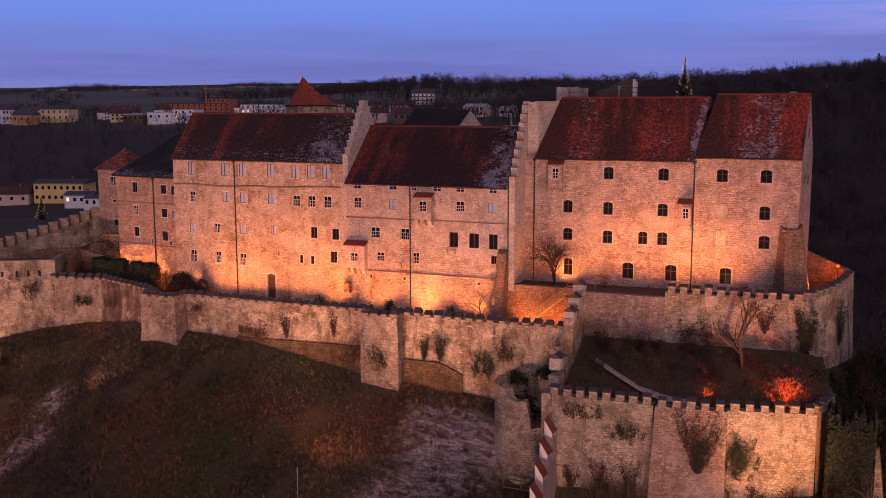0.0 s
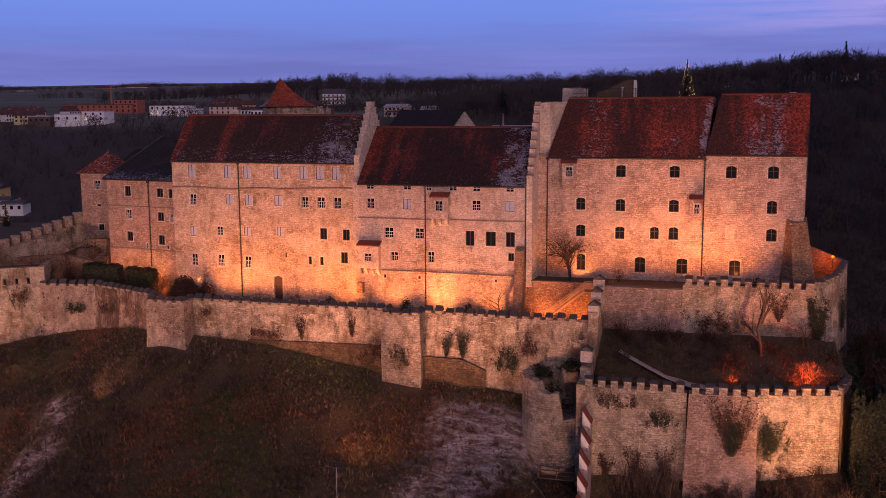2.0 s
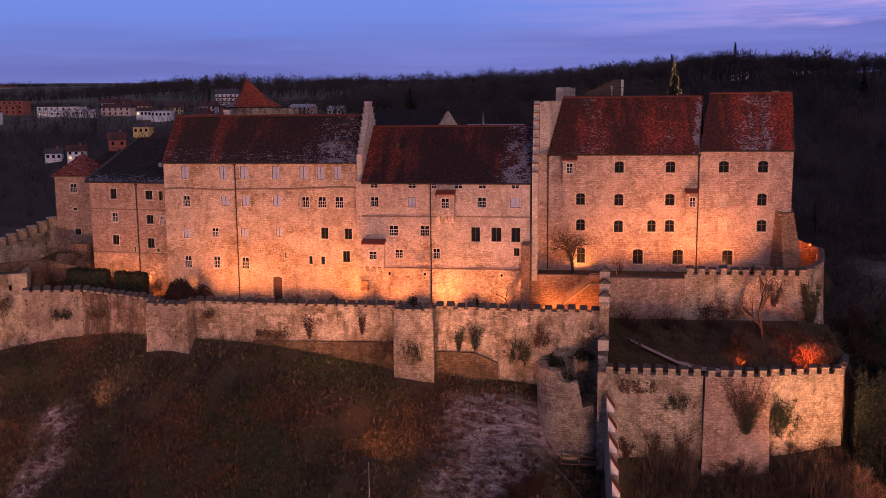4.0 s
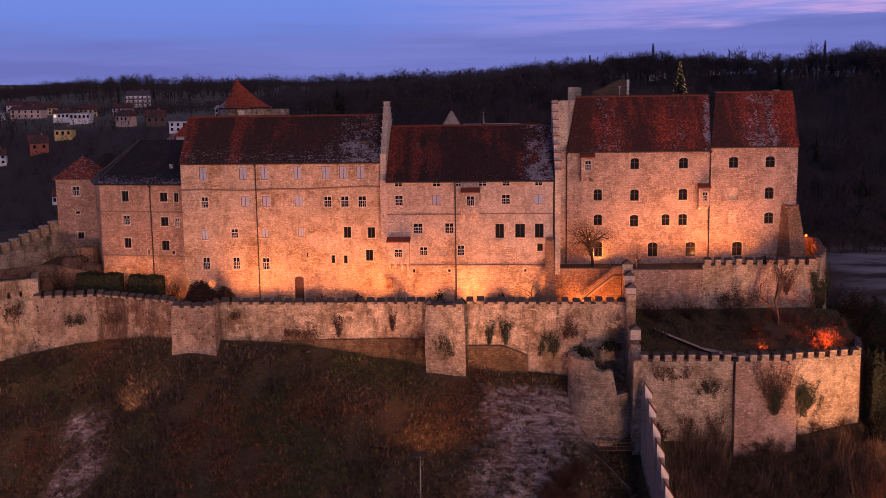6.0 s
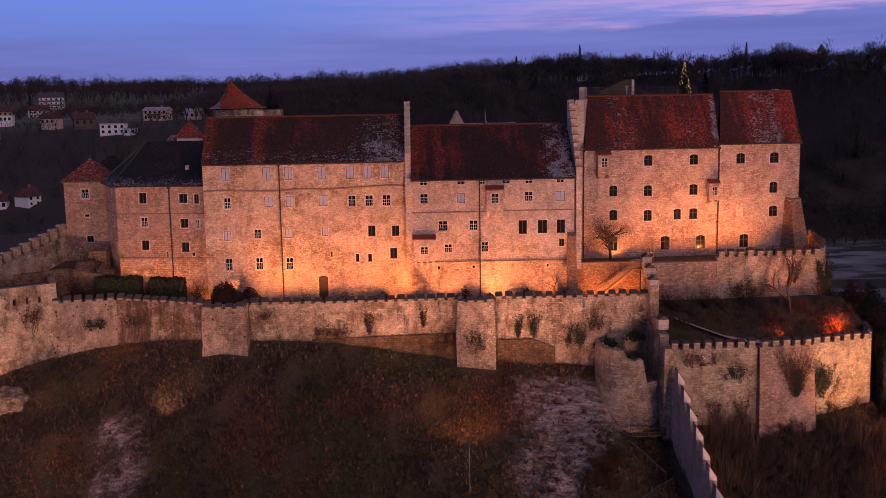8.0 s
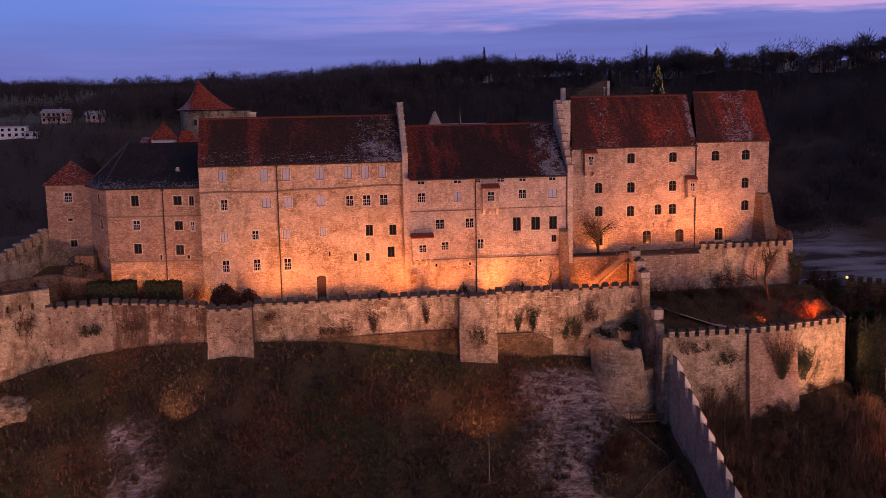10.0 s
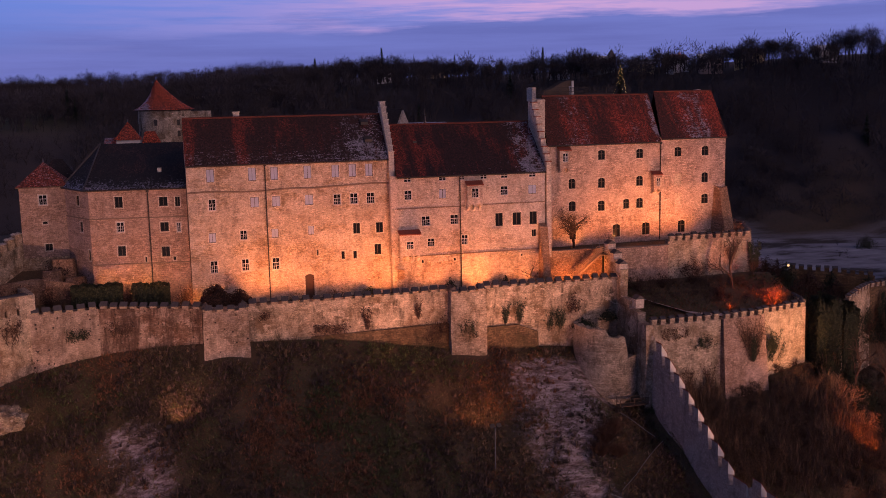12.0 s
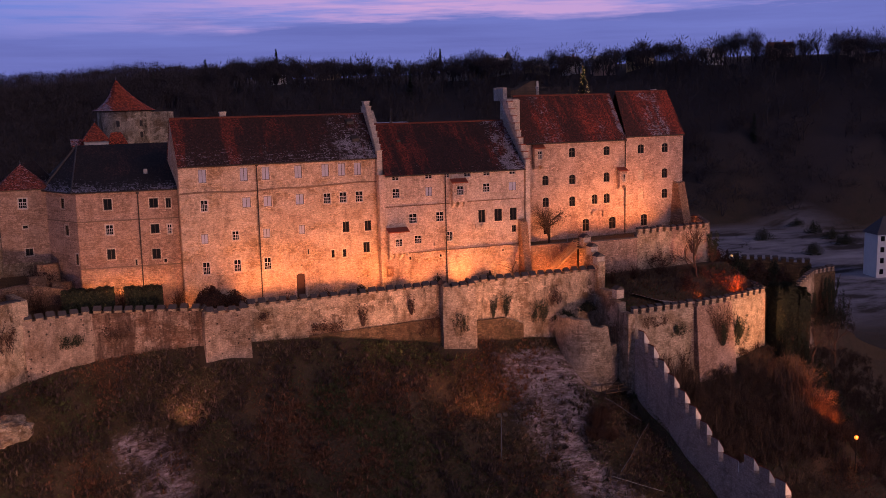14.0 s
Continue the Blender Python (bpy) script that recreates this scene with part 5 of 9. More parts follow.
def rear_house():
    ob = thing("rear_house", (-17.2, 17.6, 0), "small house with a dark frosted hipped roof behind the turret", "castle building")
    part("walls", Shape().box(-2.6, 2.6, -2.4, 2.4, 1, 15.3), STONE_L, ob)
    part("roof", Shape().add([(-3.0, -2.8, 15.2), (3.0, -2.8, 15.2), (3.0, 2.8, 15.2), (-3.0, 2.8, 15.2), (-0.6, 0, 18.1), (0.6, 0, 18.1)], [(0, 1, 5, 4), (1, 2, 5), (2, 3, 4, 5), (3, 0, 4), (3, 2, 1, 0)]), TILE_DARK, ob)


palace_west()
palace_middle()
keep()
keep_end()
corner_house()
square_turret()
rear_house()
round_tower()
turret_house()
chapel()
inner_wing()


# ---------------------------------------------------------------- curtain walls
def merlon_mesh(name, w, depth, h, slope, mat_body, mat_cap):
    b = Shape().box(-w / 2, w / 2, 0, depth, 0, h)
    c = Shape().add([(-w / 2 - 0.06, -0.10, h), (w / 2 + 0.06, -0.10, h), (w / 2 + 0.06, depth + 0.1, h), (-w / 2 - 0.06, depth + 0.1, h),
                     (-w / 2 - 0.06, -0.10, h + 0.06), (w / 2 + 0.06, -0.10, h + 0.06), (w / 2 + 0.03, depth * 0.75, h + slope), (-w / 2 - 0.03, depth * 0.75, h + slope), (w / 2 + 0.06, depth + 0.1, h + 0.06), (-w / 2 - 0.06, depth + 0.1, h + 0.06)],
                    [(3, 2, 1, 0), (0, 1, 5, 4), (4, 5, 6, 7), (7, 6, 8, 9), (2, 3, 9, 8), (1, 2, 8, 6, 5), (3, 0, 4, 7, 9)])
    return b.data(name, mat_body), c.data(name + "_coping", mat_cap)


MERLON = merlon_mesh("merlon", 0.82, 0.62, 0.30, 0.52, CURTAIN, COPING)
MERLON_D = merlon_mesh("merlon", 0.78, 0.62, 0.72, 0.30, MOSSY, COPING)
MERLON_G = merlon_mesh("merlon", 0.78, 0.62, 0.72, 0.30, BASTION, COPING)
MERLON_TALL = merlon_mesh("merlon", 1.15, 0.7, 1.3, 0.22, CURTAIN, DRESSED)


def battlement(wall, a, b, pitch, meshes, shift=0.0, seed=1, skip=()):
    """Merlons along the outer edge from a to b, each with its coping."""
    a, b = Vector(a), Vector(b)
    length = (b - a).to_2d().length
    n = max(1, round(length / pitch))
    turn = math.degrees(math.atan2(b.y - a.y, b.x - a.x))
    rng = random.Random(seed)
    for k in range(n):
        if k in skip:
            continue
        p = a.lerp(b, (k + 0.5) / n)
        m = pose(p.x, p.y, p.z + rng.uniform(-0.05, 0.03), rng.uniform(-2, 2), rng.uniform(-1.5, 1.5), turn + rng.uniform(-2.5, 2.5)) @ Matrix.Diagonal((rng.uniform(0.9, 1.08), 1, rng.uniform(0.85, 1.12), 1))
        ob = part("merlon", meshes[0], None, wall, at=m)
        part("coping", meshes[1], None, ob)


def wall_run(shape, pts, thick, n_sub=6, bulge=0.10, seed=3):
    """A wall along pts of (x, y, foot, top), its outer face on the line, slightly uneven."""
    rng = random.Random(seed)
    for (xa, ya, fa, ta), (xb, yb, fb, tb) in zip(pts, pts[1:]):
        d = Vector((xb - xa, yb - ya, 0)).normalized()
        nrm = Vector((d.y, -d.x, 0))
        length = math.hypot(xb - xa, yb - ya)
        cols = max(2, int(length / 1.6))
        rows = n_sub
        grid = []
        for j in range(rows + 1):
            for i in range(cols + 1):
                u, w = i / cols, j / rows
                z = (fa + (fb - fa) * u) * (1 - w) + (ta + (tb - ta) * u) * w
                off = 0.0 if i in (0, cols) or j == rows else rng.uniform(-bulge, bulge) * 0.6
                off += 0.35 * (1 - w) ** 1.5
                p = Vector((xa + (xb - xa) * u, ya + (yb - ya) * u, z)) + nrm * off
                grid.append(tuple(p))
        w1 = cols + 1
        shape.add(grid, [(j * w1 + i, j * w1 + i + 1, (j + 1) * w1 + i + 1, (j + 1) * w1 + i) for j in range(rows) for i in range(cols)])
        ia, ib = -nrm * thick, -nrm * thick
        shape.add([(xa, ya, ta), (xb, yb, tb), (xb + ib.x, yb + ib.y, tb), (xa + ia.x, ya + ia.y, ta), (xa + ia.x, ya + ia.y, fa), (xb + ib.x, yb + ib.y, fb), (xa, ya, fa), (xb, yb, fb)],
                  [(0, 1, 2, 3), (3, 2, 5, 4), (6, 0, 3, 4), (1, 7, 5, 2)])
    return shape


def curtain_wall():
    ob = thing("curtain_wall", (0, 0, 0), "long rendered rubble curtain wall with capped battlements", "castle wall")
    top = 0.25
    left = [(-19.6, -4.2, -9.5, top + 0.1), (-15.8, -3.0, -9, top), (-11.8, -2.4, -8, top), (-4.6, -4.5, -7.5, top), (0.6, -7.1, -8, top)]
    mid = [(6.2, -7.0, -9, top - 0.1), (19.7, -6.9, -9.5, top - 0.1), (32.4, -6.9, -11.5, top)]
    right = [(37.2, -6.9, -12, top), (47.5, -6.8, -13, top - 0.05), (57.2, -6.6, -15, top)]
    for k, pts in enumerate((left, mid, right)):
        if k == 0:
            part("wall_face", wall_run(Shape(), pts[:3], 1.5, seed=3), PITTED, ob, "pale plaster full of small holes")
            part("wall_face", wall_run(Shape(), pts[2:], 1.5, seed=13), STREAKED, ob, "brown rubble with dark runs of damp")
        else:
            part("wall_face", wall_run(Shape(), pts, 1.5, seed=k + 3), CURTAIN, ob)
        for j, (p, q) in enumerate(zip(pts, pts[1:])):
            battlement(ob, (p[0], p[1], p[3]), (q[0], q[1], q[3]), 1.30, MERLON, seed=10 * k + j)
    # lower ledge where the facing has been thickened
    part("plinth", wall_run(Shape(), [(14.0, -7.25, -9, -4.4), (24.0, -7.2, -10, -4.2), (32.3, -7.2, -11, -4.0)], 0.3, 3, seed=8), MOSSY, ob, "darker mossy plinth")
    part("plinth", wall_run(Shape(), [(37.3, -7.3, -13, -5.0), (42.0, -7.3, -13, -5.0), (45.0, -7.2, -13.5, -6.2)], 0.35, 3, seed=9), MOSSY, ob, "darker mossy plinth")
    return ob


def wall_tower(x0, x1, yf, yb, foot, top, taper, label, mat, seed, nm):
    ob = thing("wall_tower", (0, 0, 0), label, "tower", "towers of the curtain wall")
    t = taper
    rng = random.Random(seed)
    rows = 8
    sh = Shape()
    ring0 = [(x0 - t, yf - t), (x1 + t, yf - t), (x1 + t, yb), (x0 - t, yb)]
    prev = None
    for j in range(rows + 1):
        w = j / rows
        z = foot + (top - foot) * w
        k = (1 - w)
        ring = [(x0 - t * k + rng.uniform(-.05, .05), yf - t * k + rng.uniform(-.05, .05), z), ((x0 + x1) / 2, yf - t * k - 0.05 + rng.uniform(-.06, .06), z), (x1 + t * k + rng.uniform(-.05, .05), yf - t * k + rng.uniform(-.05, .05), z), (x1 + t * k, yb, z), (x0 - t * k, yb, z)]
        if prev:
            sh.add(prev + ring, [(i, (i + 1) % 5, 5 + (i + 1) % 5, 5 + i) for i in range(5)])
        prev = ring
    sh.add(prev, [(0, 1, 2, 3, 4)])
    part("shaft", sh, mat, ob)
    battlement(ob, (x0, yf, top), (x1, yf, top), 1.25, MERLON, seed=seed)
    battlement(ob, (x1, yf, top), (x1, yb, top), 1.25, MERLON, seed=seed + 1)
    battlement(ob, (x0, yb, top), (x0, yf, top), 1.25, MERLON, seed=seed + 2)
    return ob


curtain_wall()
wall_tower(0.7, 6.1, -9.1, -6.0, -8.5, 0.15, 0.15, "squat rendered wall tower with slab-capped battlements", PITTED, 21, 4)
wall_tower(32.4, 37.2, -8.2, -6.0, -11.5, 0.15, 0.12, "tall slim wall tower of coursed stone with ivy stems", BASTION, 31, 3)


def pier_wall():
    """The stepped cross wall that closes the ward and comes down to the bastion."""
    ob = thing("cross_wall", (0, 0, 0), "stepped cross wall with stone-capped piers", "castle wall")
    sh = Shape()
    for ya, yb, top in ((-2.2, -4.2, 3.9), (-4.2, -6.0, 2.8), (-6.0, -7.6, 1.6), (-7.6, -10.4, -2.2), (-10.4, -13.0, -3.4), (-13.0, -15.4, -4.6)):
        sh.box(57.0, 58.1, yb, ya, -16, top)
    part("wall_body", sh, CURTAIN, ob)
    for yc, z in ((-3.0, 3.9), (-5.0, 2.8), (-6.8, 1.6), (-11.9, -2.4)):
        b = Shape().box(56.95, 58.15, yc - 0.6, yc + 0.6, z - 0.5, z + 0.75)
        p = part("pier", b, DRESSED, ob, "stone pier with gabled cap")
        part("coping", Shape().add([(56.85, yc - 0.7, z + 0.752), (58.25, yc - 0.7, z + 0.752), (58.25, yc + 0.7, z + 0.752), (56.85, yc + 0.7, z + 0.752), (57.55, yc - 0.7, z + 1.25), (57.55, yc + 0.7, z + 1.25)],
                                   [(0, 1, 4), (2, 3, 5), (1, 2, 5, 4), (3, 0, 4, 5), (3, 2, 1, 0)]), COPING, p)
    return ob


pier_wall()


def half_round_tower():
    ob = thing("half_round_tower", (54.6, -8.9, 0), "ruined half-round tower with a broken rim", "tower")
    n, sh = 22, Shape()
    outer, inner = [], []
    for k in range(n + 1):
        a = radians(150 + 150 * k / n)
        top = (-5.35 if k < 14 else -6.45 if k < 19 else -9.2) + 0.14 * math.sin(k * 1.9)
        c, s = math.cos(a), math.sin(a)
        outer.append([(r * c, r * s, z) for r, z in ((4.75, -18.0), (4.78, -12), (4.72, float(top)))])
        inner.append([(3.7 * c, 3.7 * s, z) for z in (float(top), -9.5)])
    for k in range(n):
        a0, a1, b0, b1 = outer[k], outer[k + 1], inner[k], inner[k + 1]
        sh.add([a0[0], a1[0], a1[1], a0[1], a1[2], a0[2], b1[0], b0[0], b1[1], b0[1]], [(0, 1, 2, 3), (3, 2, 4, 5), (5, 4, 6, 7), (7, 6, 8, 9)])
    sh.add([outer[0][0], outer[0][1], outer[0][2], inner[0][0], inner[0][1], (inner[0][1][0], inner[0][1][1], -18)], [(0, 1, 2, 3, 4, 5)])
    sh.add([outer[n][0], outer[n][1], outer[n][2], inner[n][0], inner[n][1], (inner[n][1][0], inner[n][1][1], -18)], [(5, 4, 3, 2, 1, 0)])
    part("drum", sh, BASTION, ob)
    part("floor", Shape().cone(0, 0, [(3.75, -10.0), (3.75, -9.6)], 24), CURTAIN, ob)
    return ob


half_round_tower()


def bastion():
    ob = thing("bastion", (0, 0, 0), "lower bastion of pale coursed stone with battlements and buttressed middle", "castle wall")
    z = -4.75
    left = [(57.6, -15.25, -19, z), (68.4, -14.85, -19, z)]
    rightp = [(75.4, -13.95, -18, z + 0.05), (83.5, -12.2, -17, z + 0.15)]
    back = [(83.5, -12.2, -17, z + 0.15), (85.0, -7.5, -12, z + 0.3)]
    part("wall_face", wall_run(Shape(), left, 1.1, 10, 0.12, 5), BASTION, ob)
    part("wall_face", wall_run(Shape(), rightp, 1.1, 10, 0.12, 6), BASTION, ob)
    part("wall_face", wall_run(Shape(), back, 1.1, 8, 0.12, 7), BASTION, ob)
    m = Shape().add([(68.2, -17.2, -20), (75.6, -16.4, -20), (75.6, -13, -20), (68.2, -13.8, -20), (68.6, -15.15, z), (75.4, -14.35, z), (75.4, -12.9, z), (68.6, -13.7, z)],
                    [(3, 2, 1, 0), (4, 5, 6, 7), (0, 1, 5, 4), (1, 2, 6, 5), (2, 3, 7, 6), (3, 0, 4, 7)])
    part("battered_face", m, STONE_L, ob, "sloping buttressed face of greyer stone")
    for k, (a, b) in enumerate(((left[0], left[1]), ((68.6, -15.1, 0, z), (75.4, -14.3, 0, z)), (rightp[0], rightp[1]), (back[0], back[1]))):
        battlement(ob, (a[0], a[1], a[3]), (b[0], b[1], b[3]), 1.32, MERLON_G, seed=50 + k)
    return ob


bastion()


def terrace_wall():
    ob = thing("terrace_wall", (0, 0, 0), "battlemented terrace wall below the residence", "castle wall")
    front = [(67.0, -2.5, -3, 4.3), (81.4, -1.4, -3.5, 4.2)]
    side = [(81.4, -1.4, -3.5, 4.2), (84.3, 4.6, -4, 4.4), (86.0, 13.9, -5, 4.6)]
    part("wall_face", wall_run(Shape(), front, 0.9, 6, 0.08, 11), BASTION, ob)
    part("wall_face", wall_run(Shape(), side, 0.9, 6, 0.08, 12), CURTAIN, ob)
    battlement(ob, (67.0, -2.5, 4.3), (81.4, -1.4, 4.2), 1.30, MERLON_G, seed=61)
    for p, q in zip(side, side[1:]):
        battlement(ob, (p[0], p[1], p[3]), (q[0], q[1], q[3]), 1.30, MERLON_G, seed=62)
    part("rear_wall", Shape().add([(79.6, 15.6, 3.0), (85.4, 14.2, 3.0), (85.4, 14.9, 3.0), (79.6, 16.3, 3.0), (79.6, 15.6, 7.6), (85.4, 14.2, 5.4), (85.4, 14.9, 5.4), (79.6, 16.3, 7.6)],
                                  [(3, 2, 1, 0), (4, 5, 6, 7), (0, 1, 5, 4), (1, 2, 6, 5), (2, 3, 7, 6), (3, 0, 4, 7)]), BRICKY, ob, "sloping rear wall reddened by a lantern")
    low = [(58.1, -2.7, -3, 3.75), (67.0, -2.5, -3, 3.75)]
    part("low_wall", wall_run(Shape(), low, 0.8, 6, 0.08, 13), STONE_L, ob, "plain retaining wall of dark stone")
    part("low_coping", Shape().box(58.1, 67.0, -2.7, -1.9, 3.76, 3.9), COPING, ob)
    ret = [(48.3, -1.5, -1.5, 3.75), (57.0, -1.5, -1.5, 3.75)]
    part("retaining_wall", wall_run(Shape(), ret, 0.7, 5, 0.06, 14), BRICKY, ob, "brick retaining wall lit by a lamp")
    part("low_coping", Shape().box(48.3, 57.0, -1.55, -0.85, 3.76, 3.86), COPING, ob)
    return ob


terrace_wall()


def descending_wall():
    """The wall that climbs down the slope in steps, each step a tile-capped merlon."""
    ob = thing("stepped_slope_wall", (0, 0, 0), "stepped wall running down the slope with red-tiled merlons", "castle wall")
    steps = 12
    body = Shape()
    rows = []
    for k in range(9):
        rows.append((58.35 + 0.17 * k, -15.6 - 2.07 * k, -7.2 - 1.55 * k))
    for k in range(4):
        rows.append((60.1 + 0.30 * k, -35.6 - 2.4 * k, -18.6 - 0.7 * k))
    for (xa, ya, z), (xb, yb, _) in zip(rows, rows[1:]):
        body.add([(xa - 0.5, ya, z - 14), (xa + 0.5, ya, z - 14), (xb + 0.5, yb, z - 14), (xb - 0.5, yb, z - 14), (xa - 0.4, ya, z - 0.9), (xa + 0.4, ya, z - 0.9), (xb + 0.4, yb, z - 0.9), (xb - 0.4, yb, z - 0.9)],
                 [(0, 1, 2, 3), (7, 6, 5, 4), (4, 5, 1, 0), (5, 6, 2, 1), (6, 7, 3, 2), (7, 4, 0, 3)])
    part("wall_body", body, RENDERED, ob)
    for (xa, ya, z), (xb, yb, _) in zip(rows, rows[1:]):
        y1 = yb + 0.02
        y0 = ya - 0.65
        xm, ym = xa + (xb - xa) * 0.6, 0
        mb = Shape().add([(xm - 0.40, y0, z - 1.2), (xm + 0.40, y0, z - 1.2), (xm + 0.40, y1, z - 1.2), (xm - 0.40, y1, z - 1.2), (xm - 0.40, y0, z + 0.45), (xm + 0.40, y0, z - 0.75), (xm + 0.40, y1, z - 0.75), (xm - 0.40, y1, z + 0.45)],
                         [(0, 1, 2, 3), (7, 6, 5, 4), (4, 5, 1, 0), (5, 6, 2, 1), (6, 7, 3, 2), (7, 4, 0, 3)])
        p = part("merlon", mb, RENDERED, ob)
        # bright plates paint the light that falls on the south and east faces
        lw = Shape().slab([(xm + 0.405, y0, z - 1.2), (xm + 0.405, y1, z - 1.2), (xm + 0.405, y1, z - 0.75), (xm + 0.405, y0, z - 0.75)], (0.02, 0, 0))
        lw.slab([(xm - 0.39, y1 - 0.004, z - 1.05), (xm + 0.40, y1 - 0.004, z - 1.2), (xm + 0.40, y1 - 0.004, z - 0.76), (xm - 0.39, y1 - 0.004, z + 0.43)], (0, -0.02, 0))
        part("lit_face", lw, WHITE_AND_LIT, p, "cream face with the light put into its colour")
        cp = Shape().slab([(xm - 0.44, y0 + 0.03, z + 0.54), (xm - 0.44, y1 - 0.03, z + 0.54), (xm + 0.52, y1 - 0.03, z - 0.90), (xm + 0.52, y0 + 0.03, z - 0.90)], (0.03, 0, 0.05))
        part("coping", cp, RED_CAP, p, "red tile coping")
    return ob


descending_wall()


def gate_wall():
    ob = thing("gate_wall", (0, 0, 0), "high rubble wall with loopholes beside the outer gate", "castle wall")
    m = pose(-30.0, -11.0, 0, 0, 0, math.degrees(math.atan2(6.9, 10.3)))
    holes = [(8.0, 8.35, 0.6, 1.4), (9.5, 9.85, 0.6, 1.4), (11.0, 11.35, 0.6, 1.4), (6.0, 6.35, 0.6, 1.4)]
    part("wall_face", moved(Shape().facade(-6, 12.45, -12, 2.9, 0, 1.0, holes), m), CURTAIN, ob)
    part("low_coping", moved(Shape().box(-6.1, 12.5, -0.1, 1.1, 2.905, 3.05), m), COPING, ob)
    part("return_wall", Shape().add([(-19.7, -4.1, -9), (-18.9, -3.7, -9), (-21.5, 2.6, -9), (-22.3, 2.2, -9), (-19.7, -4.1, 2.9), (-18.9, -3.7, 2.9), (-21.5, 2.6, 3.4), (-22.3, 2.2, 3.4)],
                                    [(3, 2, 1, 0), (4, 5, 6, 7), (0, 1, 5, 4), (1, 2, 6, 5), (2, 3, 7, 6), (3, 0, 4, 7)]), CURTAIN, ob)
    return ob


gate_wall()


def upper_left_wall():
    ob = thing("rising_wall", (0, 0, 0), "wall with tall blocky merlons climbing to the square turret", "castle wall")
    a, b = (-29.5, -6.5, -4, 3.4), (-21.4, 8.9, -1, 7.6)
    sh = Shape()
    steps = 8
    for k in range(steps):
        u0, u1 = k / steps, (k + 1) / steps
        pa = (a[0] + (b[0] - a[0]) * u0, a[1] + (b[1] - a[1]) * u0)
        pb = (a[0] + (b[0] - a[0]) * u1, a[1] + (b[1] - a[1]) * u1)
        za, zb = a[3] + (b[3] - a[3]) * u0, a[3] + (b[3] - a[3]) * u1
        sh.add([(pa[0], pa[1], -5), (pa[0] - 0.9, pa[1] + 0.5, -5), (pb[0] - 0.9, pb[1] + 0.5, -5), (pb[0], pb[1], -5), (pa[0], pa[1], za), (pa[0] - 0.9, pa[1] + 0.5, za), (pb[0] - 0.9, pb[1] + 0.5, zb), (pb[0], pb[1], zb)],
               [(0, 1, 2, 3), (7, 6, 5, 4), (4, 5, 1, 0), (5, 6, 2, 1), (6, 7, 3, 2), (7, 4, 0, 3)])
    part("wall_body", sh, CURTAIN, ob)
    battlement(ob, (a[0], a[1], a[3]), (b[0], b[1], b[3]), 1.55, MERLON_TALL, seed=71)
    # patched retaining walls below the turret
    part("retaining_wall", wall_run(Shape(), [(-25.0, -1.6, -3, 3.6), (-19.0, 0.6, -2, 4.0), (-13.4, 2.2, -1.5, 2.6)], 0.8, 4, 0.15, 15), BRICKY, ob, "rough retaining wall hung with dry creepers")
    st = Shape()
    for k, (xa, xb, yf, top) in enumerate(((-19.0, -16.2, 0.9, 4.4), (-16.4, -13.2, 1.3, 3.4), (-18.0, -14.6, 3.0, 5.6))):
        st.prism([(xa, yf), (xb, yf), (xb, yf + 3.5), (xa, yf + 3.5)], -1, top, [(xa + 0.5, yf + 2.2), (xb - 0.6, yf + 2.6), (xb - 0.3, yf + 3.5), (xa + 0.2, yf + 3.5)])
    part("ruined_buttress", st, BRICKY, ob)
    return ob


upper_left_wall()


def lower_right_walls():
    ob = thing("outwork_wall", (0, 0, 0), "overgrown outwork wall with battlements lower on the ridge", "castle wall")
    pts = [(84.9, -11.2, -17, -5.6), (93.2, -8.9, -17, -5.2), (100.8, -4.0, -17, -4.6), (107.6, -1.6, -18, -5.0)]
    part("wall_face", wall_run(Shape(), pts[:2], 0.9, 5, 0.1, 19), MOSSY, ob)
    part("wall_face", wall_run(Shape(), pts[1:3], 0.9, 5, 0.1, 16), CURTAIN, ob, "pale stretch of plastered wall")
    part("wall_face", wall_run(Shape(), pts[2:], 0.9, 5, 0.1, 18), MOSSY, ob)
    part("broken_wall_end", Shape().prism([(88.4, -12.6), (90.2, -12.2), (90.4, -11.4), (88.6, -11.6)], -16.0, -7.2, [(88.6, -12.4), (89.0, -12.3), (89.1, -11.7), (88.7, -11.8)]), CURTAIN, ob, "pale broken end of a cross wall")
    for p, q in zip(pts[1:], pts[2:]):
        battlement(ob, (p[0], p[1], p[3]), (q[0], q[1], q[3]), 1.35, MERLON_G, seed=81)
    b = [(99.5, 15.0, -14, -4.7), (105.0, 11.0, -15, -5.0), (111.0, 7.5, -16, -5.5)]
    part("wall_face", wall_run(Shape(), b, 0.8, 4, 0.1, 17), MOSSY, ob)
    for p, q in zip(b, b[1:]):
        battlement(ob, (p[0], p[1], p[3]), (q[0], q[1], q[3]), 1.5, MERLON_D, seed=82)
    return ob


lower_right_walls()


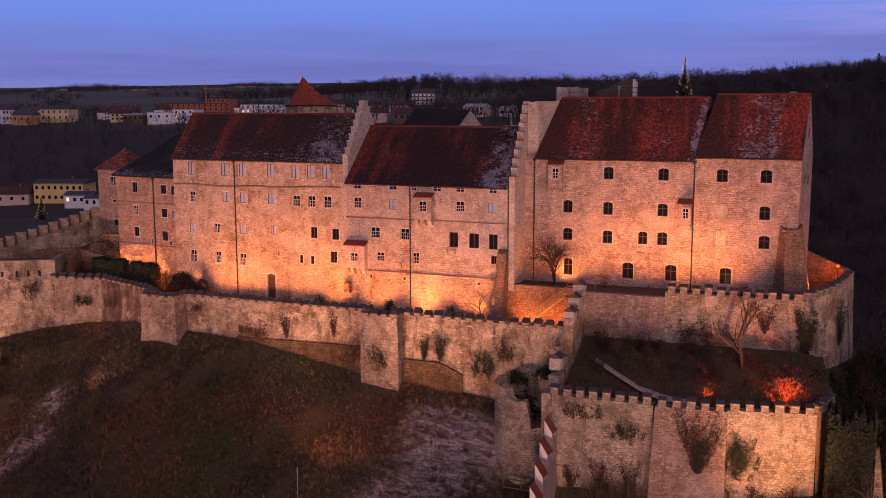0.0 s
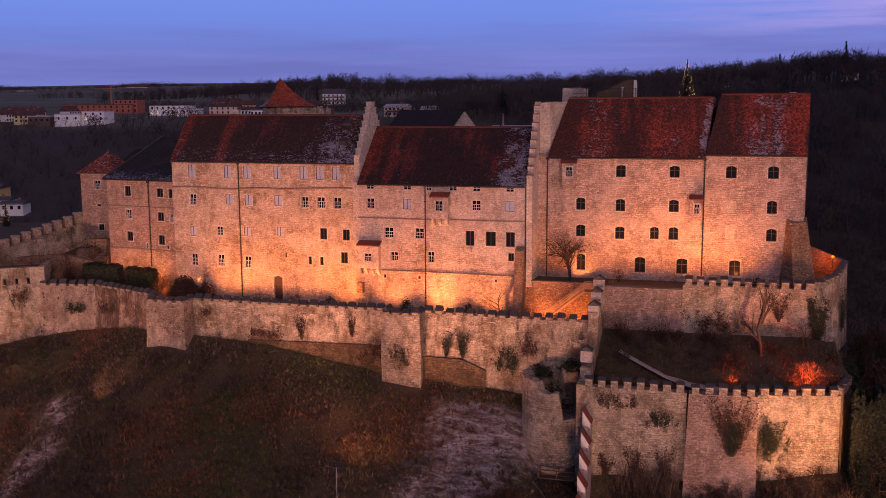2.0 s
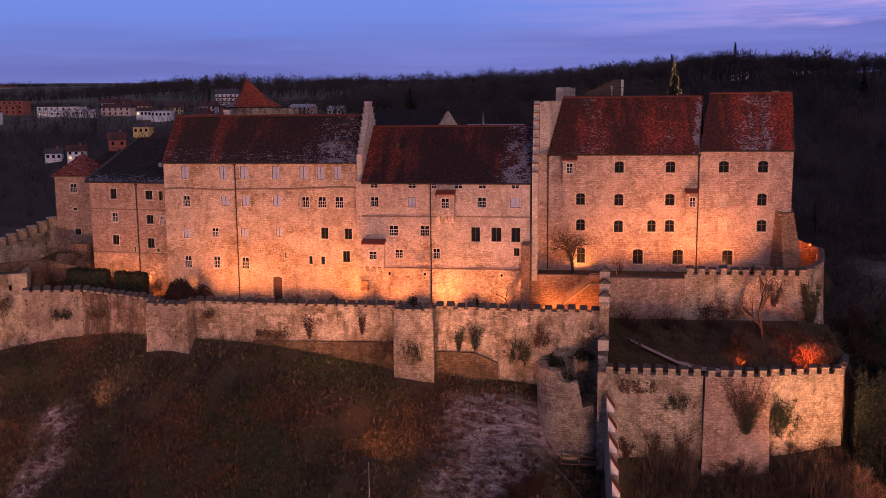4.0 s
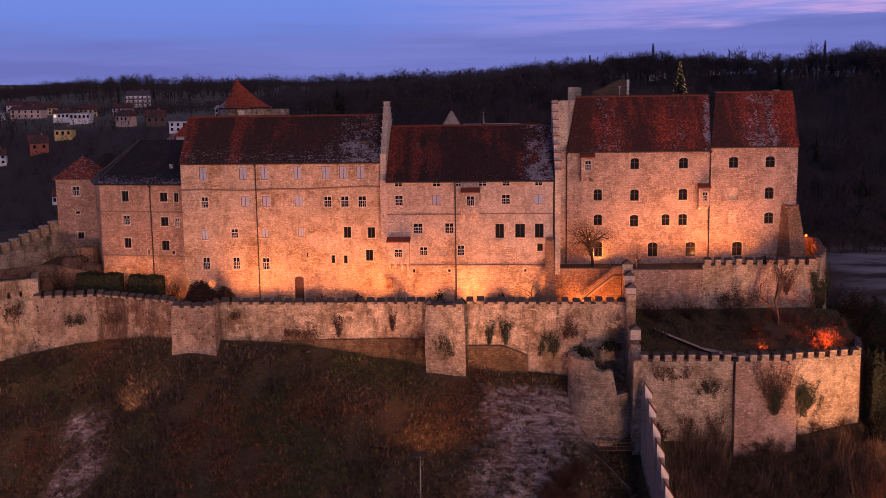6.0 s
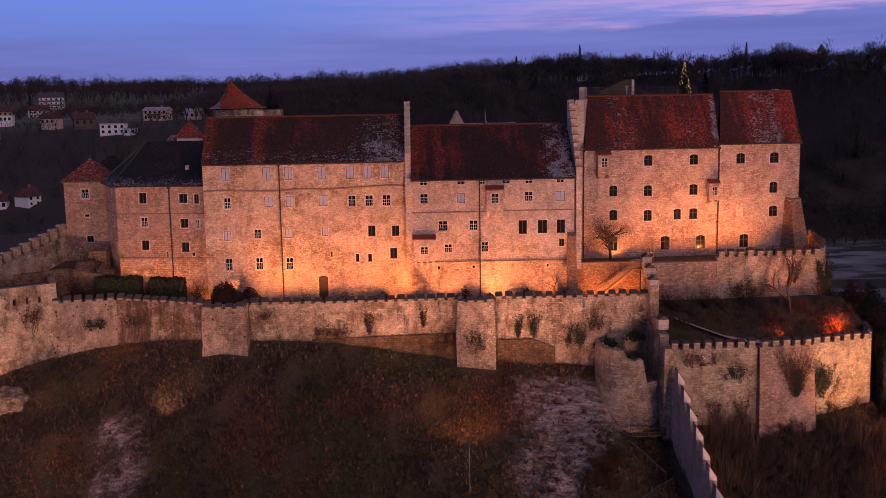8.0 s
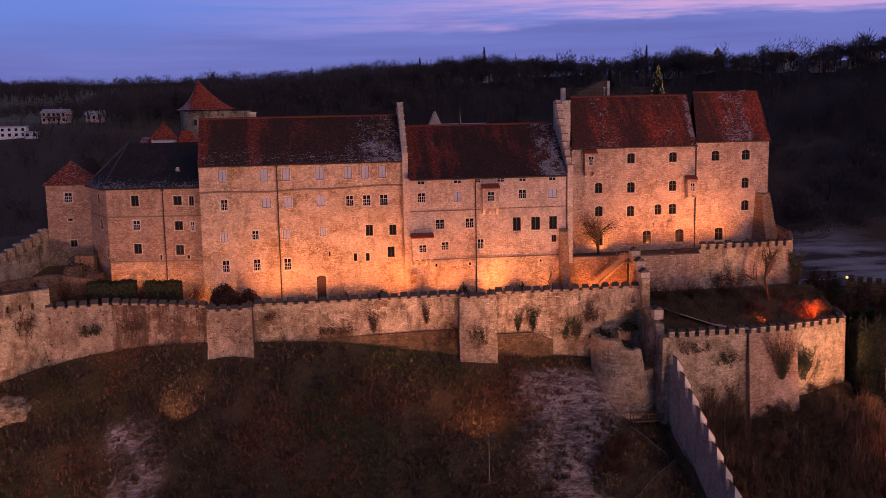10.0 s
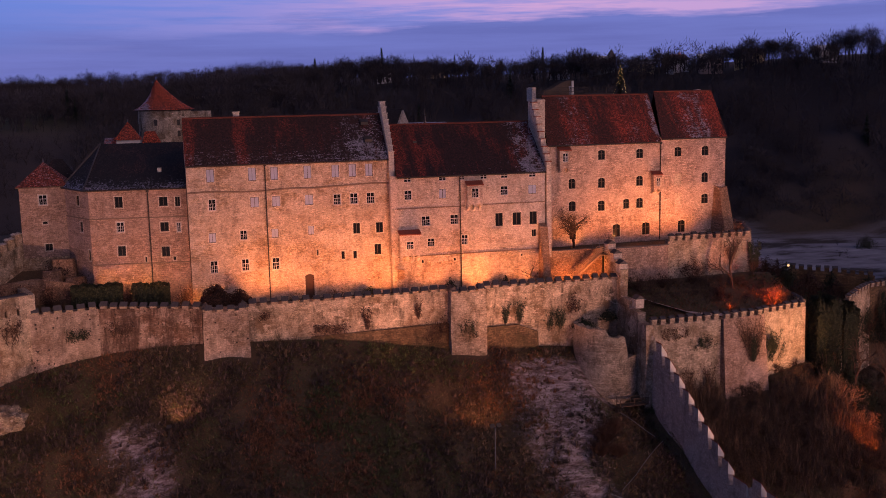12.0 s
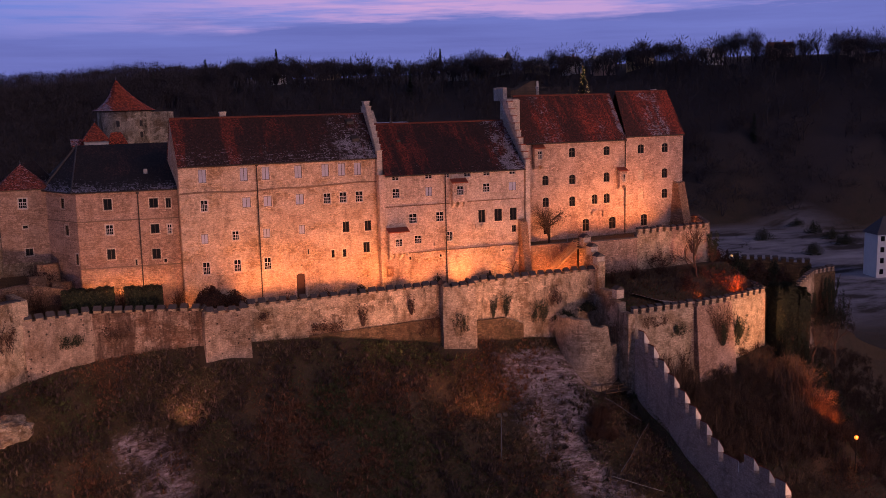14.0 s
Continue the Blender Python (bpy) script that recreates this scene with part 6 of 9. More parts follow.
# ---------------------------------------------------------------- growing things
def limb(wood, twigs, p, d, length, r, level, rng, wiggle, split, twig_w):
    """One branch and, from it, its forks; the last forks are fine twigs."""
    n = 3 if level > 1 else 2
    for k in range(n):
        q = p + d * (length / n)
        if level > 1:
            wood.tube(p, q, r * (1 - 0.25 * k / n), r * (1 - 0.25 * (k + 1) / n), 5 if level > 2 else 4, False)
        else:
            s = d.cross(Vector((rng.uniform(-1, 1), rng.uniform(-1, 1), rng.uniform(-1, 1)))).normalized() * twig_w
            twigs.add([p - s, p + s, q], [(0, 1, 2)])
        p = q
        d = (d + Vector((rng.uniform(-wiggle, wiggle), rng.uniform(-wiggle, wiggle), rng.uniform(-wiggle, wiggle) + 0.06))).normalized()
        if level > 0:
            m = split if k == n - 1 else max(1, split - 2)
            for _ in range(m):
                a = rng.uniform(0, math.tau)
                side = (d.orthogonal().normalized() * math.cos(a) + d.cross(d.orthogonal().normalized()) * math.sin(a))
                lean = rng.uniform(0.35, 0.95)
                limb(wood, twigs, p, (d + side * lean).normalized(), length * rng.uniform(0.55, 0.78), r * 0.55, level - 1, rng, wiggle, split, twig_w * 0.8)


def bare_tree(at, height, seed, label, levels=4, wiggle=0.22, split=3, twig_w=0.03, trunk=0.16, bark=None):
    rng = random.Random(seed)
    ob = thing("tree", at, label, "tree", "bare trees")
    wood, twigs = Shape(), Shape(True)
    limb(wood, twigs, Vector((0, 0, -0.3)), Vector((0, 0, 1)), height * 0.36, trunk, levels, rng, wiggle, split, twig_w)
    part("trunk", wood, bark or BARK, ob)
    part("crown", twigs, TWIGS, ob)
    return ob


def shrub_shape(seed, height, spread_, stems, twig_w, droop=0.0):
    rng = random.Random(seed)
    tw = Shape(True)
    for k in range(stems):
        a, e = rng.uniform(0, math.tau), rng.uniform(0.0, spread_)
        d = Vector((math.cos(a) * e, math.sin(a) * e, 1)).normalized()
        p = Vector((math.cos(a) * 0.25 * rng.random(), math.sin(a) * 0.25 * rng.random(), -0.1))
        h = height * rng.uniform(0.55, 1.05)
        w = twig_w
        for j in range(3):
            q = p + d * h / 3
            s = Vector((rng.uniform(-1, 1), rng.uniform(-1, 1), 0.2)).normalized() * w
            tw.add([p - s, p + s, q + s * 0.6, q - s * 0.6], [(0, 1, 2, 3)])
            for i in range(3):
                dd = (d + Vector((rng.uniform(-0.8, 0.8), rng.uniform(-0.8, 0.8), rng.uniform(-0.3, 0.5)))).normalized()
                e2 = q + dd * h * rng.uniform(0.15, 0.32)
                s2 = Vector((rng.uniform(-1, 1), rng.uniform(-1, 1), rng.uniform(-1, 1))).normalized() * w * 0.8
                tw.add([q - s2, q + s2, e2], [(0, 1, 2)])
            p, w = q, w * 0.75
            d = (d + Vector((rng.uniform(-0.25, 0.25), rng.uniform(-0.25, 0.25), -droop))).normalized()
    return tw


def branchy(seed, height, stems, lean, twig_w):
    """A bare shrub of forking stems."""
    rng = random.Random(seed)
    wood, tw = Shape(), Shape(True)
    for k in range(stems):
        a = math.tau * (k + rng.random()) / stems
        e = rng.uniform(0.15, lean)
        limb(wood, tw, Vector((math.cos(a) * 0.12, math.sin(a) * 0.12, -0.1)), Vector((math.cos(a) * e, math.sin(a) * e, 1)).normalized(), height * 0.36, 0.035, 3, rng, 0.30, 3, twig_w)
    tw.add(wood.v, wood.f)
    return tw


def leaf_patch(seed, n, size, place):
    """Leaves: small bent quads; place(rng) gives a point and the way it faces."""
    rng = random.Random(seed)
    sh = Shape(True)
    for _ in range(n):
        p, nrm = place(rng)
        nrm = (Vector(nrm) + Vector((rng.uniform(-0.7, 0.7), rng.uniform(-0.7, 0.7), rng.uniform(-0.5, 0.7)))).normalized()
        s = nrm.orthogonal().normalized()
        t = nrm.cross(s)
        a = rng.uniform(0, math.tau)
        u, v = (s * math.cos(a) + t * math.sin(a)), (t * math.cos(a) - s * math.sin(a))
        k = size * rng.uniform(0.6, 1.3)
        c = Vector(p)
        sh.add([c - u * k, c - v * k * 0.7, c + u * k, c + v * k * 0.7 + nrm * k * 0.3], [(0, 1, 2, 3)])
    return sh


def wall_ivy(x, y, z, w, h, n, seed, label, form="blob", mat=None, size=0.11, turn=0.0, lean=0.0, stems=18):
    """Growth that clings to a wall facing -y: stems that fan out, leaves along them."""
    rng = random.Random(seed + 5)
    st, pts = Shape(), []
    for k in range(stems):
        if form == "fan":
            p, d = Vector((rng.uniform(-0.06, 0.06) * w, -0.05, 0.0)), Vector((rng.uniform(-0.55, 0.55) * w / max(h, 0.1), 0, 1))
            run = h * rng.uniform(0.6, 1.05)
        else:
            p, d = Vector((rng.uniform(-0.45, 0.45) * w, -0.05, rng.uniform(0, 0.45) * h)), Vector((rng.uniform(-0.5, 0.5), 0, 1))
            run = h * rng.uniform(0.2, 0.6)
        r = 0.035
        for j in range(6):
            q = p + d * run / 6 + Vector((rng.uniform(-0.05, 0.05) * w, 0, rng.uniform(-0.02, 0.02) * h))
            st.tube(p, q, r, r * 0.8, 4, False)
            if rng.random() < 0.75:
                e = q + Vector((rng.uniform(-0.14, 0.14) * w, rng.uniform(-0.12, 0), rng.uniform(0.02, 0.16) * h))
                st.tube(q, e, r * 0.6, r * 0.3, 3, False)
                pts += [q.lerp(e, 0.5), e]
            pts += [q, q] if j > 1 else [q]
            p, r = q, r * 0.82

    def spot(rg):
        c = rg.choice(pts)
        return (c.x + rg.gauss(0, 0.13), c.y - 0.05 - rg.random() * 0.2, c.z + rg.gauss(0, 0.15)), (0, -1, 0.3)
    ob = thing("ivy", (x, y, z), label, "climbing plant", "growth on the walls", turn=turn)
    ob.matrix_world = pose(x, y, z, -lean, 0, turn)
    m = mat or LEAVES
    tagged(part("leafage", leaf_patch(seed, int(n * (0.9 if m is RUST else 1.3)), 0.075, spot), m, ob), kind="stuff")
    tagged(part("stem", st, BARK, ob), kind="stuff")
    return ob


RUST = island("rusty_twigs", [(0.0, (0.030, 0.015, 0.011)), (0.6, (0.070, 0.032, 0.020)), (1.0, (0.12, 0.055, 0.032))])
BROWN = island("dry_brown_leaves", [(0.0, (0.028, 0.015, 0.010)), (0.6, (0.070, 0.032, 0.020)), (1.0, (0.14, 0.062, 0.034))])
DARK_BARK = plain("dark_bark", (0.045, 0.030, 0.022), 0.95, 0, 0.5, 5.0, 0.5)
# trees by the residence and on the lower terrace
bare_tree((53.5, 0.6, 3.6), 8.0, 7, "bare spreading tree on the terrace before the residence", 4, 0.42, 4, 0.022, 0.20, DARK_BARK)
bare_tree((45.6, -2.9, -0.7), 5.2, 9, "small bare tree at the foot of the palace", 3, 0.25, 3, 0.035, 0.13)
bare_tree((75.7, -5.6, -3.6), 12.0, 18, "tall bare tree on the lower terrace", 4, 0.16, 3, 0.028, 0.22)
bare_tree((80.6, -3.6, -2.8), 6.0, 13, "bare young tree against the terrace wall", 3, 0.25, 4, 0.03, 0.12)
bare_tree((89.0, -16.5, -15.0), 8.5, 15, "bare tree on the steep flank", 4, 0.25, 3, 0.03, 0.18)
bare_tree((96.0, -14.0, -16.5), 9.0, 16, "bare tree on the steep flank", 4, 0.25, 3, 0.03, 0.18)
for k, (tx, ty, th) in enumerate(((4.5, -23.2, 5.6), (-3.5, -24.5, 4.6), (-9.0, -21.0, 3.6))):
    rng = random.Random(30 + k)
    ob = thing("sapling", (tx, ty, float(ground_height(tx, ty))), "thin pale sapling standing in the dry grass", "tree", "saplings")
    sh = Shape().tube((0, 0, -0.2), (0.1, 0, th * 0.6), 0.05, 0.035, 5).tube((0.1, 0, th * 0.6), (0.15, 0.1, th), 0.035, 0.01, 5)
    part("trunk", sh, BARK, ob)
    tw = Shape(True)
    for j in range(26):
        z = th * rng.uniform(0.35, 1.0)
        a = rng.uniform(0, math.tau)
        L = (1.1 - z / th) * 1.2 + 0.25
        tw.add([(0.1, 0, z - 0.02), (0.1, 0, z + 0.03), (0.1 + math.cos(a) * L, math.sin(a) * L, z + L * 0.6)], [(0, 1, 2)])
    tagged(part("twig_mass", tw, TWIGS, ob), kind="stuff")


def bush(at, r, h, n, seed, label, mat, group="bushes"):
    def spot(rng):
        a, e, q = rng.uniform(0, math.tau), rng.uniform(0, math.pi / 2), rng.random() ** 0.35
        lump = 0.8 + 0.2 * math.sin(3 * a + seed) * math.cos(2 * e)
        v = Vector((math.cos(a) * math.cos(e), math.sin(a) * math.cos(e), math.sin(e)))
        return (v.x * r * q * lump, v.y * r * 0.7 * q * lump, v.z * h * q * lump), v
    ob = thing("bush", at, label, "bush", group)
    if mat is RUST:
        tw = shrub_shape(seed, h * 1.1, 1.0, int(n / 9), 0.022, 0.12)
        tw.v = [(p[0] * r / h * 0.9, p[1] * r / h * 0.9, p[2]) for p in tw.v]
        part("twig_mass", tw, RUST, ob)
        return ob
    part("foliage", leaf_patch(seed, n, 0.12, spot), mat, ob)
    st = Shape()
    rng = random.Random(seed)
    for k in range(6):
        st.tube((rng.uniform(-0.2, 0.2), rng.uniform(-0.2, 0.2), -0.1), (rng.uniform(-0.7, 0.7) * r, rng.uniform(-0.4, 0.4) * r, h * 0.8), 0.05, 0.015, 4, False)
    part("stem", st, BARK, ob)
    return ob


for k, (bx, by, bz, r, h, n, mat, lab) in enumerate((
        (-8.0, -0.8, -0.7, 1.5, 3.0, 2600, RUST, "rust-brown bush in the ward"), (-1.3, -1.8, -0.7, 2.0, 2.7, 2000, RUST, "rust-brown bush in the ward"),
        (2.6, -2.9, -0.7, 3.1, 3.3, 9000, BROWN, "dark rounded bush against the palace wall"), (5.6, -2.6, -0.7, 2.1, 2.4, 3600, BROWN, "dark bush against the palace wall"), (12.6, -1.8, -0.7, 1.3, 1.5, 350, RUST, "low brown bush by the palace door"),
        (18.5, -1.8, -0.7, 2.0, 1.5, 400, RUST, "low brown growth along the palace"), (23.0, -1.6, -0.7, 1.4, 1.3, 350, LEAVES, "low dark growth along the palace"), (33.8, -3.2, -0.7, 1.2, 2.1, 450, LEAVES, "dark shrub beside the wall tower"),
        (41.8, -3.0, -0.7, 0.8, 1.8, 350, LEAVES, "small clipped evergreen in the ward"), (59.3, 1.4, 3.6, 1.2, 1.9, 400, RUST, "lamplit bush by the residence"), (75.2, 0.2, 3.7, 1.1, 1.7, 400, LEAVES, "dark shrub on the terrace"),
        (51.5, -7.4, -6.2, 2.3, 1.5, 900, LEAVES, "dark scrub at the half-round tower"), (55.2, -7.6, -5.4, 1.9, 1.7, 700, LEAVES, "dark scrub at the half-round tower"), (53.2, -8.9, -9.6, 2.6, 3.6, 900, LEAVES, "dark scrub inside the ruined tower"),
        (61.0, -5.2, -2.2, 2.3, 2.6, 700, RUST, "brown thicket on the lower terrace"), (65.0, -4.6, -2.0, 2.6, 2.6, 800, RUST, "brown thicket on the lower terrace"), (70.0, -4.2, -1.9, 2.4, 2.4, 700, RUST, "brown thicket on the lower terrace"), (72.5, -7.4, -3.4, 1.6, 1.8, 450, RUST, "brown thicket on the lower terrace"),
        (83.2, -5.6, -4.6, 2.2, 3.4, 900, LEAVES, "dark evergreen mass behind the bastion"), (85.8, -9.0, -7.5, 2.3, 4.2, 1100, LEAVES, "dark evergreen mass behind the bastion"), (87.0, -12.6, -12.0, 2.4, 5.0, 1200, LEAVES, "ivy-clad mound beside the bastion"),
        (88.5, -5.0, -8.0, 2.8, 4.0, 1000, RUST, "brown thicket on the ridge flank"), (92.0, -2.0, -9.0, 2.8, 3.6, 900, LEAVES, "dark thicket on the ridge flank"), (87.5, 0.5, -5.5, 2.2, 3.2, 700, RUST, "brown thicket below the terrace"),
        (90.5, -9.5, -8.5, 2.6, 3.4, 900, RUST, "brown thicket on the ridge flank"), (95.0, -6.5, -9.5, 2.8, 3.6, 900, RUST, "brown thicket on the ridge flank"), (99.5, -5.5, -11.5, 2.8, 3.8, 900, RUST, "brown thicket at the outwork"), (104.5, -4.6, -13.0, 3.0, 4.0, 900, LEAVES, "dark thicket at the outwork"), (94.0, 3.5, -8.0, 2.8, 3.4, 800, LEAVES, "dark thicket on the ridge flank"), (99.0, 2.5, -9.5, 3.0, 3.4, 800, RUST, "brown thicket on the ridge flank"),
        (-16.5, -0.8, -0.4, 2.2, 2.4, 700, RUST, "dead creepers heaped in the corner of the ward"), (-20.0, -1.6, -0.3, 2.0, 2.6, 700, RUST, "dead creepers heaped in the corner of the ward"), (-17.6, 0.0, -0.6, 2.6, 4.6, 1500, RUST, "dead creepers heaped against the ruined buttresses"), (-14.6, 0.4, -0.7, 2.4, 4.0, 1400, RUST, "dead creepers heaped against the ruined buttresses"), (-21.6, -0.4, -0.2, 2.4, 4.2, 1300, RUST, "dead creepers heaped against the retaining wall"), (-12.6, -0.4, -0.7, 1.5, 2.0, 500, LEAVES, "dark evergreen hedge bush below the corner house"))):
    bush((bx, by, bz), r, h, n, 100 + k, lab, mat)

for k, (bx, by, r, h) in enumerate(((86.6, -10.2, 2.4, 5.0), (84.6, -3.0, 2.2, 3.6), (86.2, 1.6, 2.2, 4.2), (87.4, 6.5, 2.4, 4.4), (88.4, -3.4, 2.8, 4.6), (88.0, 11.5, 2.6, 4.4), (87.6, -14.0, 2.8, 6.5), (89.2, -17.2, 3.0, 5.5), (91.0, -12.4, 3.2, 6.0), (87.4, -19.4, 2.6, 4.2), (92.6, -17.4, 3.0, 4.6), (94.5, -12.5, 3.0, 5.0), (90.0, -22.0, 2.6, 3.6), (86.3, -15.8, 1.8, 4.6))):
    bush((bx, by, float(ground_height(bx, by)) - 0.4), r, h, 1500, 160 + k, "dark ivy-grown thicket on the flank below the bastion", LEAVES)

for k, (bx, by, bz, r, h) in enumerate(((99.8, -4.6, -13.0, 2.6, 6.5), (103.6, -4.2, -13.5, 2.8, 6.5), (107.5, -3.8, -14.5, 2.8, 7.0), (96.5, 0.5, -9.0, 3.0, 4.0), (92.5, 6.0, -8.0, 3.2, 4.5), (88.4, 3.2, -6.5, 2.4, 4.2), (98.0, 9.0, -9.5, 3.2, 4.5), (103.0, 4.0, -11.0, 3.2, 4.5), (108.0, 9.0, -12.5, 3.2, 5.0))):
    bush((bx, by, bz), r, h, 1400, 180 + k, "dark evergreen thicket along the ridge", LEAVES)

for k, (bx, by, r, h) in enumerate(((85.9, -12.6, 2.0, 7.5), (85.6, -15.0, 1.9, 6.5), (87.4, -11.6, 2.4, 7.0), (89.6, -14.4, 2.8, 7.0), (87.0, -17.6, 2.4, 5.5), (92.4, -14.6, 3.0, 6.0))):
    bush((bx, by, float(ground_height(bx, by)) - 0.4), r, h, 3000, 210 + k, "tall ivy-clad thicket beside the bastion", LEAVES)


for k, (bx, by, r, h) in enumerate(((238.0, 126.0, 5.0, 5.0), (244.0, 138.0, 5.5, 4.6), (249.0, 152.0, 5.0, 5.2), (253.0, 165.0, 5.5, 4.8), (214.0, 115.0, 5.0, 4.6), (222.0, 148.0, 5.5, 5.0))):
    bush((bx, by, float(ground_height(bx, by)) - 0.3), r, h, 3600, 230 + k, "dark thicket in the frosty valley meadow", LEAVES, "thickets in the valley")


def hedge(a, b, depth, h, n, seed, label="long clipped dark evergreen hedge below the corner house", wave=1.0):
    """A clipped hedge: leaves over a long rounded block with an uneven top."""
    a, b = Vector(a), Vector(b)
    d = b - a
    side = Vector((-d.y, d.x, 0)).normalized()

    def spot(rng):
        u, w, z = rng.random(), rng.uniform(-1, 1), rng.random()
        top = h * (0.95 + wave * (0.03 * math.sin(u * 11 + seed) + 0.02 * math.sin(u * 37)))
        if rng.random() < 0.45:
            z = 1.0
        elif rng.random() < 0.25:
            u = rng.choice((-0.01, 1.01))
        else:
            w = math.copysign(1.0, w)
        k = 1 - 0.12 * z ** 4
        p = d * u + side * (w * depth * 0.5 * k + rng.gauss(0, 0.07))
        return (p.x, p.y, z * top + rng.gauss(0, 0.06)), (side * w if z < 1 else Vector((0, 0, 1)))
    ob = thing("hedge", tuple(a), label, "hedge")
    part("foliage", leaf_patch(seed, n, 0.13, spot), LEAVES, ob)
    core = Shape()
    for k in range(9):
        p = d * ((k + 0.5) / 9)
        core.tube((p.x, p.y, -0.1), (p.x + 0.1, p.y, h * 0.8), 0.07, 0.03, 5)
    part("stem", core, BARK, ob)
    q = [d * u + side * w for u, w in ((0.01, -depth * 0.4), (0.99, -depth * 0.4), (0.99, depth * 0.4), (0.01, depth * 0.4))]
    part("inner_growth", Shape().prism([(v.x, v.y) for v in q], 0.0, h * 0.82), LEAVES, ob)


hedge((-14.9, 0.1, -0.7), (-9.0, -0.45, -0.7), 1.2, 3.75, 12000, 5)
hedge((-7.6, -0.5, -0.7), (-3.2, -1.0, -0.7), 1.2, 3.55, 7000, 6)
hedge((84.5, -12.7, -16.0), (88.6, -12.4, -16.0), 2.2, 12.4, 17000, 7, "tall dark ivy grown over the wall beside the bastion", 1.6)
hedge((89.6, -11.6, -16.0), (93.6, -9.6, -16.0), 2.0, 10.6, 14000, 8, "tall dark ivy grown over the outwork wall", 2.0)
for k, (bx, by, top, r, mat) in enumerate(((88.6, 5.4, -0.2, 3.0, BROWN), (90.4, 2.4, -0.9, 3.0, LEAVES), (91.6, 6.6, -1.0, 3.2, BROWN), (92.8, 0.6, -2.2, 3.2, BROWN), (95.6, 3.4, -2.6, 3.4, BROWN), (94.6, -3.4, -3.6, 3.0, BROWN), (98.2, 0.6, -3.6, 3.2, BROWN), (88.0, -3.6, -2.2, 2.8, BROWN), (89.4, -7.4, -3.4, 2.6, LEAVES), (92.0, -5.8, -4.2, 2.6, BROWN), (101.6, 6.4, -3.6, 2.6, LEAVES), (106.5, 3.6, -4.2, 2.8, LEAVES))):
    bush((bx, by, top - 5.2), r, 5.2, 4200, 250 + k, "dense dark evergreen thicket on the ridge" if mat is LEAVES else "dense reddish-brown thicket on the ridge", mat)

# growth on the walls
wall_ivy(73.0, -15.6, -10.8, 5.8, 6.0, 1500, 201, "V-shaped fan of bare creeper on the bastion", "fan", RUST, turn=6.5, lean=8.3, stems=52)
wall_ivy(73.0, -15.65, -10.9, 2.2, 3.2, 900, 202, "evergreen creeper on the bastion", "fan", LEAVES, turn=6.5, lean=8.3)
wall_ivy(61.6, -15.2, -7.0, 4.0, 1.9, 420, 203, "dry creeper patch under the battlements", "blob", RUST)
wall_ivy(66.0, -15.05, -8.8, 2.6, 2.2, 330, 204, "green creeper patch on the bastion", "blob", LEAVES)
wall_ivy(76.6, -14.3, -11.8, 2.4, 4.8, 2200, 205, "dark ivy in the corner of the buttress", "blob", LEAVES)
wall_ivy(81.6, -1.75, -2.4, 2.0, 5.4, 2600, 206, "thick green ivy on the terrace corner", "fan", LEAVES)
wall_ivy(77.6, -2.0, 0.5, 2.6, 3.2, 420, 207, "creeper on the terrace wall", "fan", RUST)
wall_ivy(71.5, -2.5, -1.6, 6.5, 3.4, 700, 208, "thin brown creeper along the terrace wall", "blob", RUST)
wall_ivy(84.8, 5.5, -1.8, 2.0, 5.0, 800, 209, "ivy on the flank of the terrace", "fan", LEAVES, turn=62)
wall_ivy(35.0, -8.45, -6.8, 2.0, 4.0, 260, 210, "thin ivy stems on the wall tower", "blob", LEAVES)
wall_ivy(28.2, -7.15, -3.2, 1.4, 2.6, 320, 211, "dark creeper on the curtain wall", "fan", RUST)
wall_ivy(40.2, -7.25, -4.9, 1.2, 2.8, 380, 212, "upright shrub growing out of the wall", "fan", LEAVES)
wall_ivy(42.2, -7.25, -4.9, 1.5, 3.2, 460, 213, "upright shrub growing out of the wall", "fan", LEAVES)
wall_ivy(47.6, -7.2, -6.6, 2.6, 4.4, 800, 214, "dark creeper hanging on the curtain wall", "blob", LEAVES)
wall_ivy(50.2, -7.1, -4.4, 2.2, 3.4, 500, 215, "creeper hanging on the curtain wall", "blob", RUST)
wall_ivy(17.0, -7.15, -4.6, 5.0, 2.0, 520, 216, "brown creeper on the curtain wall", "blob", RUST)
wall_ivy(21.4, -7.1, -4.0, 1.6, 3.2, 330, 217, "creeper stems on the curtain wall", "fan", RUST)
wall_ivy(-14.6, -3.4, -3.6, 3.0, 2.0, 420, 218, "green ivy patch on the curtain wall", "blob", LEAVES, turn=12)
wall_ivy(-9.2, -3.5, -3.4, 2.4, 2.6, 300, 219, "brown creeper on the curtain wall", "blob", RUST, turn=-14)
wall_ivy(8.4, -7.2, -1.8, 1.5, 1.4, 160, 220, "tuft of creeper on the curtain wall", "blob", RUST)
wall_ivy(30.8, -7.4, -6.6, 3.2, 3.6, 500, 221, "dry creeper beside the wall tower", "blob", RUST)
wall_ivy(-21.5, -5.9, -3.0, 1.8, 4.2, 420, 222, "dead creeper below the loopholes", "blob", RUST, turn=33)
wall_ivy(-18.8, 2.6, -0.6, 6.0, 3.6, 700, 223, "curtain of dry creepers on the retaining wall", "blob", RUST, turn=18)
wall_ivy(-15.9, 2.6, -0.8, 4.6, 4.2, 700, 226, "dead creepers over the ruined buttresses", "blob", RUST, turn=4)
wall_ivy(-17.2, 5.0, 2.2, 3.0, 3.6, 500, 227, "dead creepers over the ruined buttresses", "blob", RUST)
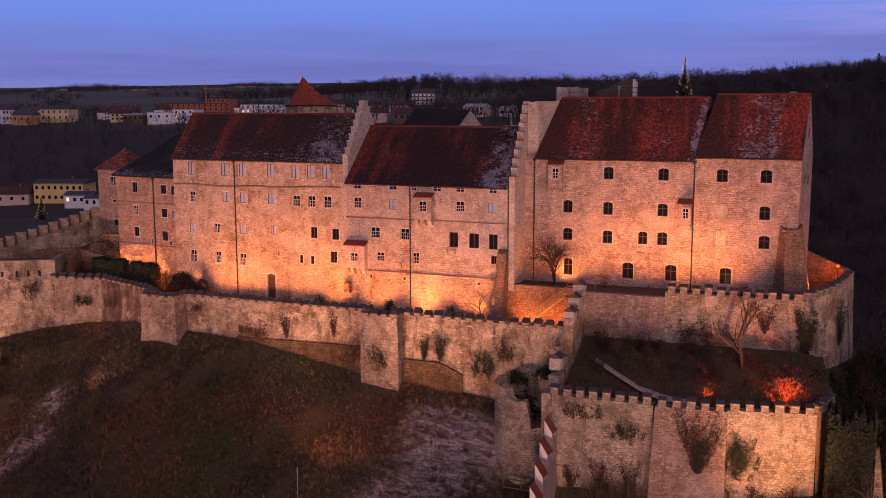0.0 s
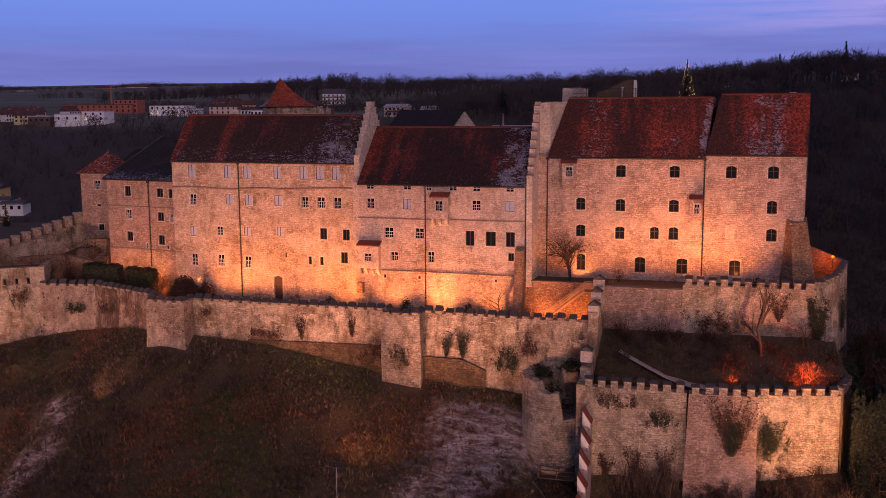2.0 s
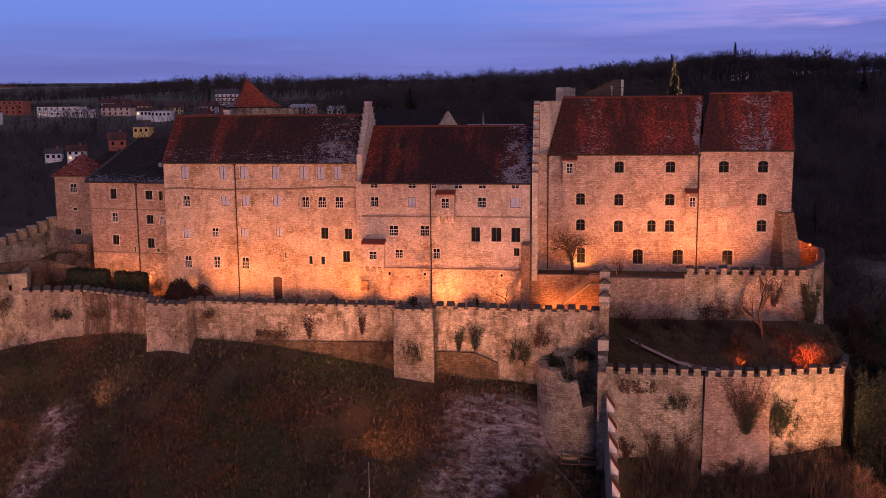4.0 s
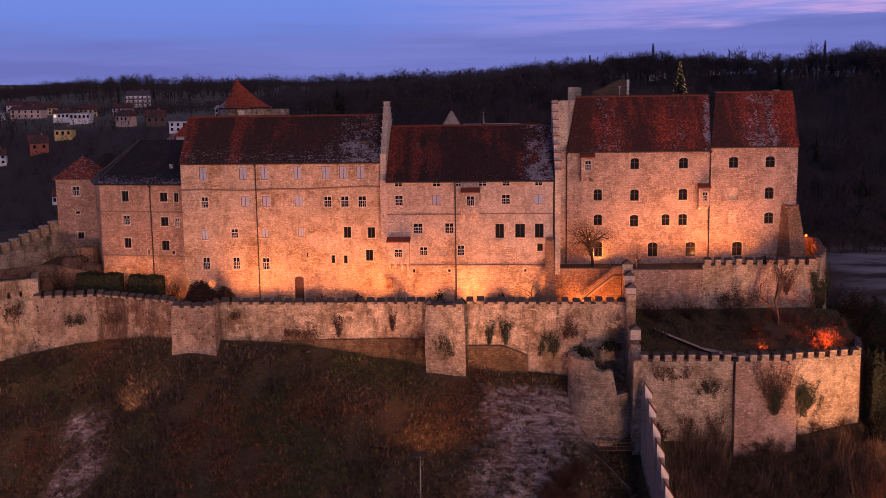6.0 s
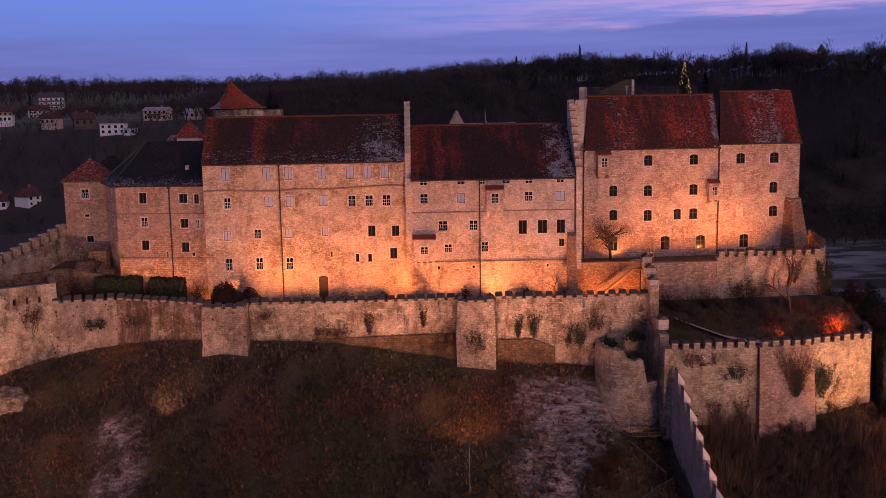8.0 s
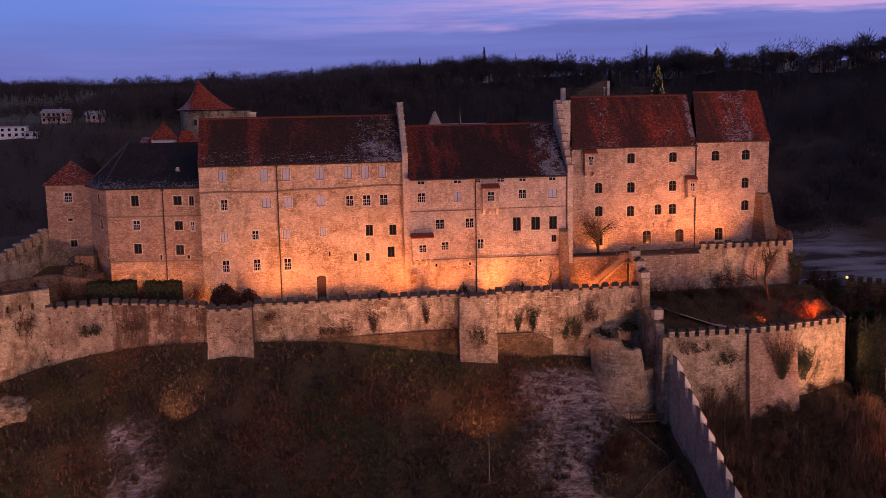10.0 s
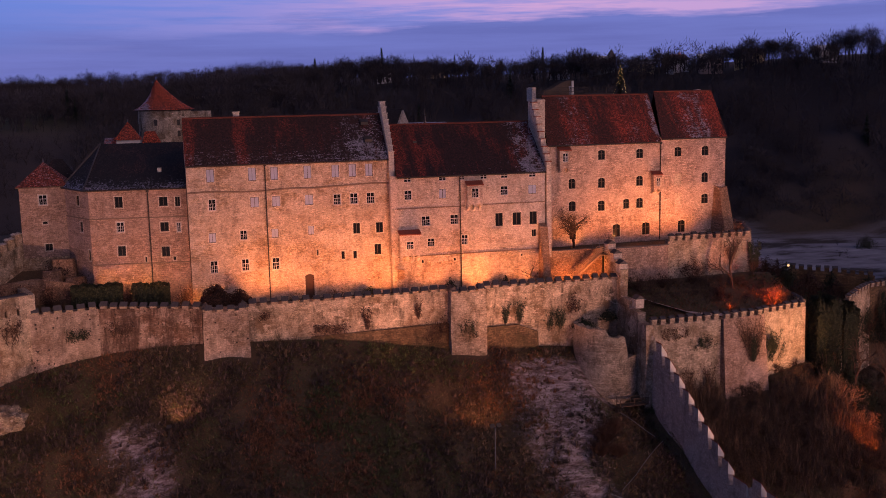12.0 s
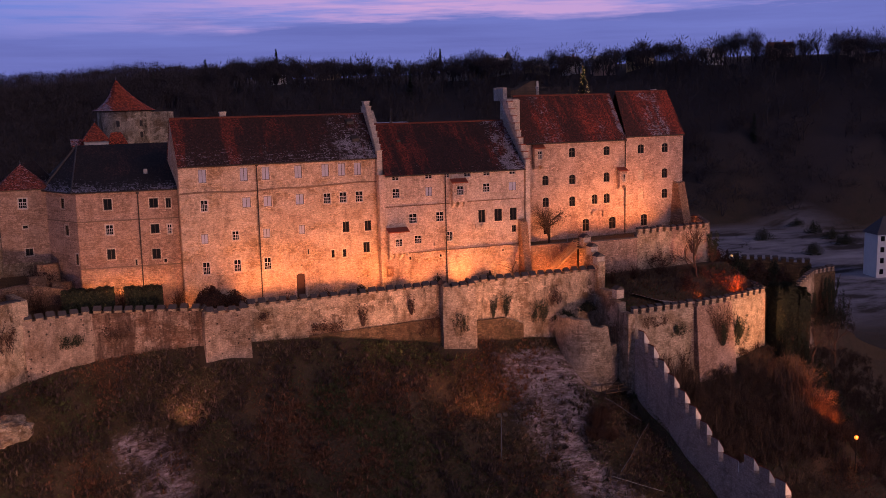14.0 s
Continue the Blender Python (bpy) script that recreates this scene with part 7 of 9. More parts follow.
wall_ivy(-22.6, -0.9, -1.0, 5.0, 4.4, 700, 228, "curtain of dry creepers on the retaining wall", "blob", RUST, turn=20)
for k, (ix, iw, ih) in enumerate(((60.2, 2.2, 2.4), (63.4, 2.6, 3.4), (66.4, 2.4, 3.8), (78.6, 2.2, 2.2), (81.4, 2.4, 2.8))):
    wall_ivy(ix, -15.45 if ix < 70 else -13.9 + 0.2 * (ix - 76), float(ground_height(ix, -16.2)) + 0.6, iw, ih, 500, 240 + k, "brown stems climbing from the foot of the bastion", "fan", RUST)
wall_ivy(104.6, -3.2, -11.0, 4.6, 6.2, 4200, 224, "ivy on the outwork wall", "blob", LEAVES, turn=19)
wall_ivy(97.4, -6.8, -12.0, 5.6, 5.6, 1500, 225, "ivy on the outwork wall", "blob", LEAVES, turn=33)

for k, (bx, by, r, h) in enumerate(((48.9, -20.6, 3.0, 2.6), (47.4, -22.4, 2.4, 2.0), (50.6, -19.2, 2.4, 2.2), (49.6, -22.6, 2.2, 1.8))):
    bush((bx, by, float(ground_height(bx, by)) - 0.2), r, h, 2600, 260 + k, "rounded mass of brown scrub below the ruined tower", RUST)

# lamplit shrubs
GLOW_SHRUB = thing("shrub", (80.2, -9.2, -4.9), "bare shrub lit fiery red by a hidden floodlight", "shrub", "lit shrubs")
part("twig_mass", branchy(301, 3.7, 5, 0.62, 0.030), island("pale_twigs", [(0, (0.22, 0.14, 0.08)), (1, (0.40, 0.27, 0.16))]), GLOW_SHRUB)
ob = thing("shrub", (72.8, -9.6, -4.8), "small lamplit shrub behind the battlements", "shrub", "lit shrubs")
part("twig_mass", branchy(302, 1.25, 4, 0.8, 0.026), bpy.data.materials["pale_twigs"], ob)
for k, (sx, sy, h) in enumerate(((85.4, -18.6, 5.2), (86.6, -21.0, 4.2), (84.2, -17.0, 3.8))):
    ob = thing("shrub", (sx, sy, float(ground_height(sx, sy))), "tall pale shrub lit orange by a floodlight", "shrub", "lit shrubs")
    part("twig_mass", branchy(310 + k, h, 9, 0.7, 0.036), bpy.data.materials["pale_twigs"], ob)

# brambles and dead scrub on the right flank
protos = []
for k in range(4):
    ob = thing("scrub", (62.0 + k * 3.0, -18.5 - k, float(ground_height(62.0 + k * 3.0, -18.5 - k))), "dry brown scrub of dead stems", "scrub", "scrub on the flank")
    part("twig_mass", branchy(400 + k, (2.0, 2.4, 2.9, 1.6)[k], 3, (0.8, 0.7, 0.8, 1.1)[k], 0.040), TWIGS, ob)
    protos.append(ob)
rng = random.Random(77)
for k in range(210):
    x, y = rng.uniform(59.5, 112), rng.uniform(-46, -15.5)
    if k > 90:
        x, y = rng.uniform(61.5, 90), rng.uniform(-27, -16.2)
    if x < 86 and y > -16.5 or (x < 62.5 + 0.0 and y < -16) or y > -0.9 * (x - 60) * 0 - 15.2:
        continue
    if x > 86 and rng.random() < 0.35:
        y = rng.uniform(-30, -6)
    s = rng.uniform(0.75, 1.6)
    copy_thing(protos[k % 4], pose(x, y, float(ground_height(x, y)) - 0.05, rng.uniform(-8, 8), rng.uniform(-8, 8), rng.uniform(0, 360)) @ Matrix.Diagonal((s, s, s * rng.uniform(0.55, 1.0), 1)))
for k in range(50):
    x, y = rng.uniform(88.0, 113.0), rng.uniform(-24.0, -2.5)
    s = rng.uniform(0.9, 1.6)
    copy_thing(protos[k % 4], pose(x, y, float(ground_height(x, y)) - 0.05, rng.uniform(-8, 8), rng.uniform(-8, 8), rng.uniform(0, 360)) @ Matrix.Diagonal((s, s, s * rng.uniform(0.7, 1.1), 1)))
for k in range(46):
    x, y = rng.uniform(59.5, 82.0), rng.uniform(-8.6, -3.4)
    if x > 77 and y < -7:
        continue
    s = rng.uniform(0.6, 1.25)
    copy_thing(protos[k % 4], pose(x, y, float(ground_height(x, y)) - 0.05, rng.uniform(-8, 8), rng.uniform(-8, 8), rng.uniform(0, 360)) @ Matrix.Diagonal((s, s, s * 0.8, 1)))
for k in range(20):
    x, y = rng.uniform(50, 57), rng.uniform(-34, -17)
    s = rng.uniform(0.35, 0.7)
    copy_thing(protos[k % 4], pose(x, y, float(ground_height(x, y)) - 0.05, 0, 0, rng.uniform(0, 360)) @ Matrix.Diagonal((s, s, s * 0.8, 1)))


# ---------------------------------------------------------------- grass
def raw_mesh(name, verts, tris, mat):
    me = bpy.data.meshes.new(name)
    nv, nf = len(verts), len(tris)
    me.vertices.add(nv)
    me.vertices.foreach_set("co", np.asarray(verts, np.float32).reshape(-1))
    me.loops.add(nf * 3)
    me.loops.foreach_set("vertex_index", np.asarray(tris, np.int32).reshape(-1))
    me.polygons.add(nf)
    me.polygons.foreach_set("loop_start", np.arange(0, nf * 3, 3, dtype=np.int32))
    me.materials.append(mat)
    me.update(calc_edges=True)
    return me


def field(x, y, seed, scale):
    r = np.random.RandomState(seed)
    out = np.zeros_like(x)
    for k in range(14):
        a, f, ph = r.uniform(0, 6.28), scale * r.uniform(0.5, 2.0), r.uniform(0, 6.28)
        out += np.sin(f * (np.cos(a) * x + np.sin(a) * y) + ph)
    return out / 14 ** 0.5


def make_grass():
    r = np.random.RandomState(8)
    n = 230000
    x, y = r.uniform(-30, 59, n), r.uniform(-44, -2.6, n)
    e = n // 4
    x[:e], y[:e] = r.uniform(58.6, 112, e), r.uniform(-44, -2.9, e)
    keep_ = (y < front_line(x) - 0.8) & (r.rand(n) > 0.72 * scree_at(x, y)) & ~((x > 0) & (x < 6.8) & (y > -9.6)) & ~((x > 32) & (x < 37.6) & (y > -8.8))
    keep_ |= (x > 58.6) & (x < 84) & (y > -13.6) & (y < -3.2) & (r.rand(n) < 0.8)
    keep_ |= (x > 86.5) & (y > front_line(x)) & (y < -3)
    keep_ &= ~((x > 49.5) & (x < 58.2) & (y > -14)) & (r.rand(n) < np.where(field(x, y, 3, 0.6) + 0.35 * r.randn(n) > -0.3, 1.0, 0.30))
    x, y = x[keep_], y[keep_]
    kind = np.where(field(x, y, 5, 0.35) + 0.5 * r.randn(len(x)) > 0.85, 1, np.where(field(x, y, 9, 0.30) + 0.5 * r.randn(len(x)) > -0.1, 2, 0))
    mats = [DRY, island("red_brown_grass", [(0, (0.091, 0.039, 0.021)), (0.6, (0.247, 0.109, 0.049)), (1, (0.299, 0.137, 0.065))]), island("olive_grass", [(0, (0.039, 0.047, 0.018)), (0.6, (0.111, 0.120, 0.042)), (1, (0.163, 0.166, 0.062))])]
    names = ["dry_grass", "reddish_grass", "olive_grass"]
    labels = ["dry brown grass tufts covering the castle slope", "reddish dead grass in patches on the slope", "olive-green grass in patches on the slope"]
    for k in range(3):
        px, py = x[kind == k], y[kind == k]
        m = len(px)
        pz = ground_height(px, py) + slope_lumps(px, py) - 0.08
        vs, ts = [], []
        for b in range(2):
            a = r.uniform(0, 6.28, m)
            w = r.uniform(0.03, 0.10, m)
            h = r.uniform(0.10, 0.62, m) ** 1.3 * (0.8 if k == 2 else 1.0)
            lx, ly = r.normal(0, 0.30, m), r.normal(0, 0.30, m) - 0.10
            base = np.stack([px, py, pz], -1)
            side = np.stack([np.cos(a) * w, np.sin(a) * w, np.zeros(m)], -1)
            tip = base + np.stack([lx, ly, h], -1)
            off = np.stack([r.normal(0, 0.12, m), r.normal(0, 0.12, m), np.zeros(m)], -1)
            v = np.stack([base - side + off, base + side + off, tip + off], 1).reshape(-1, 3)
            vs.append(v)
        v = np.concatenate(vs)
        me = raw_mesh(names[k], v, np.arange(len(v)).reshape(-1, 3), mats[k])
        tagged(new(names[k], me), labels[k], "grass", kind="stuff")


make_grass()


def make_tussocks():
    """Rank growth in clumps: bramble, bracken, sedge and straw, each in its own patches, with hollows between."""
    r = np.random.RandomState(23)
    n = 26000
    x, y = r.uniform(-32, 58, n), r.uniform(-44, -2.6, n)
    bare = scree_at(x, y)
    ok = (y < front_line(x) - 1.3) & (r.rand(n) > 0.80 * bare) & ~((x > -0.4) & (x < 7.2) & (y > -10)) & ~((x > 31.6) & (x < 38) & (y > -9.4)) & ~((x > 49) & (x < 58.4) & (y > -14.5))
    ok &= field(x, y, 61, 0.9) + 0.4 * r.randn(n) > -0.35
    x, y, bare = x[ok], y[ok], bare[ok]
    f1, f2 = field(x, y, 5, 0.30) + 0.35 * r.randn(len(x)), field(x, y, 9, 0.24) + 0.35 * r.randn(len(x))
    kind = np.where(f1 > 0.75, 1, np.where(f2 > 0.55, 2, np.where(f2 < -0.75, 3, 0)))
    kind = np.where((bare > 0.25) & (kind == 2), 1, kind)
    looks = (("brambles", "dark dead brambles in clumps on the slope", [(0, (0.048, 0.034, 0.029)), (0.7, (0.138, 0.094, 0.077)), (1, (0.228, 0.156, 0.126))]),
             ("bracken", "rust-red dead bracken in clumps on the slope", [(0, (0.132, 0.062, 0.036)), (0.7, (0.312, 0.150, 0.082)), (1, (0.432, 0.216, 0.120))]),
             ("sedge", "olive sedge in clumps on the slope", [(0, (0.054, 0.065, 0.026)), (0.7, (0.142, 0.156, 0.060)), (1, (0.228, 0.240, 0.096))]),
             ("straw", "bleached straw-coloured grass in clumps on the slope", [(0, (0.132, 0.089, 0.055)), (0.7, (0.288, 0.198, 0.126)), (1, (0.408, 0.300, 0.198))]))
    for k, (name, label, stops) in enumerate(looks):
        cx, cy = x[kind == k], y[kind == k]
        m, per = len(cx), 24
        size = r.uniform(0.30, 0.85, m) ** 1.2 * (1.25 if k == 0 else 1.0)
        cz = ground_height(cx, cy) + slope_lumps(cx, cy) - 0.06
        a = r.uniform(0, 6.283, (m, per))
        lean = r.uniform(0.1, 1.0, (m, per))
        rise = size[:, None] * r.uniform(0.45, 1.0, (m, per)) * np.sqrt(1.15 - lean ** 2) * 0.9
        root = np.stack([cx[:, None] + np.cos(a) * size[:, None] * 0.30 * lean, cy[:, None] + np.sin(a) * size[:, None] * 0.30 * lean, np.repeat(cz[:, None], per, 1)], -1)
        tip = root + np.stack([np.cos(a) * lean * size[:, None], np.sin(a) * lean * size[:, None], rise], -1) + r.normal(0, 0.05, (m, per, 3))
        w = (size[:, None] * r.uniform(0.05, 0.13, (m, per)))[..., None]
        side = np.stack([-np.sin(a), np.cos(a), np.zeros_like(a)], -1) * w
        v = np.stack([root - side, root + side, tip], 2).reshape(-1, 3)
        tagged(new(name, raw_mesh(name, v, np.arange(len(v)).reshape(-1, 3), island(name + "_leaf", stops))), label, "undergrowth", kind="stuff")


make_tussocks()


def make_scree():
    """Loose frosted stones in the two bare gullies."""
    r = np.random.RandomState(31)
    n = 60000
    x, y = r.uniform(-16, 62, n), r.uniform(-44, -8, n)
    ok = r.rand(n) < np.where(x < 20, 1.0, 0.55) * scree_at(x, y) ** 1.5 * (0.35 + 0.65 * (field(x, y, 14, 1.1) > 0.0))
    ok &= (y < front_line(x) - 1.2) & ~((x > 49.5) & (y > -14))
    x, y = x[ok], y[ok]
    z = ground_height(x, y) + slope_lumps(x, y)
    m = len(x)
    corner = np.array([(1, 0, 0), (-0.4, 0.9, 0), (-0.6, -0.8, 0), (0.1, 0.1, 0.8), (0.0, 0.0, -0.6)])
    face = np.array([(0, 1, 3), (1, 2, 3), (2, 0, 3), (1, 0, 4), (2, 1, 4), (0, 2, 4)])
    size = r.uniform(0.05, 0.20, m) ** 1.2
    a = r.uniform(0, 6.28, m)
    c = corner[None] * (1 + r.normal(0, 0.2, (m, 5, 3)))
    p = np.stack([c[..., 0] * np.cos(a)[:, None] - c[..., 1] * np.sin(a)[:, None], c[..., 0] * np.sin(a)[:, None] + c[..., 1] * np.cos(a)[:, None], c[..., 2]], -1) * size[:, None, None] + np.stack([x, y, z], -1)[:, None]
    t = face[None] + 5 * np.arange(m)[:, None, None]
    me = raw_mesh("scree", p.reshape(-1, 3), t.reshape(-1, 3), island("frosted_stones", [(0, (0.08, 0.06, 0.058)), (0.5, (0.24, 0.19, 0.19)), (1, (0.50, 0.44, 0.46))]))
    tagged(new("scree", me), "loose frosted stones in the bare gullies of the slope", "stones", kind="stuff")


make_scree()


# ---------------------------------------------------------------- woods
def wood_proto(seed, h, conifer=False, split=5, twig=0.12):
    rng = random.Random(seed)
    sh = Shape()
    if conifer:
        sh.tube((0, 0, 0), (0, 0, h), 0.25, 0.05, 3, False)
        for k in range(260):
            z = h * (0.08 + 0.92 * rng.random() ** 0.8)
            L = (1 - z / h) * h * 0.27 + 0.4
            a = rng.uniform(0, math.tau)
            w = 0.55
            sh.add([(math.cos(a + 1.57) * w, math.sin(a + 1.57) * w, z), (-math.cos(a + 1.57) * w, -math.sin(a + 1.57) * w, z), (math.cos(a) * L, math.sin(a) * L, z - 0.3 * L)], [(0, 1, 2)])
        return sh
    wood = Shape()
    limb(wood, sh, Vector((0, 0, 0)), Vector((rng.uniform(-0.06, 0.06), rng.uniform(-0.06, 0.06), 1)), h * 0.30, 0.22, 3, rng, 0.24, split, twig)
    sh.add(wood.v, wood.f)
    return sh


def thicket_proto(seed, h, w, n, long=0.16, wide=0.02):
    """A far bare tree or bush: twigs pointing outwards from a lumpy rounded crown."""
    rng = random.Random(seed)
    sh = Shape(True)
    lobes = [Vector((rng.uniform(-0.5, 0.5) * w, rng.uniform(-0.5, 0.5) * w, h * rng.uniform(0.40, 0.72))) for _ in range(6)]
    for k in range(n):
        c = lobes[k % 6]
        v = Vector((rng.gauss(0, 1), rng.gauss(0, 1), rng.gauss(0.25, 0.8))).normalized()
        q = rng.random() ** 0.5
        p = c + Vector((v.x * w * 0.55, v.y * w * 0.55, v.z * h * 0.26)) * q
        d = (v + Vector((rng.uniform(-0.6, 0.6), rng.uniform(-0.6, 0.6), rng.uniform(0, 0.8)))).normalized() * h * long * rng.uniform(0.6, 1.2)
        s = d.cross(Vector((rng.uniform(-1, 1), rng.uniform(-1, 1), rng.uniform(-1, 1)))).normalized() * h * wide
        sh.add([p - s, p + s, p + d], [(0, 1, 2)])
    for c in lobes[:4]:
        sh.tube((0, 0, h * 0.15), c, h * 0.014, h * 0.008, 3, False)
    sh.tube((0, 0, -1), (0, 0, h * 0.3), h * 0.022, h * 0.016, 3, False)
    return sh


def triangles(sh):
    t = []
    for f in sh.f:
        for k in range(1, len(f) - 1):
            t.append((f[0], f[k], f[k + 1]))
    return np.array(sh.v, float), np.array(t, int)


def scatter(name, protos, spots, mat, label):
    vs, ts, base = [], [], 0
    r = np.random.RandomState(len(spots))
    for x, y, z, s in spots:
        v, t = protos[r.randint(len(protos))]
        a = r.uniform(0, 6.28)
        c, sn = np.cos(a), np.sin(a)
        sx = s * r.uniform(0.85, 1.25)
        p = np.stack([(v[:, 0] * c - v[:, 1] * sn) * sx + x, (v[:, 0] * sn + v[:, 1] * c) * sx + y, v[:, 2] * s + z], -1)
        vs.append(p)
        ts.append(t + base)
        base += len(v)
    tagged(new(name, raw_mesh(name, np.concatenate(vs), np.concatenate(ts), mat)), label, "woods", kind="stuff")


def make_undergrowth():
    """Brambles too dense to count on the flank below the bastion."""
    r = np.random.RandomState(19)
    forms = [triangles(branchy(430 + k, 2.2, 2, 0.9, 0.045)) for k in range(4)]
    spots = []
    for k in range(1150):
        x, y = (r.uniform(60, 138), r.uniform(-44, 6)) if k < 620 else (r.uniform(61, 92), r.uniform(-30, -15.5))
        if y > float(front_line(x)) - 1.6 and x < 87.5 or (x < 63.5 and y < -15):
            continue
        spots.append((x, y, float(ground_height(x, y)) - 0.05, r.uniform(0.5, 1.2)))
    for k in range(420):
        x, y = r.uniform(86, 126), r.uniform(-26, 12)
        spots.append((x, y, float(ground_height(x, y)) - 0.05, r.uniform(0.7, 1.5)))
    scatter("undergrowth", forms, spots, TWIGS, "dense dead brambles on the flank below the bastion")


def make_woods():
    broad = [triangles(thicket_proto(20 + k, 13 + (k % 3) * 1.5, 4.8 + k % 3 * 0.6, 104, 0.15, 0.0085)) for k in range(7)]
    full = [triangles(thicket_proto(60 + k, 12 + (k % 3), 4.6 + k % 3 * 0.7, 820, 0.13, 0.0058)) for k in range(6)]
    small = [triangles(thicket_proto(k, 10, 4.2 + k % 2, 44, 0.17, 0.013)) for k in range(6)]
    fir = [triangles(wood_proto(40 + k, 15, True)) for k in range(3)]
    r = np.random.RandomState(12)
    spots, crest, low, firs, far_hill = [], [], [], [], []
    n = 80000
    x, y = r.uniform(-700, 640, n), r.uniform(-330, 760, n)
    foot = np.interp(x, [-900, -600, -228, -100, 0, 100, 195, 345, 500, 700, 1200], [120, 150, 190, 200, 220, 245, 225, 125, -30, -280, -900])
    edge = np.interp(x, [-900, -600, -228, -100, 0, 92, 195, 345, 500, 700, 1200], [380, 390, 400, 360, 460, 490, 365, 205, 50, -200, -800])
    g = (y - foot) / (edge - foot)
    d = field(x, y, 21, 0.02)
    z = ground_height(x, y)
    clear = np.ones(n, bool)
    for hx, hy in ((-112, 333), (-108, 397), (-88, 392), (-132, 352), (-150, 360), (-168, 330), (-172, 311), (-190, 296), (-190, 390), (-125, 252), (-216, 214), (-394, 388), (-420, 372), (-300, 382), (-345, 400), (-233, 222), (-303, 486), (-280, 470), (-262, 672), (-360, 405), (-410, 390), (-372, 500), (-320, 380)):
        clear &= ~((np.abs(x - hx) < 9) & (y > hy - 11) & (y < hy + 8))
    ok = (g > 0.02) & (g < 1.0) & (x > -40) & (r.rand(n) < 0.62)
    ok |= (x > -110) & (x <= 60) & (g > 0.8) & (y < 700) & (d > -0.2) & (r.rand(n) < 0.45)
    ok &= clear
    for a, b, c, k in zip(x[ok], y[ok], z[ok], r.rand(int(ok.sum()))):
        (firs if k < 0.012 else spots).append((a, b, c - 0.5, r.uniform(0.6, 1.05)))
    # scrubby brown slope under the town, low growth between the houses
    ok = (x <= -40) & (g > -0.1) & (g < 0.9) & (r.rand(n) < 0.40)
    ok |= (x < -24) & (x > -330) & (y > 62) & (g <= 0.05) & (r.rand(n) < 0.3)
    ok |= (x < -60) & (x > -480) & (g >= 0.9) & (y < 640) & (d > np.where(x > -260, -0.5, 0.35)) & (r.rand(n) < 0.28)
    ok &= clear & ~((x > -262) & (x < -195) & (y > 140) & (y < 235))
    for a, b, c in zip(x[ok], y[ok], z[ok]):
        low.append((a, b, c - 0.4, r.uniform(0.30, 0.72) * (1.25 if -270 < a < -60 and b > 240 else 1.0)))
    for k in range(2600):
        cx, cy = r.uniform(60, 150), r.uniform(48, 250)
        if k > 1800:
            cx, cy = r.uniform(120, 260), r.uniform(190, 270)
        if cx < 128 or cy > 205:
            low.append((cx, cy, float(ground_height(cx, cy)) - 0.4, r.uniform(0.35, 0.8)))
    # the crest trees that stand against the sky, tall in groups with gaps between
    for t in np.arange(0, 1, 1 / 760):
        cx = -60 + 720 * t + r.uniform(-3, 3)
        cy = float(np.interp(cx, [-100, 0, 92, 195, 345, 500, 700], [370, 470, 492, 367, 207, 52, -198])) + r.uniform(-26, 12)
        tall = float(np.interp(cx, [-60, 0, 60, 96, 112, 124, 133, 147, 162, 190, 203, 214, 235, 246, 262, 275, 286, 297, 304, 314, 322, 331, 341, 372, 500],
                               [12, 14, 12, 13, 18.5, 16.5, 11, 14, 11, 12.5, 16.5, 11, 12.5, 7.5, 12, 14, 7, 16, 15.5, 7.5, 13, 13.5, 9, 14, 13]))
        k = tall / 13.5 * r.uniform(0.62, 1.0)
        (firs if r.rand() < 0.008 else crest).append((cx, cy, float(ground_height(cx, cy)) - 0.6, k))
    # the wooded hill farther back
    for k in range(1500):
        cx, cy = r.uniform(-560, 260), r.uniform(760, 1090)
        far_hill.append((cx, cy, float(ground_height(cx, cy)) - 0.8, r.uniform(0.75, 1.25)))
    for cx, cy, h in ((92.0, 511, 52.2), (196, 378, 51.8), (123, 452, 55.6), (-290, 700, 40), (-275, 690, 38), (160, 425, 50)):
        g0 = float(ground_height(cx, cy))
        firs.append((cx, cy, g0, (h - g0) / 15))
    # tree belts along the far horizon and between the fields
    for k in range(2600):
        a = r.uniform(-0.98, 0.25)
        dd = 2900 + 260 * np.sin(a * 9) + r.uniform(-80, 80)
        cx, cy = 60 + dd * np.sin(a), -110 + dd * np.cos(a)
        low.append((cx, cy, float(ground_height(cx, cy)) - 2, r.uniform(1.3, 2.0) * (1.0 + 0.3 * np.sin(a * 41))))
    for far, seed, gap in ((760, 1, -0.3), (1050, 2, 0.2), (1500, 3, 0.0), (2100, 4, -0.2)):
        for k in range(int(500 + far * 0.25)):
            a = r.uniform(-0.98, 0.15)
            if np.sin(a * 17 + seed * 2) + np.sin(a * 43 + seed) < gap:
                continue
            dd = far * (1 + 0.06 * np.sin(a * 13 + seed)) + r.uniform(-12, 12)
            cx, cy = 60 + dd * np.sin(a), -110 + dd * np.cos(a)
            low.append((cx, cy, float(ground_height(cx, cy)) - 0.8, r.uniform(0.7, 1.25)))
    # scrub along the valley floor on the right
    for k in range(260):
        cx, cy = r.uniform(125, 330), r.uniform(40, 220)
        if float(field(np.array([cx]), np.array([cy]), 41, 0.05)[0]) > 0.5:
            low.append((cx, cy, float(ground_height(cx, cy)) - 0.3, r.uniform(0.12, 0.3)))
    scatter("woods", broad, spots, WOOD_FAR, "bare winter woods on the valley sides")
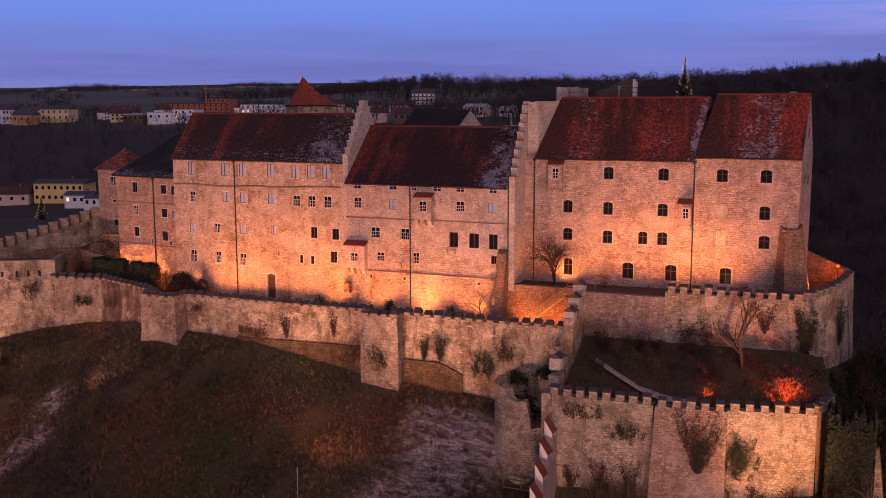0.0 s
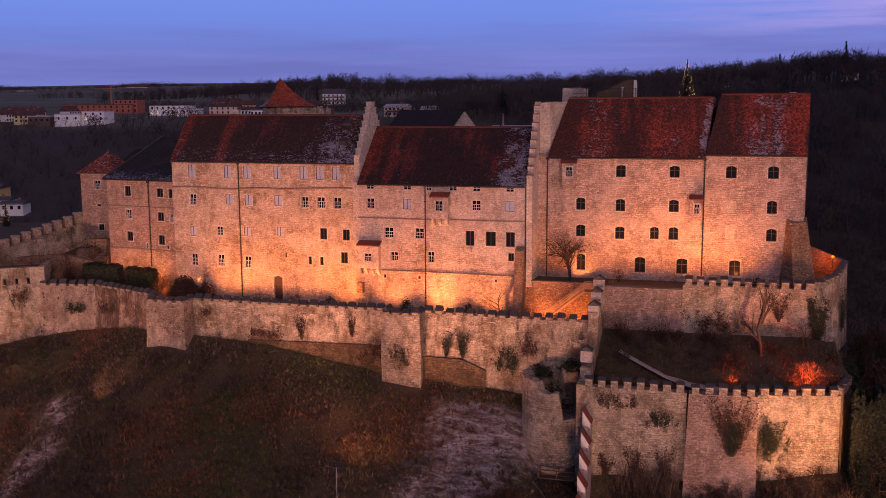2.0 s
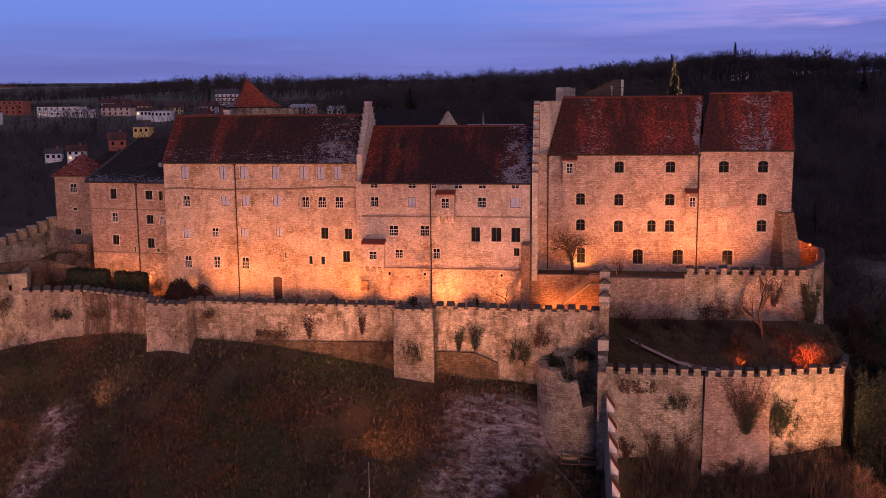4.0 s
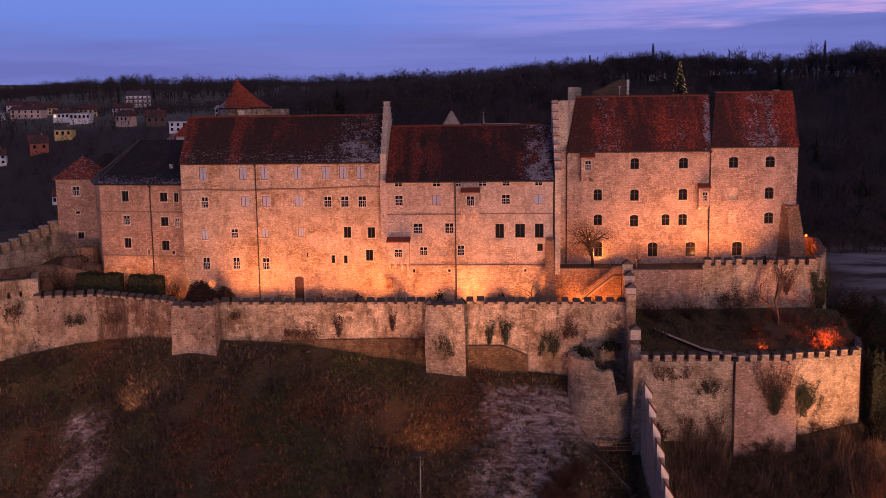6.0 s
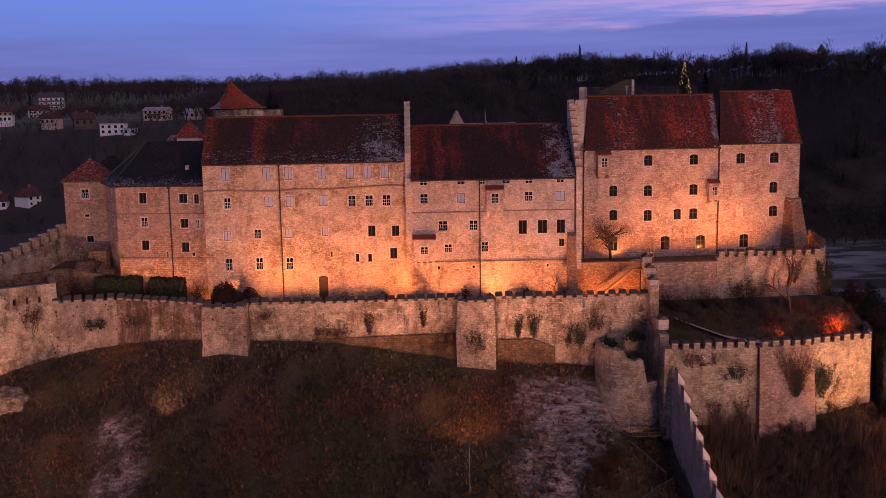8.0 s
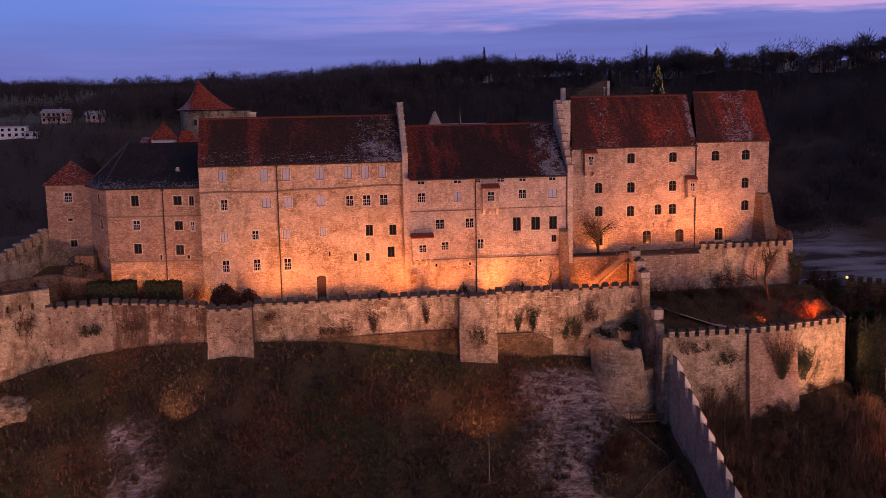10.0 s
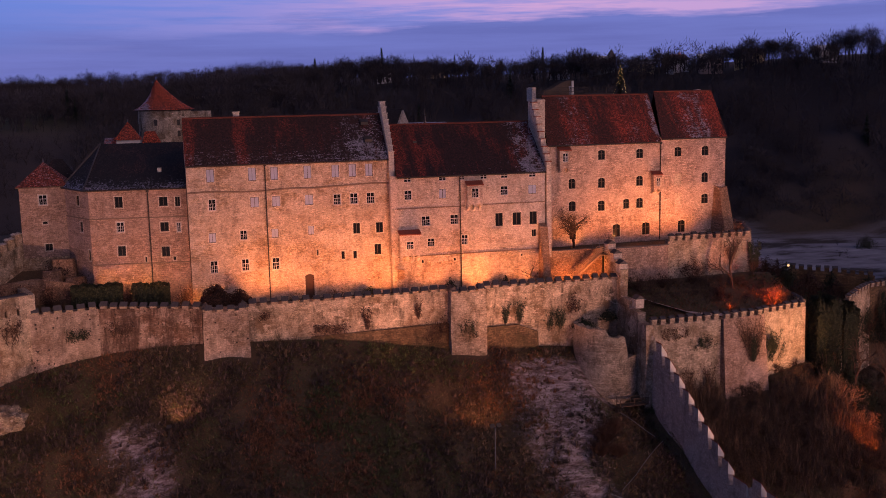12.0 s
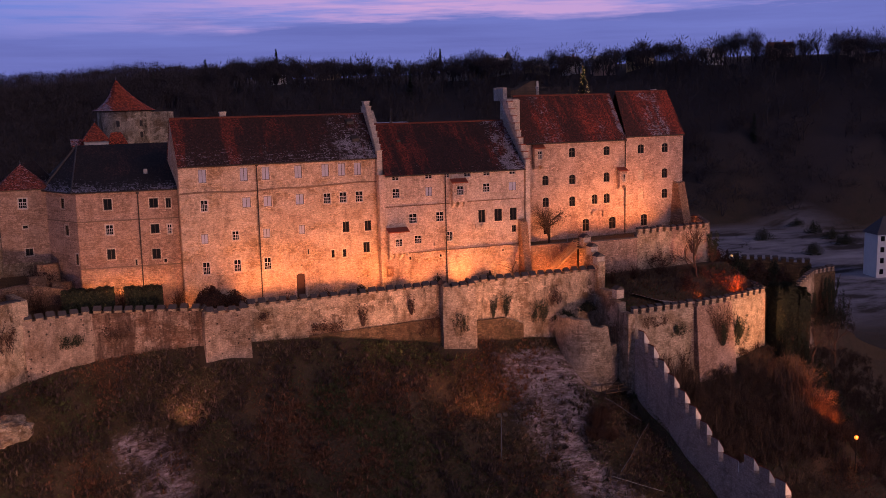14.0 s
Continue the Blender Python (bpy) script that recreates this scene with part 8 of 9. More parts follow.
    scatter("crest_woods", full, crest, WOOD_FAR, "full-crowned bare trees along the crest of the hill")
    scatter("far_woods", broad, far_hill, WOOD_LOW, "bare woods over the rounded hill behind the valley")
    scatter("thickets", small, low, WOOD_LOW, "low brown thickets and far tree belts")
    scatter("fir_woods", fir, firs, NEEDLES, "dark firs scattered through the bare woods")


def make_reeds():
    """Tall dead stems that stand in tufts at the foot of the bastion."""
    r = np.random.RandomState(37)
    n, per = 900, 34
    x, y = r.uniform(60.8, 96, n), -15.9 - r.rand(n) ** 1.4 * 17
    ok = (y < front_line(x) - 1.6) & (x > 61.2 + np.maximum(0, -20 - y) * 0.08) & ~((x > 67.5) & (x < 76.2) & (y > -17.8)) & (field(x, y, 71, 0.5) > -0.5)
    x, y = x[ok], y[ok]
    m = len(x)
    z = ground_height(x, y) - 0.1
    tall = r.uniform(1.2, 3.4, m) * np.where(field(x, y, 77, 0.35) > 0.3, 1.25, 0.8)
    root = np.stack([x[:, None] + r.normal(0, 0.35, (m, per)), y[:, None] + r.normal(0, 0.35, (m, per)), np.repeat(z[:, None], per, 1)], -1)
    tip = root + np.stack([r.normal(0, 0.22, (m, per)), r.normal(0, 0.22, (m, per)), np.ones((m, per))], -1) * (tall[:, None] * r.uniform(0.5, 1.0, (m, per)))[..., None]
    a = r.uniform(0, 6.283, (m, per))
    side = np.stack([np.cos(a), np.sin(a), np.zeros_like(a)], -1) * r.uniform(0.02, 0.045, (m, per))[..., None]
    v = np.stack([root - side, root + side, tip], 2).reshape(-1, 3)
    look_ = island("dead_stems", [(0, (0.050, 0.033, 0.024)), (0.6, (0.130, 0.086, 0.058)), (1, (0.24, 0.165, 0.11))])
    tagged(new("dead_stems", raw_mesh("dead_stems", v, np.arange(len(v)).reshape(-1, 3), look_)), "tall dead brown stems in tufts at the foot of the bastion", "undergrowth", kind="stuff")


make_undergrowth()
make_reeds()
WOOD_LOW = island("thicket_twigs", [(0, (0.036, 0.028, 0.029)), (0.6, (0.052, 0.040, 0.040)), (1, (0.066, 0.050, 0.048))])
make_woods()


# ---------------------------------------------------------------- small things of the castle
def wooden_stair():
    ob = thing("wooden_stair", (0, 0, 0), "timber stair with slatted rails up to the terrace", "stair")
    x0, x1, y0, y1, z0, z1 = 51.2, 55.9, -3.5, -2.3, -0.7, 3.1
    n = 20
    for y in (y0, y1 - 0.08):
        part("stringer", Shape().slab([(x0, y, z0 - 0.1), (x1, y, z1 - 0.1), (x1, y, z1 + 0.22), (x0, y, z0 + 0.22)], (0, 0.08, 0)), FRESH_WOOD, ob)
    tread = Shape().box(-0.15, 0.15, y0 + 0.08, y1 - 0.08, -0.02, 0.03).data("tread", FRESH_WOOD)
    for k in range(n):
        part("tread", tread, None, ob, at=pose(x0 + (x1 - x0) * (k + 0.5) / n, 0, z0 + (z1 - z0) * (k + 1) / n))
    part("landing", Shape().box(55.9, 57.0, y0, y1, 3.0, 3.12), FRESH_WOOD, ob)
    for y in (y0 + 0.02, y1 - 0.08):
        for k in range(6):
            x = x0 + 0.1 + (x1 - x0 - 0.2) * k / 5
            z = z0 + (z1 - z0) * (x - x0) / (x1 - x0)
            part("post", Shape().box(x - 0.04, x + 0.04, y, y + 0.07, z, z + 1.1), FRESH_WOOD, ob)
        for h in (0.45, 0.75, 1.05):
            part("rail", Shape().slab([(x0, y - 0.02, z0 + h), (x1, y - 0.02, z1 + h), (x1, y - 0.02, z1 + h + 0.09), (x0, y - 0.02, z0 + h + 0.09)], (0, 0.04, 0)), FRESH_WOOD, ob)
            part("rail", Shape().box(55.9, 57.0, y - 0.02, y + 0.02, z1 + h, z1 + h + 0.09), FRESH_WOOD, ob)
    return ob


wooden_stair()


def terrace_railing():
    ob = thing("terrace_railing", (55.6, -1.2, 3.86), "steel tube railing along the terrace edge", "railing")
    for k in range(4):
        part("post", Shape().tube((k * 1.1, 0, -0.3), (k * 1.1, 0, 1.05), 0.03, 0.03), RAIL, ob)
    for z in (0.55, 1.05):
        part("rail", Shape().tube((0, 0, z), (3.3, 0, z), 0.03, 0.03), RAIL, ob)


terrace_railing()


def floodlight_mast():
    gz = float(ground_height(33.0, -23.6))
    ob = thing("floodlight_mast", (33.0, -24.15, gz), "slim grey mast with two floodlights in the grass", "lamp")
    h = -13.0 - gz
    part("pole", Shape().tube((0, 0, -0.3), (0, 0, h), 0.08, 0.06, 8), ZINC, ob)
    part("bracket", Shape().box(-0.5, 0.5, -0.04, 0.04, h - 0.05, h + 0.03), PIPE, ob)
    for x in (-0.4, 0.4):
        part("lamp_head", moved(Shape().box(-0.30, 0.30, -0.34, -0.10, -0.20, 0.26), pose(x, 0.0, h + 0.1, -30, 0, 0)), PIPE, ob)


floodlight_mast()


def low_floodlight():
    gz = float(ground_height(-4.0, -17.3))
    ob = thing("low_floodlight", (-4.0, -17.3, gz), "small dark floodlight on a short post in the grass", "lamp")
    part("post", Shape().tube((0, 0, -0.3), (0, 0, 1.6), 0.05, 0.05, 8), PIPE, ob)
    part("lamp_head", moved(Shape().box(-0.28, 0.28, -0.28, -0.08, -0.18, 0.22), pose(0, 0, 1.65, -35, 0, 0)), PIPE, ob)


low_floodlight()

BULB = glowing("warm_bulb", (1.0, 0.60, 0.22), 0.85)


def lit_spruce(at, h, r, seed, label, bulbs):
    rng = random.Random(seed)
    ob = thing("christmas_tree", at, label, "tree", "lit spruces")
    part("trunk", Shape().tube((0, 0, -0.1), (0, 0, h), 0.09, 0.02, 6), BARK, ob)
    sh = Shape()
    for k in range(520):
        z = h * (0.06 + 0.94 * rng.random() ** 0.85)
        L = (1 - z / h) * r * rng.uniform(0.75, 1.15) + 0.06
        a = rng.uniform(0, math.tau)
        for j in range(2):
            b, w = a + rng.uniform(-0.15, 0.15), 0.10
            sh.add([(math.cos(b + 1.57) * w, math.sin(b + 1.57) * w, z), (-math.cos(b + 1.57) * w, -math.sin(b + 1.57) * w, z), (math.cos(b) * L, math.sin(b) * L, z - 0.22 * L + rng.uniform(-0.05, 0.1))], [(0, 1, 2)])
    part("needles", sh, NEEDLES, ob)
    bl = Shape()
    for k in range(bulbs):
        z = h * (0.04 + 0.95 * (k + rng.random()) / bulbs)
        L = (1 - z / h) * r * 1.0 + 0.05
        a = rng.uniform(0, math.tau)
        bl.cone(math.cos(a) * L, math.sin(a) * L, [(0.015, z - 0.035), (0.036, z), (0.015, z + 0.035)], 5)
    tagged(part("fairy_lights", bl, BULB, ob, "string of warm white lights"), kind="stuff")


lit_spruce((66.0, 11.6, 25.25), 4.9, 1.05, 3, "spruce hung with warm lights on the roof terrace", 75)
lit_spruce((-49.0, 24.5, 3.4), 4.8, 1.5, 4, "spruce hung with warm lights in the outer court", 70)


def street_lamp():
    gz = float(ground_height(81.6, -32.7))
    ob = thing("street_lamp", (81.6, -32.7, gz), "glowing orange path lamp among the scrub", "lamp")
    h = -20.9 - gz
    part("pole", Shape().tube((0, 0, -0.2), (0, 0, h), 0.06, 0.05, 8), PIPE, ob)
    part("globe", Shape().cone(0, 0, [(0.05, h), (0.22, h + 0.10), (0.28, h + 0.28), (0.22, h + 0.46), (0.05, h + 0.55)], 12), glowing("sodium_globe", (1.0, 0.30, 0.05), 1.8), ob, "glowing orange globe", True)
    d = bpy.data.lights.new("lamp_light", "POINT")
    d.energy, d.color, d.shadow_soft_size = 350, SODIUM, 0.3
    new("lamp_light", d).location = (81.6, -33.2, -20.2)


street_lamp()


def ridge_lamp():
    gz = float(ground_height(100.1, 15.9))
    ob = thing("street_lamp", (100.1, 15.9, gz), "small glowing lamp on a post beside the outwork wall", "lamp")
    h = -4.5 - gz
    part("pole", Shape().tube((0, 0, -0.2), (0, 0, h), 0.05, 0.04, 8), PIPE, ob)
    part("globe", Shape().cone(0, 0, [(0.04, h), (0.18, h + 0.08), (0.22, h + 0.22), (0.18, h + 0.36), (0.04, h + 0.44)], 10), glowing("warm_globe", (1.0, 0.50, 0.20), 2.0), ob, "glowing warm globe")


ridge_lamp()


def wall_lantern():
    ob = thing("wall_lantern", (84.2, 13.4, 4.4), "small glowing orange lantern on the terrace wall", "lamp")
    part("bracket", Shape().tube((0, 0, 0), (0, 0, 1.3), 0.04, 0.04), PIPE, ob)
    part("globe", Shape().cone(0, 0, [(0.04, 1.3), (0.15, 1.4), (0.15, 1.55), (0.04, 1.65)], 10), glowing("red_globe", (1.0, 0.17, 0.03), 1.6), ob, "glowing orange globe")
    d = bpy.data.lights.new("lamp_light", "POINT")
    d.energy, d.color, d.shadow_soft_size = 260, (1.0, 0.16, 0.03), 0.15
    new("lamp_light", d).location = (83.8, 12.9, 5.9)


wall_lantern()


def hill_fence(name, pts, label):
    ob = thing(name, (0, 0, 0), label, "fence", "path fences")
    prev = None
    for (xa, ya), (xb, yb) in zip(pts, pts[1:]):
        n = max(1, round(math.hypot(xb - xa, yb - ya) / 1.6))
        for k in range(n + (1 if (xb, yb) == pts[-1] else 0)):
            x, y = xa + (xb - xa) * k / n, ya + (yb - ya) * k / n
            z = float(ground_height(x, y))
            part("post", Shape().tube((x, y, z - 0.3), (x, y, z + 1.0), 0.05, 0.05, 5), OLD_WOOD, ob)
            if prev:
                for h in (0.5, 0.92):
                    part("rail", Shape().tube((prev[0], prev[1], prev[2] + h), (x, y, z + h), 0.04, 0.04, 5), RAIL if h > 0.6 else OLD_WOOD, ob)
            prev = (x, y, z)


hill_fence("path_fence", [(52.6, -16.3), (54.5, -18.0), (56.3, -19.6)], "weathered timber fence along the hillside steps")
hill_fence("path_fence", [(57.0, -20.3), (54.0, -23.0), (50.5, -26.0), (47.6, -28.1)], "weathered timber fence along the hillside steps")
hill_fence("path_fence", [(45.8, -28.5), (49.4, -30.0), (52.0, -31.0)], "weathered timber fence along the hillside steps")


def hill_steps():
    ob = thing("hill_steps", (0, 0, 0), "timber steps laid in the hillside path", "steps")
    for k in range(26):
        u = k / 25
        x, y = 56.4 - 8.4 * u, -20.6 - 8.2 * u
        z = float(ground_height(x, y))
        part("step", Shape().box(-0.7, 0.7, -0.15, 0.15, -0.05, 0.10), OLD_WOOD, ob, at=pose(x, y, z + 0.03, 0, 0, 44))
    return ob


hill_steps()


def footbridge():
    ob = thing("footbridge", (54.6, -15.4, -15.2), "small dark timber bridge to the tower door", "bridge")
    part("deck", Shape().box(-1.6, 2.6, -0.6, 0.6, 0, 0.1), OLD_WOOD, ob)
    for y in (-0.55, 0.55):
        for z in (0.5, 1.0):
            part("rail", Shape().tube((-1.6, y, z), (2.6, y, z), 0.04, 0.04, 5), OLD_WOOD, ob)
        for x in (-1.5, 0.5, 2.5):
            part("post", Shape().box(x - 0.05, x + 0.05, y - 0.05, y + 0.05, 0.0, 1.05), OLD_WOOD, ob)


footbridge()


def rock(at, r, seed, label, flat=0.6):
    bm = bmesh.new()
    bmesh.ops.create_icosphere(bm, subdivisions=4, radius=r)
    for v in bm.verts:
        n = noise.noise(v.co * 0.9 + Vector((seed, 0, 0))) * 0.35 + noise.noise(v.co * 2.7 + Vector((0, seed, 0))) * 0.16
        v.co *= 1 + n
        v.co.z = round(v.co.z * flat * 3) / 3 * 0.75 + v.co.z * flat * 0.25
    me = bpy.data.meshes.new("rock")
    bm.to_mesh(me)
    bm.free()
    me.materials.append(CURTAIN)
    ob = new("rock", me)
    ob.matrix_world = pose(*at)
    tagged(ob, label, "rock")


rock((-22.0, -14.8, -9.2), 2.4, 3.0, "layered pale rock outcrop in the slope")


def terrace_path():
    pts = [(60.5, -6.6), (63.0, -8.2), (66.0, -10.0), (68.5, -11.6), (72.0, -12.3)]
    sh = Shape()
    for (xa, ya), (xb, yb) in zip(pts, pts[1:]):
        for k in range(6):
            q = [(xa + (xb - xa) * (k + e) / 6, ya + (yb - ya) * (k + e) / 6) for e in (0, 1)]
            sh.add([(x, y + o, float(ground_height(x, y)) + 0.2) for x, y in q for o in (-0.95, 0.95)], [(0, 2, 3, 1)])
    solo("footpath", sh, plain("pale_gravel", (0.58, 0.47, 0.41), 0.95, 0, 0.35, 3.0, 0.4), "pale gravel footpath across the lower terrace", "path", kind="structure")


terrace_path()
solo("court_cross", Shape().box(-0.09, 0.09, -0.09, 0.09, 0, 22.4).box(-0.35, 0.35, -0.06, 0.06, 21.6, 21.75), PIPE, "dark slender mast in the inner court", "mast", (38.5, 27.0, 1.4))


# ---------------------------------------------------------------- the town
WALLS = {k: plain("plaster_" + k, c, 0.9, 0, 0.12, 1.0, 0.05) for k, c in (("cream", (0.72, 0.60, 0.36)), ("white", (0.86, 0.86, 0.86)), ("ochre", (0.62, 0.38, 0.18)), ("pink", (0.72, 0.56, 0.48)), ("brick", (0.40, 0.14, 0.09)), ("dark", (0.14, 0.10, 0.08)), ("yellow", (0.85, 0.62, 0.25)))}
SLATE = plain("grey_roofing", (0.10, 0.09, 0.10), 0.8, 0, 0.3)
SNOWROOF = plain("rimed_roofing", (0.50, 0.50, 0.54), 0.8, 0, 0.2)
LIT_PANE = glowing("lit_window", (1.0, 0.72, 0.38), 1.0)


def house(x, y, w, d, h, rh, turn, wall, roof, label, rows=2, cols=4, lit=0, z=None, flat=False, base=4.0, hip=0.0):
    if -215 < x < -80 and y > 240:
        w, d, h, rh = 0.66 * w, 0.7 * d, 0.8 * h, 0.8 * rh
    gz = float(ground_height(x, y)) if z is None else z
    ob = thing("house", (x, y, gz), label, "house", "houses of the town", turn=turn)
    hw, hd = w / 2, d / 2
    wins = []
    for r in range(rows):
        for c in range(cols):
            cx = -hw + w * (c + 0.5) / cols
            cz = h * (r + 0.55) / rows
            ww, wh = min(0.6, w / cols * 0.3), min(0.75, h / rows * 0.28)
            wins.append((cx - ww, cx + ww, cz - wh, cz + wh))
    part("wall_shell", Shape().facade(-hw, hw, -base, h, -hd, 0.4, wins).box(-hw, -hw + 0.4, -hd + 0.4, hd, -base, h).box(hw - 0.4, hw, -hd + 0.4, hd, -base, h).box(-hw + 0.4, hw - 0.4, hd - 0.4, hd, -base, h), WALLS[wall], ob)
    for k, (a, b, c, e) in enumerate(wins):
        part("window", Shape().box(a, b, -hd + 0.12, -hd + 0.2, c, e), LIT_PANE if k < lit else GLASS, ob)
    o = 0.6
    if flat:
        part("roof", Shape().box(-hw - 0.2, hw + 0.2, -hd - 0.2, hd + 0.2, h + 0.005, h + 0.5), roof, ob)
    else:
        part("roof", Shape().add([(-hw - o, -hd - o, h - 0.2), (hw + o, -hd - o, h - 0.2), (hw + o, hd + o, h - 0.2), (-hw - o, hd + o, h - 0.2), (-hw - o + hip, 0, h + rh), (hw + o - hip, 0, h + rh)],
                                 [(0, 1, 5, 4), (2, 3, 4, 5), (3, 0, 4), (1, 2, 5), (3, 2, 1, 0)]), roof, ob)
        part("chimney", Shape().box(hw * 0.3, hw * 0.3 + 0.8, -0.2, 0.7, h + rh * 0.4, h + rh + 1.0), WALLS["brick"], ob)
    return ob


G1, G2, G3 = "white rendered house with grey roof on the plateau", "town house with dark tiled roof", "long low building in the town"
for args in (
        (-394, 388, 20, 11, 7.5, 2.6, 12, "cream", SLATE, "cream apartment block with dark roof", 2, 5), (-424, 372, 9, 9, 7.5, 3.5, 80, "white", SLATE, G1), (-403, 369, 14, 9, 5.0, 3.0, 10, "ochre", SLATE, "ochre house with grey roof", 1, 3),
        (-418, 392, 20, 10, 6.0, 2.8, 8, "white", SLATE, G1), (-376, 411, 8, 8, 4.5, 3.0, 75, "white", TILE_TOWN, G1), (-358, 411, 12, 9, 4.5, 3.0, 15, "white", TILE_TOWN, G1), (-366, 425, 10, 9, 5, 3, 60, "pink", TILE_TOWN, G2),
        (-350, 395, 11, 9, 4.5, 3.0, 30, "cream", TILE_TOWN, G2), (-385, 430, 12, 9, 5.0, 3.0, 20, "white", TILE_TOWN, G1), (-340, 425, 9, 8, 5.5, 3.4, 85, "white", TILE_TOWN, G1)):
    house(*args)
house(-305, 382, 16, 14, 4.6, 1, 8, "white", SNOWROOF, "white hall with shallow roof", 1, 3, 0, None, True)
house(-290, 385, 14, 12, 5.4, 1, 8, "white", SNOWROOF, "white hall with shallow roof", 2, 3, 1, None, True)
house(-322, 378, 14, 12, 4.2, 1, 8, "dark", SNOWROOF, "grey hall with pale roof", 1, 4, 0, None, True)
house(-372, 503, 54, 14, 5.5, 1, 6, "brick", TILE_TOWN, "long red building under construction", 2, 12, 0, None, True)
house(-352, 508, 18, 12, 9.0, 1, 6, "brick", TILE_TOWN, "red building shell on the site", 3, 5, 0, None, True)
house(-303, 486, 28, 13, 6.4, 1, 6, "white", TILE_TOWN, "white apartment block with red balconies", 2, 7, 2, None, True)
house(-280, 470, 15, 10, 4.5, 1, 10, "white", SNOWROOF, "white low annexe with rimed roof", 1, 4, 1, None, True)
house(-270, 500, 20, 10, 5.5, 2.4, 4, "pink", TILE_TOWN, G2, 2, 5)
for fx, fy, w, h in ((-1405, 2097, 55, 8), (-1363, 1903, 48, 6), (-1438, 1723, 34, 6), (-1090, 2010, 30, 6), (-800, 1700, 30, 6), (-2236, 2235, 26, 5), (-2074, 2147, 30, 5)):
    house(fx, fy, w, 16, h, 7 if w > 38 else 2, 18, "white" if (fx + fy) % 2 else "pink", TILE_TOWN, "distant farmstead with broad roof on the plateau", 1, 6, 0, None, False, 8)
ch = house(-262, 672, 18, 14, 9.5, 4.0, 16, "white", SLATE, "large white chalet with wide eaves and timber balconies", 3, 5)
for z in (3.0, 6.2):
    part("balcony", Shape().box(-9.3, 9.3, -8.3, -7.02, z, z + 1.0), OLD_WOOD, ch)
house(-112, 333, 17, 10, 5.6, 1, 6, "white", SNOWROOF, "flat-roofed white modern house", 2, 4, 0, 12.2, True)
house(-104, 331, 9, 8, 3.0, 1, 6, "white", SNOWROOF, "low white garage wing", 1, 2, 0, 12.0, True)
pk = house(-108, 397, 19, 11, 6.4, 2.0, -10, "pink", SNOWROOF, "pink villa with balconies and frosted roof", 2, 5)
part("balcony", Shape().box(-4, 3.4, -4.9, -3.88, 2.3, 3.1), OLD_WOOD, pk)
house(-88, 392, 12, 9, 4.0, 2.4, -8, "pink", SNOWROOF, "pink side wing of the villa", 1, 3)
house(-132, 352, 14, 10, 4.2, 4.0, 25, "dark", TILE_TOWN, "dark timber house with steep roof", 1, 3)
house(-150, 360, 12, 9, 4.0, 3.6, -20, "pink", TILE_TOWN, G2, 1, 3)
house(-168, 330, 12, 9, 4.8, 1.2, 5, "yellow", SLATE, "yellow house with low roof", 1, 3)
house(-172, 311, 12, 9, 4.6, 4.4, 30, "brick", TILE_TOWN, "red brick house on the slope", 1, 2)
house(-184, 296, 12, 9, 5.2, 3.2, 22, "white", TILE_TOWN, "white gabled house on the slope", 2, 3, 1)
house(-196, 297, 11, 9, 4.0, 2.6, 22, "white", SLATE, G1, 1, 3)
house(-184, 385, 16, 9, 3.8, 1, 8, "white", SNOWROOF, G3, 1, 5, 0, None, True)
house(-198, 396, 16, 9, 4.2, 2.2, 8, "white", TILE_TOWN, G3, 1, 5, 1)
house(-308, 583, 11, 9, 5.5, 3.4, 70, "white", TILE_TOWN, G1)
house(-285, 560, 11, 9, 5.0, 3.2, 15, "cream", TILE_TOWN, G2)
house(-330, 600, 12, 9, 5.0, 3.2, 25, "white", TILE_TOWN, G1)
house(-240, 520, 12, 9, 5.0, 3.2, 35, "cream", TILE_TOWN, G2)
house(-225, 545, 12, 9, 5.0, 3.2, 5, "white", TILE_TOWN, G1)
house(-122, 252, 11, 9, 5.0, 4.0, 70, "white", TILE_TOWN, "white gabled cottage in the valley", 2, 2)
house(-133, 250, 12, 9, 4.0, 3.4, 10, "white", TILE_TOWN, "white cottage with long roof in the valley", 1, 4)
yl = house(-233, 222, 22, 13, 8.2, 1.6, 18, "yellow", SLATE, "big yellow building with rows of windows", 2, 8, 0, -17.5)
house(-216, 214, 12, 9, 4.4, 1.2, 18, "white", SLATE, "white house with dark flat roof", 1, 4, 1, -17.5)
house(-206, 212, 9, 8, 3.4, 1.0, 18, "white", SLATE, "white low house below the castle", 1, 3, 0, -17.5)
